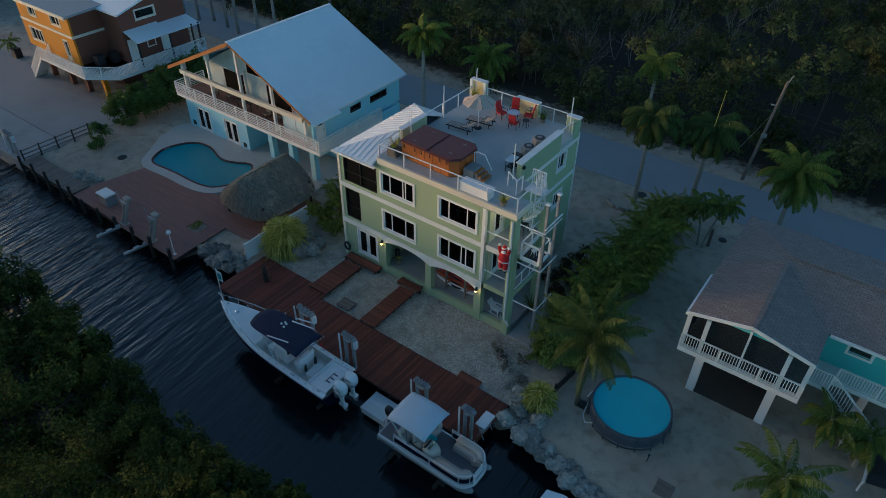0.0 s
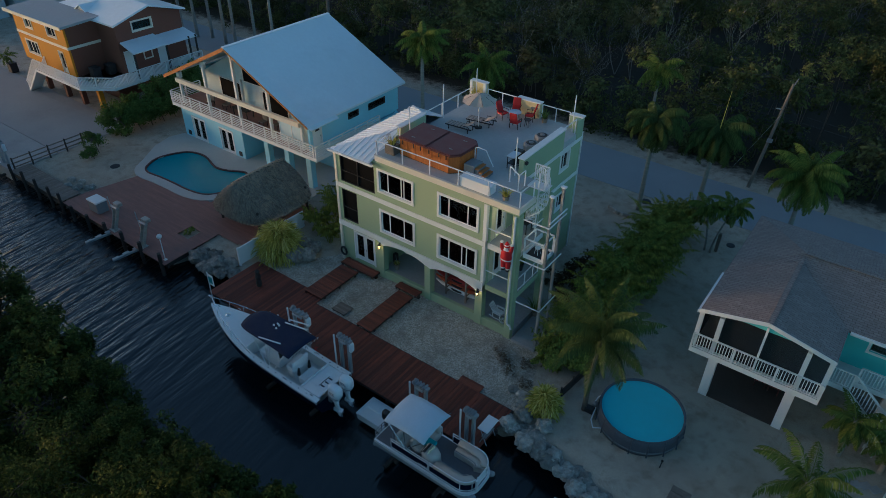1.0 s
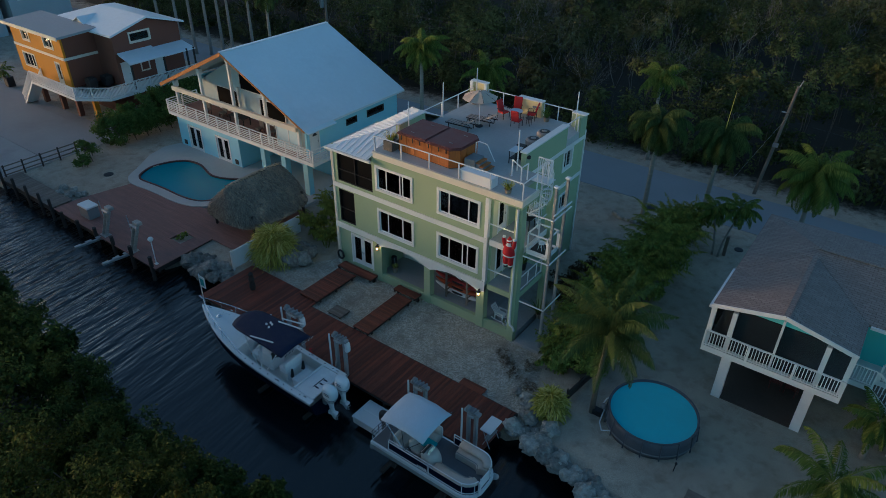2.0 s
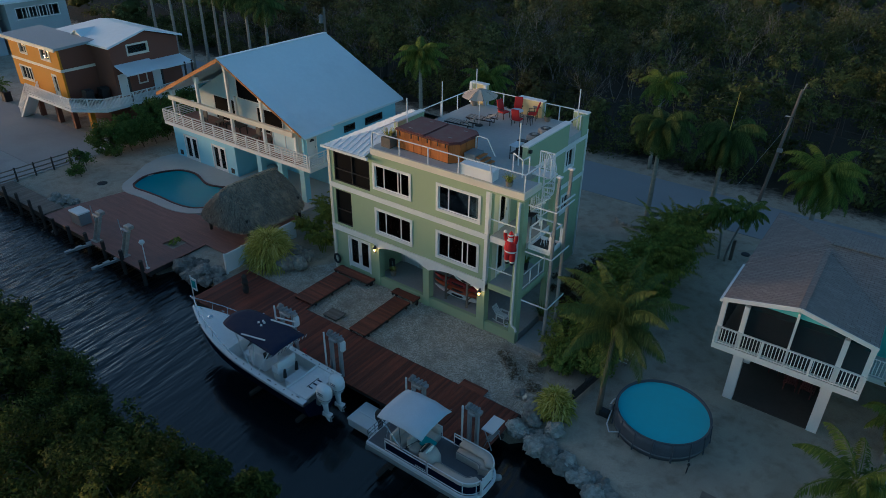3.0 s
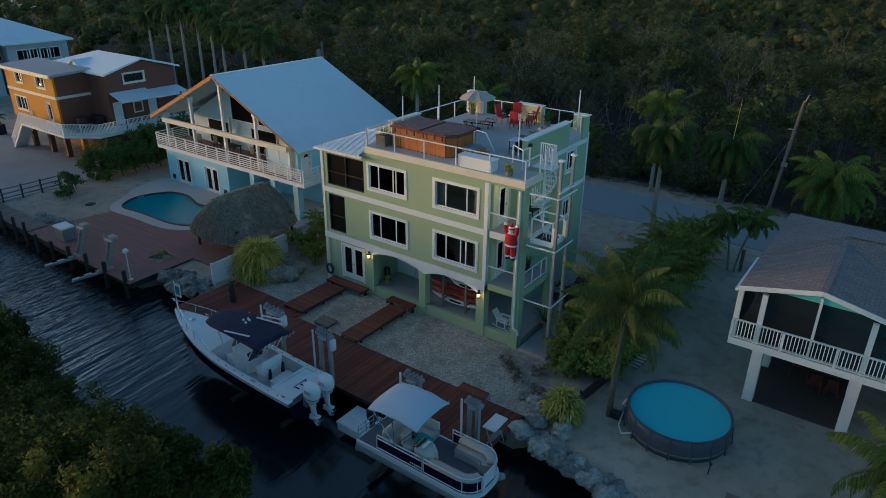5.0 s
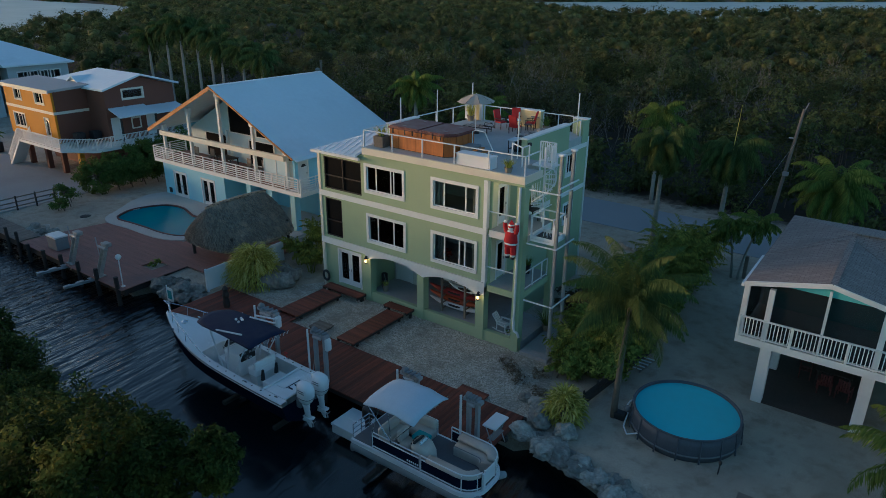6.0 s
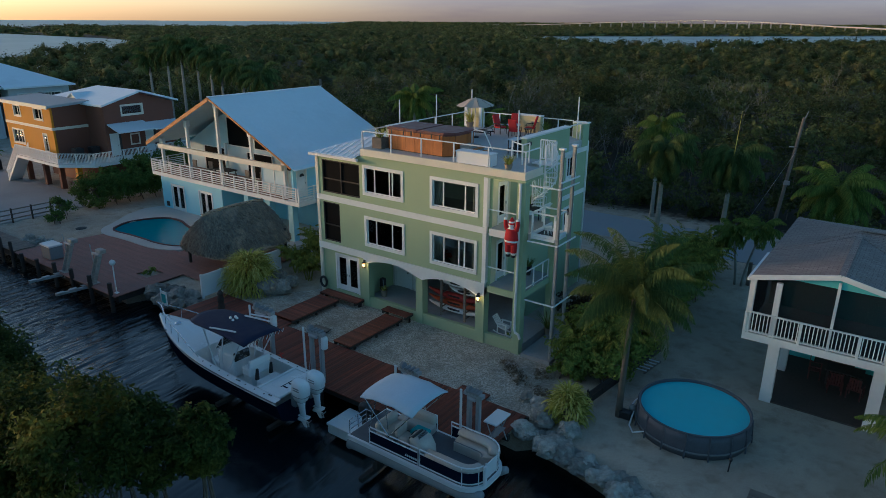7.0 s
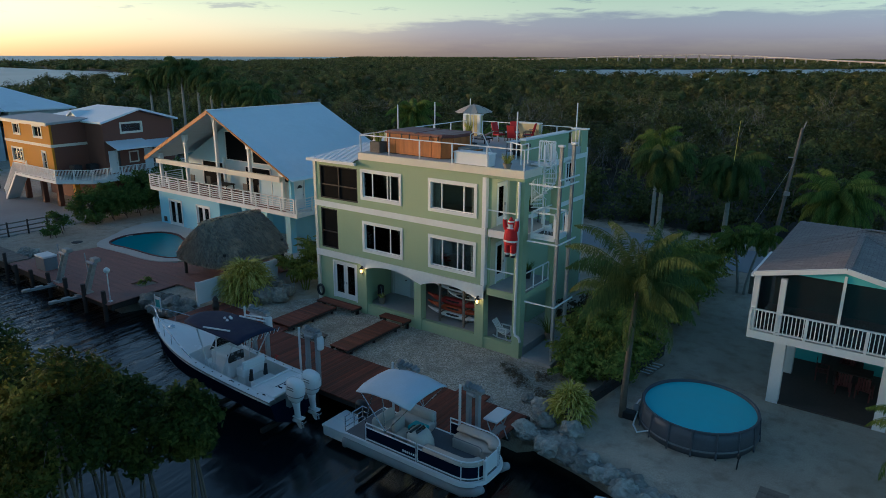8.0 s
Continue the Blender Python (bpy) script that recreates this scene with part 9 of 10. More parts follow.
pc = patio_chair()
pc.matrix_basis = pose(-5.15, 8.45, TZ, 0, 0, 95)
for x, y, a in ((-6.55, 9.15, -10), (-6.1, 10.05, -70), (-4.95, 9.95, 200)):
    copy_thing(pc, pose(x, y, TZ, 0, 0, a))
lc = thing("metal_chair", (-7.0, 9.75, TZ), "light metal chair with an open back", "chair")
for y in (9.5, 10.0):
    part("side_frame", MB().tube([(-6.75, y, TZ), (-6.8, y, TZ + 0.42), (-7.2, y, TZ + 0.42), (-7.35, y, TZ + 0.95)], 0.018, 6), METAL, lc)
    part("rear_leg", MB().tube([(-7.2, y, TZ + 0.42), (-7.25, y, TZ)], 0.018, 6), METAL, lc)
for f in (0.5, 0.65, 0.8, 0.95):
    part("back_slat", MB().tube([(-7.2 - 0.16 * f, 9.5, TZ + 0.42 + 0.55 * (f - 0.4)), (-7.2 - 0.16 * f, 10.0, TZ + 0.42 + 0.55 * (f - 0.4))], 0.014, 5), METAL, lc)
part("seat", MB().box(-7.2, -6.8, 9.5, 10.0, TZ + 0.42, TZ + 0.45), METAL, lc)


def round_table(x, y, r, h, mat, label):
    t = thing("round_table", (x, y, TZ), label, "table", "patio tables")
    part("tabletop", MB().lathe(x, y, [(r, TZ + h - 0.03), (r + 0.01, TZ + h - 0.015), (r, TZ + h)], 28), mat, t)
    for k in range(4):
        a = math.pi / 4 + k * math.pi / 2
        part("leg", MB().tube([(x + r * 0.8 * math.cos(a), y + r * 0.8 * math.sin(a), TZ), (x + r * 0.55 * math.cos(a), y + r * 0.55 * math.sin(a), TZ + h - 0.03)], 0.02, 6), DARK, t)


round_table(-5.75, 9.35, 0.42, 0.6, CANVAS_PALE, "small round patio table with a pale blue top")
round_table(-4.6, 9.05, 0.24, 0.5, DARK, "small dark side table")
round_table(-4.95, 10.5, 0.25, 0.7, GREYP, "small grey stand against the yellow wall")
for x, y in ((-2.5, 5.85), (-2.5, 7.15)):
    ac = thing("air_conditioner", (x, y, TZ), "round grey air conditioner with a fan grille", "air conditioner", "air conditioners")
    part("casing", MB().lathe(x, y, [(0.42, TZ), (0.44, TZ + 0.1), (0.44, TZ + 0.68), (0.38, TZ + 0.76), (0.30, TZ + 0.76)], 26), GREYP, ac, smooth=True)
    part("fan_well", MB().lathe(x, y, [(0.31, TZ + 0.70), (0.31, TZ + 0.765)], 22), DARK, ac)
    part("hub", MB().lathe(x, y, [(0.15, TZ + 0.77), (0.15, TZ + 0.80), (0.08, TZ + 0.83)], 16), GREYP, ac)
    for k in range(12):
        a = math.pi * k / 6
        part("louvre", MB().bar((x + 0.445 * math.cos(a), y + 0.445 * math.sin(a), TZ + 0.1), (x + 0.445 * math.cos(a), y + 0.445 * math.sin(a), TZ + 0.66), 0.03), GREYP, ac)
gc = thing("utility_cart", (-2.5, 3.9, TZ), "small cart with a pale blue top and bottles", "cart")
part("top", MB().obox((-2.5, 3.9, TZ + 0.78), (0.5, 0.8, 0.06), bevel=0.02), CANVAS_PALE, gc)
part("cabinet", MB().obox((-2.5, 4.5, TZ + 0.42), (0.55, 0.4, 0.84), bevel=0.05), DARK, gc)
for x in (-2.7, -2.3):
    for y in (3.55, 4.2):
        part("leg", MB().bar((x, y, TZ), (x, y, TZ + 0.76), 0.035), DARK, gc)
part("shelf", MB().box(-2.72, -2.28, 3.55, 4.2, TZ + 0.3, TZ + 0.33), DARK, gc)
fx = thing("floodlight", (-1.5, 3.5, 9.7), "small black floodlight on the parapet", "floodlight")
part("lamp_head", MB().obox((-1.46, 3.55, 9.75), (0.16, 0.2, 0.18), bevel=0.03), DARK, fx)

# ---- lift tower and spiral stair at the side of the house ----
DULL_MAST = surf("dull_aluminium_mast", (0.34, 0.35, 0.35), 0.6, 0.3, var=0.12, scale=2, fine=12, bump=0.08)
lift = thing("cargo_lift", (1.2, 1.0, 0), "aluminium cargo lift tower with a white cage", "lift")
part("base_slab", MB().box(0.5, 2.05, -0.02, 3.3, -0.1, 0.2), CONCRETE, lift, "concrete pad")
for y in (0.36, 1.58):
    mast = MB().box(1.875, 1.895, y - 0.055, y + 0.055, 0.2, 10.25)
    for sy in (-0.065, 0.065):
        mast.box(1.82, 1.95, y + sy - 0.01, y + sy + 0.01, 0.2, 10.25)
    part("mast", mast, DULL_MAST, lift, "tall galvanised mast of channel section")
    part("mast_cover", MB().box(1.85, 1.873, y - 0.03, y + 0.03, 8.75, 10.2), CREAM, lift)
    part("mast_cover", MB().box(1.897, 1.92, y - 0.03, y + 0.03, 8.75, 10.2), CREAM, lift)
    part("mast_head", MB().obox((1.885, y, 10.3), (0.28, 0.24, 0.1), bevel=0.03), ALU, lift)
for z in (2.98, 5.93, 8.55):
    part("guard_bar", MB().bar((0.5, 0.12, z), (2.02, 0.12, z), 0.05, 0.06), ALU, lift)
    part("guard_bar", MB().bar((2.02, 0.12, z), (2.02, 2.0, z), 0.05, 0.06), ALU, lift)
part("guard_bar", MB().bar((2.02, 0.12, 8.85), (2.02, 2.0, 8.85), 0.06, 0.06), ALU, lift)
cage = part("cage", MB().box(0.55, 1.74, 0.35, 1.57, 6.0, 6.12), ALU, lift, "white open lift cage")
part("floor_mat", MB().box(0.62, 1.66, 0.42, 1.5, 6.121, 6.135), DARK, cage)
for x in (0.58, 1.7):
    for y in (0.38, 1.54):
        part("post", MB().box(x - 0.035, x + 0.035, y - 0.035, y + 0.035, 6.12, 7.26), ALU, cage)
for a, b in (((0.58, 0.38), (1.7, 0.38)), ((1.7, 0.38), (1.7, 1.54)), ((0.58, 1.54), (1.7, 1.54)), ((0.58, 0.38), (0.58, 1.54))):
    part("rail", MB().bar((*a, 7.24), (*b, 7.24), 0.07, 0.06), ALU, cage)
    part("rail", MB().bar((*a, 6.2), (*b, 6.2), 0.05, 0.14), ALU, cage)
part("stool", MB().lathe(1.1, 0.95, [(0.16, 6.5), (0.17, 6.53), (0.16, 6.55)], 14), ALU, cage)
for k in range(4):
    a = k * math.pi / 2 + 0.6
    part("stool_leg", MB().tube([(1.1 + 0.17 * math.cos(a), 0.95 + 0.17 * math.sin(a), 6.136), (1.1 + 0.1 * math.cos(a), 0.95 + 0.1 * math.sin(a), 6.5)], 0.015, 5), ALU, cage)
for y in (0.36, 1.58):
    part("roller", MB().obox((1.8, y, 6.6), (0.16, 0.14, 0.9), bevel=0.02), ALU, cage)
spz = thing("spiral_stair", (-0.02, 2.6, 6.13), "white metal spiral stair from the upper balcony to the terrace", "stair")
SX, SY, SR = -0.1, 2.7, 0.58
part("column", MB().tube([(SX, SY, 6.13), (SX, SY, 9.95)], 0.05, 10), ALU, spz)


def stair_rim(k, z, r=SR):
    a = radians(100 + 27 * k)
    return SX + r * math.cos(a), SY + r * math.sin(a), z


for i in range(14):
    z = 6.32 + 2.7 * i / 13
    part("tread", MB().slab(stair_rim(i, z, 0.05), stair_rim(i, z), stair_rim(i + 1.05, z), stair_rim(i + 1.05, z, 0.05), 0.04), ALU, spz)
    for u in (0.15, 0.6):
        part("baluster", MB().bar(stair_rim(i + u, z - 0.1), stair_rim(i + u, z + 0.92), 0.022), ALU, spz)
part("handrail", MB().tube([stair_rim(i * 0.5, 7.22 + 2.7 * i / 26) for i in range(29)], 0.022, 6), ALU, spz)
part("stringer", MB().tube([stair_rim(i * 0.5, 6.24 + 2.7 * i / 26) for i in range(29)], 0.03, 6), ALU, spz)
part("landing", MB().box(-0.8, 0.32, 2.62, 3.42, 8.96, 9.03), ALU, spz, "white landing plate")

# ---- figure, lamps, carport things ----
def turned(fig_, x, y, profile, n, sx=1.0, sy=1.0):
    """A lathe with close rings, so that bands of colour have clean edges."""
    rows_ = []
    for (r0, z0), (r1, z1) in zip(profile, profile[1:]):
        k = max(1, round((z1 - z0) / 0.03))
        rows_ += [(r0 + (r1 - r0) * i / k, z0 + (z1 - z0) * i / k) for i in range(k)]
    fig_.lathe(x, y, rows_ + [profile[-1]], n, sx, sy)


fig = MB()
fx0, fy0 = -0.2, -0.16
for x in (-0.145, 0.145):
    turned(fig, fx0 + x, fy0, [(0.1, 5.08), (0.11, 5.2), (0.14, 5.28), (0.16, 5.78)], 12)
turned(fig, fx0, fy0, [(0.2, 5.68), (0.3, 5.8), (0.31, 5.95), (0.28, 6.2), (0.24, 6.42), (0.1, 6.52)], 18, 1.12, 0.8)
turned(fig, fx0, fy0, [(0.09, 6.48), (0.15, 6.58), (0.16, 6.72), (0.13, 6.82), (0.05, 6.95), (0.02, 7.0)], 14)
for s in (-1, 1):
    fig.tube([(fx0 + s * (0.24 + 0.09 * math.sin(2.4 * k / 7)), fy0 - 0.006 * k, 6.38 + 0.08 * k) for k in range(8)], 0.11, 9, 0.085)
sfig = solid("climbing_figure", fig, SANTA, "hanging red felt holiday figure with white bands", "figure", at=(fx0, fy0, 5.1), smooth=True)
sfig.data.materials.append(WHITE)
sfig.data.materials.append(DARK)
for p in sfig.data.polygons:
    x, y, z = p.center.x, p.center.y, p.center.z + 5.1
    head = abs(x) < 0.17 and z > 6.46
    if 5.2 < z < 5.3 or (5.83 < z < 5.92 and abs(x) < 0.4) or (head and 6.74 < z < 6.81) or (head and y < -0.04 and 6.46 < z < 6.66) or (not head and z > 6.86):
        p.material_index = 1
    elif z < 5.2:
        p.material_index = 2
for x, z in ((-9.62, 2.55), (-2.02, 2.45)):
    sc = thing("wall_lantern", (x, FY - 0.1, z), "small lit wall lantern with a warm bulb", "lantern", "wall lanterns")
    part("bracket", MB().box(x - 0.04, x + 0.04, FY - 0.2, FY - 0.06, z + 0.22, z + 0.28), DARK, sc)
    part("bulb", MB().lathe(x, FY - 0.2, [(0.04, z - 0.1), (0.07, z), (0.05, z + 0.12)], 10), BULB, sc, "glowing bulb", smooth=True)
    part("cap", MB().lathe(x, FY - 0.2, [(0.13, z + 0.13), (0.03, z + 0.24)], 10), DARK, sc)
    part("base", MB().lathe(x, FY - 0.2, [(0.06, z - 0.16), (0.08, z - 0.11)], 10), DARK, sc)
    ld = bpy.data.lights.new("lantern_light", "POINT")
    ld.energy, ld.color, ld.shadow_soft_size = 4.0, (1.0, 0.6, 0.26), 0.06
    lo = new("lantern_light", ld)
    lo.location = (x, FY - 0.34, z)
cl = thing("ceiling_lamp", (-0.3, 0.6, 8.5), "small lit lamp under the terrace", "lamp")
part("bulb", MB().lathe(-0.3, 0.6, [(0.05, 8.44), (0.08, 8.5), (0.06, 8.565)], 10), WARM_ROOM, cl, "glowing bulb", smooth=True)
ld = bpy.data.lights.new("porch_light", "POINT")
ld.energy, ld.color, ld.shadow_soft_size = 9.0, (1.0, 0.75, 0.42), 0.06
lo = new("porch_light", ld)
lo.location = (-0.3, 0.65, 8.38)


def kayak(z, mat, label, y=1.15, x0=-5.9, x1=-2.45, fat=1.0):
    mb, n = MB(), 14
    for i in range(n + 1):
        f = i / n
        w = 0.36 * math.sin(math.pi * min(0.97, max(0.03, f))) ** 0.6
        x = x0 + (x1 - x0) * f
        zz = z + 0.16 * (2 * f - 1) ** 4
        for a in range(8):
            t = 2 * math.pi * a / 8
            mb.v.append((x, y + w * 0.6 * math.sin(t), zz + w * 0.42 * fat * math.cos(t)))
    for i in range(n):
        for a in range(8):
            mb.f.append((i * 8 + a, i * 8 + (a + 1) % 8, (i + 1) * 8 + (a + 1) % 8, (i + 1) * 8 + a))
    k = thing("kayak", ((x0 + x1) / 2, y, z), label, "kayak", "kayaks on the rack")
    part("hull", mb, mat, k, smooth=True)
    part("cockpit_rim", MB().lathe((x0 + x1) / 2, y - 0.2, [(0.24, z + 0.05), (0.26, z + 0.1)], 14, 1.6, 0.35), DARK, k)


kayak(0.85, WHITE, "pale paddle board on the lowest arms of the rack")
kayak(1.2, ORANGE_PL, "orange kayak lying on the rack", fat=1.25)
kayak(1.6, RED_PL, "red kayak lying on the rack", fat=1.4)
kayak(2.0, WHITE, "white paddle board on the rack", x0=-4.6, fat=0.7)
kayak(2.35, WHITE, "white kayak on the top arms of the rack", x0=-5.6)
rk = thing("kayak_rack", (-4.1, 1.3, 0.5), "grey wooden kayak rack in the carport", "rack")
for x in (-4.85, -3.35):
    part("post", MB().box(x - 0.05, x + 0.05, 0.72, 0.82, 0.5, 2.75), GREY_WOOD, rk)
    part("post", MB().box(x - 0.05, x + 0.05, 1.5, 1.6, 0.5, 2.75), GREY_WOOD, rk)
    for z in (0.66, 1.0, 1.4, 1.8, 2.16):
        part("arm", MB().box(x - 0.04, x + 0.04, 0.82, 1.5, z - 0.03, z + 0.0), GREY_WOOD, rk)
rc = thing("rocking_chair", (-1.0, 0.9, 0.48), "white wooden rocking chair on the carport slab", "chair")
for y in (0.65, 1.15):
    part("rocker", MB().tube([(-1.5, y, 0.62), (-1.2, y, 0.53), (-0.85, y, 0.53), (-0.5, y, 0.6)], 0.03, 6), WHITE, rc)
    part("armrest", MB().box(-1.3, -0.7, y - 0.05, y + 0.05, 1.06, 1.1), WHITE, rc)
    for x in (-1.25, -0.75):
        part("leg", MB().bar((x, y, 0.54), (x, y, 1.06), 0.045), WHITE, rc)
part("seat", MB().obox((-0.98, 0.9, 0.86), (0.52, 0.5, 0.05), Matrix.Rotation(radians(6), 3, "Y"), bevel=0.015), WHITE, rc)
for i in range(5):
    part("back_slat", MB().bar((-1.22, 0.7 + 0.1 * i, 0.86), (-1.58, 0.7 + 0.1 * i, 1.36), 0.06, 0.025), WHITE, rc)
potted(-0.55, 0.65, 0.48, 0.2, 0.16, "low white bowl with a small plant", ALU, LEAF_PALM, 0.2, 30, 8)
potted(0.55, 2.7, 0.2, 0.2, 0.35, "green plant in a pot beside the lift", PLANT_POT, LEAF_PALM, 1.1, 70, 9)
potted(-9.0, 0.9, 0.5, 0.2, 0.4, "yellow flowering plant at the carport pier", PLANT_POT, LEAF_STRAP, 0.3, 60, 10)
hr = thing("wall_hose", (-12.98, 0.05, 0.7), "dark garden hose coil hung on the wall", "hose")
ring_pts = [(-12.98 + 0.24 * math.cos(2 * math.pi * i / 20), 0.06, 0.75 + 0.3 * math.sin(2 * math.pi * i / 20)) for i in range(21)]
part("coil", MB().tube(ring_pts, 0.07, 8), DARK, hr)
for k, (x, z, mat) in enumerate(((-8.6, 0.5, GREYP), (-7.6, 0.5, DARK_WOOD), (-6.7, 0.5, GREYP))):
    bxs = thing("storage_crate", (x, 5.6, z), "dim storage crate at the carport back wall", "crate", "carport crates")
    part("box", MB().obox((x, 5.75, z + 0.35), (0.7, 0.6, 0.7), bevel=0.03), mat, bxs)
    part("lid", MB().obox((x, 5.75, z + 0.73), (0.74, 0.64, 0.06), bevel=0.02), mat, bxs)
sl = thing("model_sailboat", (-8.9, 0.9, 3.77), "white model sailboat standing inside the window", "model boat")
part("hull", MB().obox((-8.9, 0.9, 3.85), (0.7, 0.16, 0.16), bevel=0.05), WHITE, sl)
part("sail", MB().prism([(-8.85, 3.95), (-8.55, 3.95), (-8.85, 4.55)], "y", 0.89, 0.91), WHITE, sl)
part("sail", MB().prism([(-8.9, 3.98), (-9.2, 3.98), (-8.9, 4.4)], "y", 0.89, 0.91), WHITE, sl)
part("stand", MB().box(-9.1, -8.7, 0.8, 1.0, 3.2, 3.77), GREY_WOOD, sl)
fb = thing("flower_vase", (-4.5, 0.9, 3.5), "red flowers in a vase inside the window", "vase")
part("vase", MB().lathe(-4.5, 0.9, [(0.08, 3.2), (0.12, 3.5), (0.06, 3.75)], 12), PLANT_POT, fb)
fv, ff = leaf_quads(np.array((-4.5, 0.9, 3.95)) + RNG.normal(size=(60, 3)) * 0.1, 0.09)
fo = new("bloom", array_mesh("bloom", fv - np.array((-4.5, 0.9, 3.5)), ff, RED))
fo.parent = fb
for u0, u1, z0, z1 in ((-9.5, -6.92, 3.77, 5.27), (-5.02, -2.37, 3.73, 5.25), (-9.55, -6.97, 6.68, 8.10), (-5.02, -2.37, 6.68, 8.10)):
    for a, b in ((u0, u0 + 0.5), (u1 - 0.38, u1)):
        cu = MB()
        for i in range(6):
            x = a + (b - a) * i / 6
            cu.box(x, x + (b - a) / 6 - 0.004, FY + 0.3 + 0.03 * (i % 2), FY + 0.33 + 0.03 * (i % 2), z0 - 0.2, z1)
        solid("curtain", cu, ROOM, "grey drawn-back curtain behind the window", "curtain", "window curtains", at=(a, FY + 0.3, z0))
bc_ = thing("balcony_table", (-0.7, 2.3, 6.13), "dark balcony table with leafy plants", "table")
part("tabletop", MB().box(-1.1, -0.3, 2.1, 2.8, 6.78, 6.82), DARK, bc_)
for x in (-1.05, -0.35):
    for y in (2.15, 2.75):
        part("leg", MB().bar((x, y, 6.136), (x, y, 6.78), 0.04), DARK, bc_)
potted(-0.7, 2.5, 6.82, 0.15, 0.2, "leafy green plant on the balcony table", DARK, LEAF_PALM, 0.6, 60, 12)
potted(-0.7, 2.6, 3.215, 0.18, 0.5, "dark leafy plant on the lower balcony", DARK, LEAF_PALM, 0.6, 50, 13)

# ---- yard things ----
wf = thing("white_fence", (-18.2, -4, 0), "white solid vinyl fence panel by the dock", "fence")
for a, b in ((-4.75, -3.45), (-3.4, -2.1), (-2.05, -0.5), (-0.45, 1.2)):
    part("panel", MB().box(-18.12, -18.06, a, b, 0.1, 1.38), ALU, wf)
    part("post", MB().box(-18.16, -18.02, a - 0.06, a + 0.06, 0.0, 1.47), ALU, wf)
    part("cap", MB().box(-18.14, -18.04, a + 0.07, b, 1.38, 1.43), ALU, wf)
dp = thing("tiki_carving", (-15.2, -5.6, 0.2), "dark carved post standing on the dock", "post")
part("body", MB().lathe(-15.2, -5.6, [(0.16, 0.2), (0.2, 0.5), (0.15, 0.75), (0.2, 0.95), (0.13, 1.2), (0.17, 1.32), (0.05, 1.5)], 12), DARK_WOOD, dp)
up = thing("utility_pole", (6.4, 27.4, 0), "leaning wooden utility pole with cables", "utility pole")
part("pole", MB().tube([(6.4, 27.5, -0.2), (6.9, 27.1, 4.5), (7.4, 26.75, 9.3)], 0.145, 10, 0.1), POLE_WOOD, up)
part("insulator", MB().tube([(7.45, 26.75, 9.2), (7.6, 26.75, 9.75)], 0.04, 6), GREYP, up)
part("bracket", MB().bar((6.75, 26.9, 7.2), (7.25, 26.9, 7.2), 0.08), METAL, up)
part("transformer_box", MB().obox((7.0, 26.85, 4.6), (0.4, 0.2, 0.3), bevel=0.03), GREYP, up)
for z, sag in ((9.5, 0.8), (7.2, 1.0), (6.7, 1.1)):
    for xe, ye in ((-45.0, 27.5), (60.0, 27.0)):
        pts = [(7.3 + (xe - 7.3) * f, 26.8 + (ye - 26.8) * f, z - sag * 4 * f * (1 - f)) for f in [i / 14 for i in range(15)]]
        part("cable", MB().tube(pts, 0.014, 4), DARK, up)
part("guy_wire", MB().tube([(7.2, 26.8, 6.8), (4.2, 26.4, 0.0)], 0.012, 4), METAL, up)
up = thing("utility_pole", (-41.0, 27.8, 0), "plain wooden utility pole behind the blue house", "utility pole")
part("pole", MB().tube([(-41.0, 27.8, -0.2), (-41.0, 27.8, 9.3)], 0.17, 10, 0.13), POLE_WOOD, up)
part("transformer", MB().lathe(-41.35, 27.6, [(0.22, 7.6), (0.24, 7.7), (0.24, 8.4), (0.1, 8.5)], 14), GREYP, up)
part("bracket", MB().bar((-41.3, 27.65, 8.1), (-41.0, 27.8, 8.1), 0.07), METAL, up)
solid("timber_post", MB().box(7.15, 7.35, 16.6, 16.8, 0, 1.5), GREY_WOOD, "weathered timber post beside the slim palms", "post", at=(7.25, 16.7, 0))
solid("timber_post", MB().box(4.55, 4.75, 18.3, 18.5, 0, 2.2), GREY_WOOD, "weathered timber post behind the hedge", "post", at=(4.65, 18.4, 0))
for x, y, r in ((0.6, 20.1, 0.42), (7.9, 18.05, 0.3), (-37.55, -1.95, 0.4)):
    solid("manhole_cover", MB().lathe(x, y, [(r, 0.0), (r, 0.03), (r * 0.8, 0.045)], 20), DARK, "dark round cover set in the ground", "manhole cover", "ground covers", at=(x, y, 0))
spk = thing("garden_light", (11.0, -3.25, 0), "short black garden light on a stake", "garden light")
part("stake", MB().tube([(11.0, -3.25, 0.0), (11.03, -3.25, 0.5)], 0.025, 6), DARK, spk)
part("head", MB().lathe(11.03, -3.25, [(0.04, 0.45), (0.07, 0.55), (0.03, 0.62)], 10), DARK, spk)
pal = thing("boat_cover", (12.3, -4.3, 0), "dull brown board pile on the sand", "board pile")
for i in range(5):
    part("board", MB().box(11.9, 12.8, -4.75 + 0.19 * i, -4.58 + 0.19 * i, 0.0, 0.05 + 0.01 * (i % 2)), GREY_WOOD, pal)
for k, (x, y) in enumerate(((-49.7, 4.6), (-49.4, 6.0))):
    ac = thing("air_conditioner", (x, y, 3.0), "dark grey air conditioner on the porch deck", "air conditioner", "air conditioners")
    part("casing", MB().obox((x, y, 3.5), (0.9, 0.8, 0.98), bevel=0.06), DARK, ac)
    part("fan_grille", MB().lathe(x, y, [(0.33, 3.99), (0.33, 4.02), (0.1, 4.04)], 18), DARK, ac)
bn = thing("waste_bin", (-65.8, 3.6, 0), "black wheeled waste bin on the concrete", "waste bin")
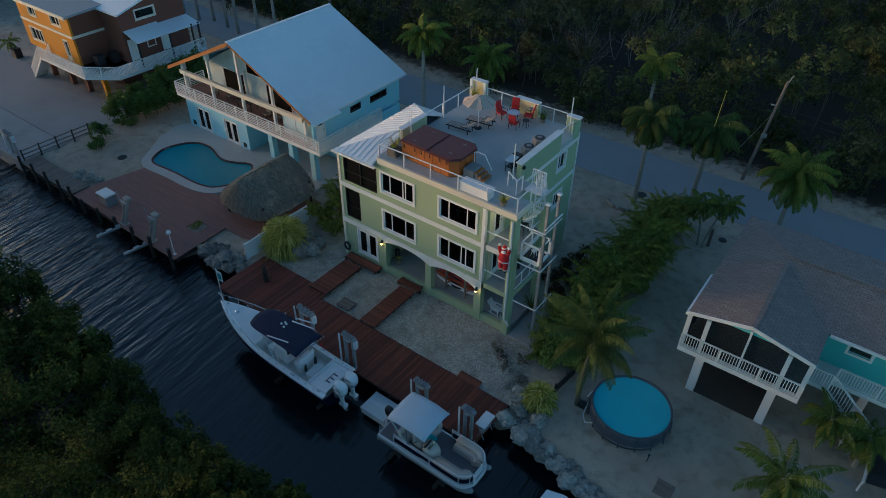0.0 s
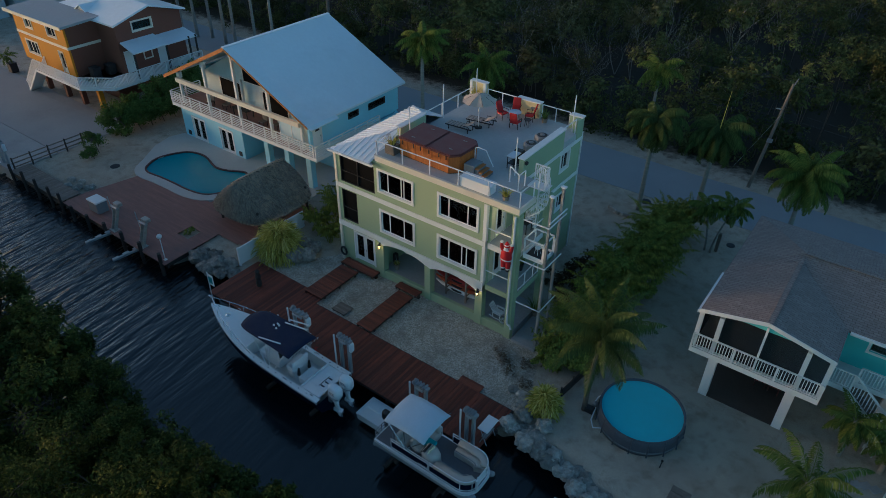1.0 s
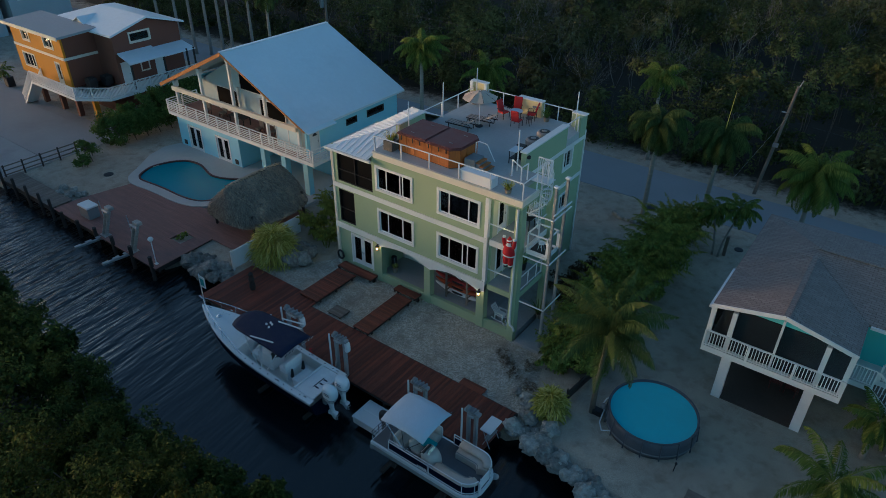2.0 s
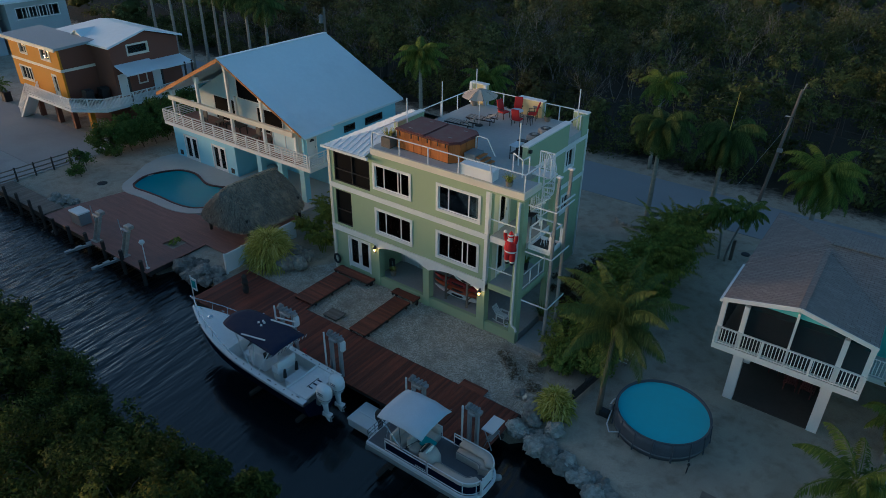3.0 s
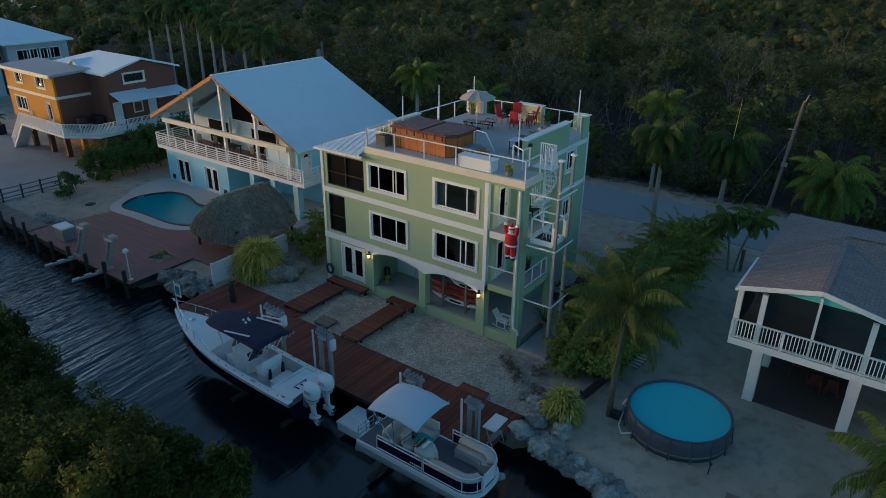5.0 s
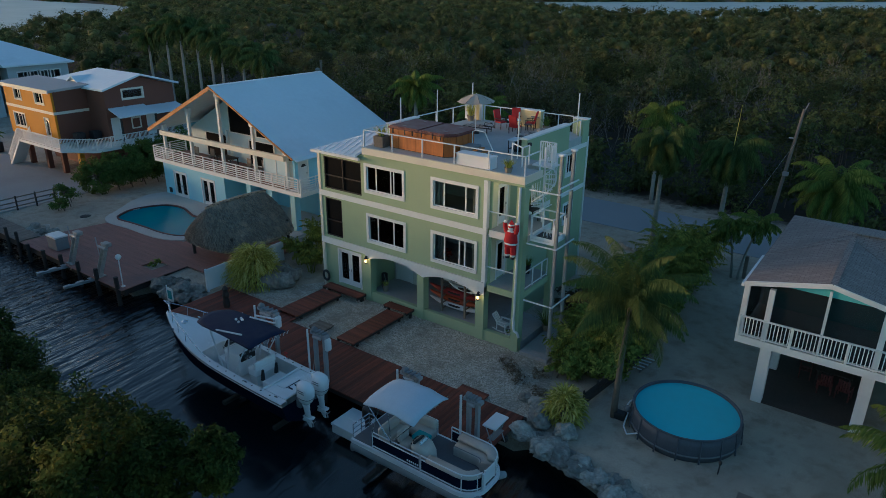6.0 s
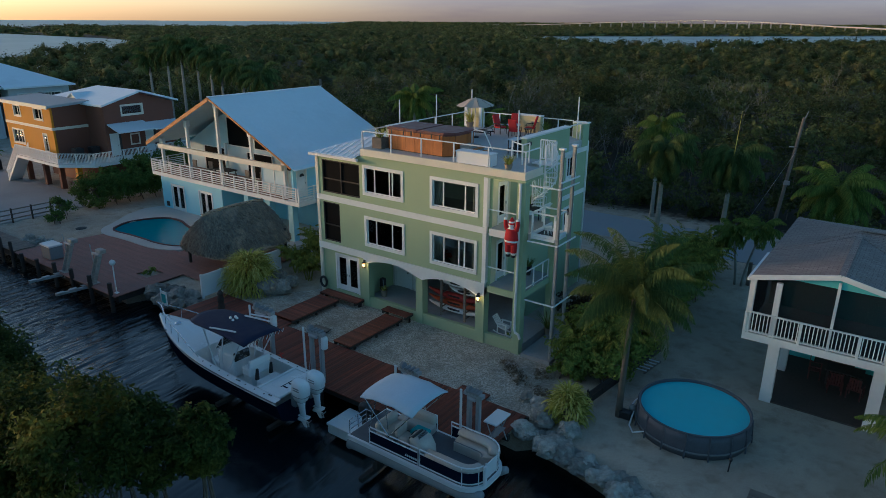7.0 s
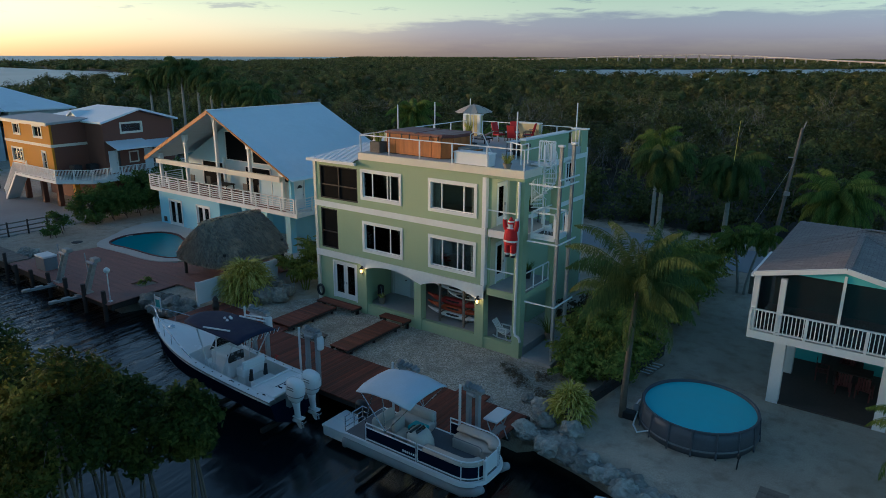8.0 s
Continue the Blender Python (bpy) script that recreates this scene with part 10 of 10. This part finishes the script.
part("body", MB().obox((-65.8, 3.6, 0.55), (0.85, 0.75, 1.0), bevel=0.06), DARK, bn)
part("lid", MB().obox((-65.8, 3.55, 1.08), (0.9, 0.85, 0.08), bevel=0.03), DARK, bn)
for k, (x, y) in enumerate(((12.6, 9.6), (13.4, 9.0), (13.3, 10.2))):
    ch = thing("rocking_chair", (x, y, 0.06), "dim red wooden rocking chair under the stilt house", "chair", "red rocking chairs")
    part("seat", MB().obox((x, y, 0.46), (0.55, 0.55, 0.06), bevel=0.02), RED, ch)
    for i in range(5):
        part("back_slat", MB().bar((x - 0.22 + 0.11 * i, y + 0.25, 0.48), (x - 0.22 + 0.11 * i, y + 0.5, 1.2), 0.07, 0.025), RED, ch)
    for sx in (-0.25, 0.25):
        part("rocker", MB().tube([(x + sx, y - 0.4, 0.13), (x + sx, y, 0.085), (x + sx, y + 0.5, 0.13)], 0.025, 6), DARK_WOOD, ch)
        part("leg", MB().bar((x + sx, y - 0.22, 0.1), (x + sx, y - 0.22, 0.66), 0.045), DARK_WOOD, ch)
        part("leg", MB().bar((x + sx, y + 0.24, 0.1), (x + sx, y + 0.24, 0.66), 0.045), DARK_WOOD, ch)
        part("armrest", MB().box(x + sx - 0.05, x + sx + 0.05, y - 0.28, y + 0.3, 0.66, 0.69), RED, ch)
for k in range(6):
    solid("stepping_stone", MB().obox((17.6 + 0.42 * k, 1.2 - 0.1 * (k % 2) + 0.12 * k, 0.02), (0.5, 0.38, 0.06), Matrix.Rotation(0.4 + 0.1 * k, 3, "Z"), bevel=0.015), CONCRETE, "pale stepping stone in the sand", "stepping stone", "stepping stones", at=(17.6 + 0.42 * k, 1.2, 0))
sp_ = thing("solar_heater", (20.9, 2.9, 0), "low white framed rack of dark panels", "panel rack")
for i in range(4):
    part("panel", MB().slab((20.2, 4.3 - 0.75 * i, 1.05), (21.9, 4.7 - 0.75 * i, 1.05), (21.9, 4.05 - 0.75 * i, 0.95), (20.2, 3.65 - 0.75 * i, 0.95), 0.06), DARK, sp_)
part("side_beam", MB().bar((20.1, 4.45, 1.0), (20.1, 1.35, 0.9), 0.1, 0.14), WHITE, sp_)
part("side_beam", MB().bar((22.0, 4.8, 1.0), (22.0, 1.7, 0.9), 0.1, 0.14), WHITE, sp_)
for x, y in ((20.1, 4.3), (20.1, 1.5), (22.0, 4.6), (22.0, 1.9)):
    part("leg", MB().bar((x, y, 0), (x, y, 0.92), 0.08), WHITE, sp_)
dc = thing("garden_chair", (19.0, 3.9, 0), "white slatted garden chair among the palms", "chair")
for i in range(6):
    part("slat", MB().box(18.75 + 0.09 * i, 18.82 + 0.09 * i, 3.6, 4.15, 0.42, 0.45), WHITE, dc)
for i in range(5):
    part("back_slat", MB().bar((18.78 + 0.11 * i, 4.15, 0.44), (18.78 + 0.11 * i, 4.4, 1.05), 0.07, 0.02), WHITE, dc)
for x in (18.78, 19.22):
    for y in (3.65, 4.1):
        part("leg", MB().bar((x, y, 0), (x, y, 0.42), 0.05), WHITE, dc)

# porch furniture of the sky blue house
for k, (x, y) in enumerate(((-34.8, 6.6), (-33.2, 7.0), (-28.0, 6.6), (-26.6, 6.9))):
    ch = thing("porch_chair", (x, y, 3.32), "brown wicker porch chair", "chair", "porch chairs")
    part("seat", MB().obox((x, y, 3.72), (0.55, 0.55, 0.1), bevel=0.03), GREY_WOOD, ch)
    part("backrest", MB().obox((x, y + 0.26, 4.05), (0.55, 0.08, 0.6), bevel=0.03), GREY_WOOD, ch)
    for sx in (-0.22, 0.22):
        for sy in (-0.22, 0.22):
            part("leg", MB().bar((x + sx, y + sy, 3.316), (x + sx, y + sy, 3.68), 0.045), DARK_WOOD, ch)
pt = thing("porch_table", (-30.6, 6.8, 3.32), "long dark table on the porch", "table")
part("tabletop", MB().box(-31.7, -29.8, 6.4, 7.3, 4.02, 4.08), DARK_WOOD, pt)
for x in (-31.6, -29.9):
    for y in (6.5, 7.2):
        part("leg", MB().bar((x, y, 3.316), (x, y, 4.02), 0.07), DARK_WOOD, pt)

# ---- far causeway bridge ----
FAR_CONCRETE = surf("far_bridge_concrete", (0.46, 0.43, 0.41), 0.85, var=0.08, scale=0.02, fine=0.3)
br = thing("bridge", (-400, 1450, 0), "long pale concrete causeway bridge on the horizon", "bridge")
SPAN = [(-1000, 1560, 4.5), (-860, 1540, 6), (-721, 1510, 9.5), (-560, 1490, 15), (-395, 1450, 18.5), (-270, 1370, 16), (-150, 1240, 11), (-48, 1110, 7.5), (80, 960, 6.5), (260, 760, 6.0)]
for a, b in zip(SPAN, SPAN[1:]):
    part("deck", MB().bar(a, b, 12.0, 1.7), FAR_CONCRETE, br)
for a, b in zip(SPAN, SPAN[1:]):
    n = max(2, int(math.dist(a, b) / 26))
    for i in range(n):
        p = [a[k] + (b[k] - a[k]) * i / n for k in range(3)]
        part("pier", MB().box(p[0] - 1.2, p[0] + 1.2, p[1] - 1.2, p[1] + 1.2, -0.5, p[2] - 1.1), CONCRETE, br)

# ---- along the boundary hedge ----
bf = thing("edging_fence", (5.4, 1.2, 0), "low dark board fence along the foot of the hedge", "fence")
for i in range(6):
    a, b = i / 6, (i + 0.97) / 6
    p, q = (5.0 + 0.87 * a, -2.1 + 6.7 * a), (5.0 + 0.87 * b, -2.1 + 6.7 * b)
    part("board", MB().bar((*p, 0.2), (*q, 0.2), 0.04, 0.3), DARK_WOOD, bf)
    part("board", MB().bar((*p, 0.52), (*q, 0.52), 0.04, 0.26), DARK_WOOD, bf)
    part("post", MB().box(p[0] - 0.09, p[0] - 0.03, p[1] - 0.04, p[1] + 0.04, 0.0, 0.72), DARK_WOOD, bf)
ld_ = thing("wooden_ladder", (5.9, 2.6, 0), "short pale ladder lying on the sand", "ladder")
for s_ in (-0.24, 0.24):
    part("rail", MB().bar((5.75 + s_, 1.9, 0.05), (6.0 + s_, 3.5, 0.05), 0.05, 0.07), GREY_WOOD, ld_)
for i in range(5):
    f = 0.12 + 0.19 * i
    part("rung", MB().bar((5.75 + 0.25 * f - 0.26, 1.9 + 1.6 * f, 0.1), (5.75 + 0.25 * f + 0.26, 1.9 + 1.6 * f, 0.1), 0.07, 0.03), ALU, ld_)
rope = thing("rope", (-7.6, -8.2, 0.2), "tangled red rope hung from the boat's top", "rope")
rp_pts = [(-7.45 + 0.09 * math.sin(i * 1.9), -8.1 + 0.06 * math.cos(i * 2.7), 0.24 + 0.062 * i) for i in range(16)]
part("strand", MB().tube(rp_pts, 0.018, 5), RED, rope)
part("loop", MB().tube([(-7.45 + 0.13 * math.cos(i * 0.7), -8.1 + 0.05 * math.sin(i * 0.9), 0.75 + 0.13 * math.sin(i * 0.7)) for i in range(11)], 0.016, 5), RED, rope)

# ---- inside the left carport bay ----
cd = thing("carport_door", (-9.0, 2.6, 0.5), "plain white door in a white frame inside the carport", "door")
part("frame", MB().box(-9.62, -9.5, 2.6, 2.72, 0.5, 2.72).box(-8.42, -8.3, 2.6, 2.72, 0.5, 2.72).box(-9.5, -8.42, 2.6, 2.72, 2.6, 2.72), WHITE, cd)
part("leaf", MB().box(-9.48, -8.44, 2.63, 2.69, 0.52, 2.58), WHITE, cd)
part("handle", MB().tube([(-8.58, 2.62, 1.5), (-8.58, 2.54, 1.5)], 0.03, 8), DARK, cd)
part("wall_panel", MB().box(-9.72, -9.64, 2.6, 2.75, 0.5, 2.94).box(-8.28, -7.9, 2.6, 2.75, 0.5, 2.94), ROOM, cd, "plastered wall beside the door")
bag = thing("gear_bag", (-9.3, 1.1, 0.5), "black upright gear bag inside the carport", "bag")
part("body", MB().obox((-9.32, 1.2, 1.0), (0.34, 0.3, 0.95), bevel=0.1), DARK, bag)
part("strap", MB().tube([(-9.16, 1.04, 0.8), (-9.1, 1.0, 1.15), (-9.18, 1.04, 1.45)], 0.02, 5), GREYP, bag)

# table and chairs on the slab under the turquoise house
WORN_RED = surf("worn_red_paint", (0.11, 0.028, 0.025), 0.6, var=0.2, scale=2, fine=14, bump=0.15)
dt = thing("patio_table", (13.6, 6.3, 0.06), "dark patio table on the shaded slab", "table")
part("tabletop", MB().obox((13.6, 6.3, 0.77), (1.5, 0.95, 0.05), bevel=0.02), DARK_WOOD, dt)
for x in (12.95, 14.25):
    for y in (5.92, 6.68):
        part("leg", MB().bar((x, y, 0.06), (x, y, 0.75), 0.06), DARK_WOOD, dt)
patio = None
for k, (x, y, turn) in enumerate(((13.35, 5.3, 0.15), (14.15, 5.25, -0.2), (12.45, 6.2, -1.5), (13.3, 7.3, 3.1))):
    if patio is None:
        patio = thing("patio_chair", (0, 0, 0), "worn red slatted patio chair on the shaded slab", "chair", "patio chairs")
        for i in range(5):
            part("seat_slat", MB().obox((0, -0.2 + 0.1 * i, 0.43), (0.5, 0.085, 0.03), bevel=0.008), WORN_RED, patio)
        for i in range(5):
            part("back_slat", MB().obox((-0.2 + 0.1 * i, -0.27, 0.72), (0.08, 0.03, 0.58), bevel=0.008), WORN_RED, patio)
        for x0 in (-0.27, 0.27):
            part("armrest", MB().obox((x0, -0.02, 0.64), (0.07, 0.52, 0.03), bevel=0.01), WORN_RED, patio)
            for y0 in (-0.24, 0.22):
                part("leg", MB().bar((x0, y0, 0.0), (x0, y0, 0.63), 0.05), WORN_RED, patio)
        patio.matrix_world = pose(x, y, 0.06, 0, 0, math.degrees(turn))
    else:
        copy_thing(patio, pose(x, y, 0.06, 0, 0, math.degrees(turn)))
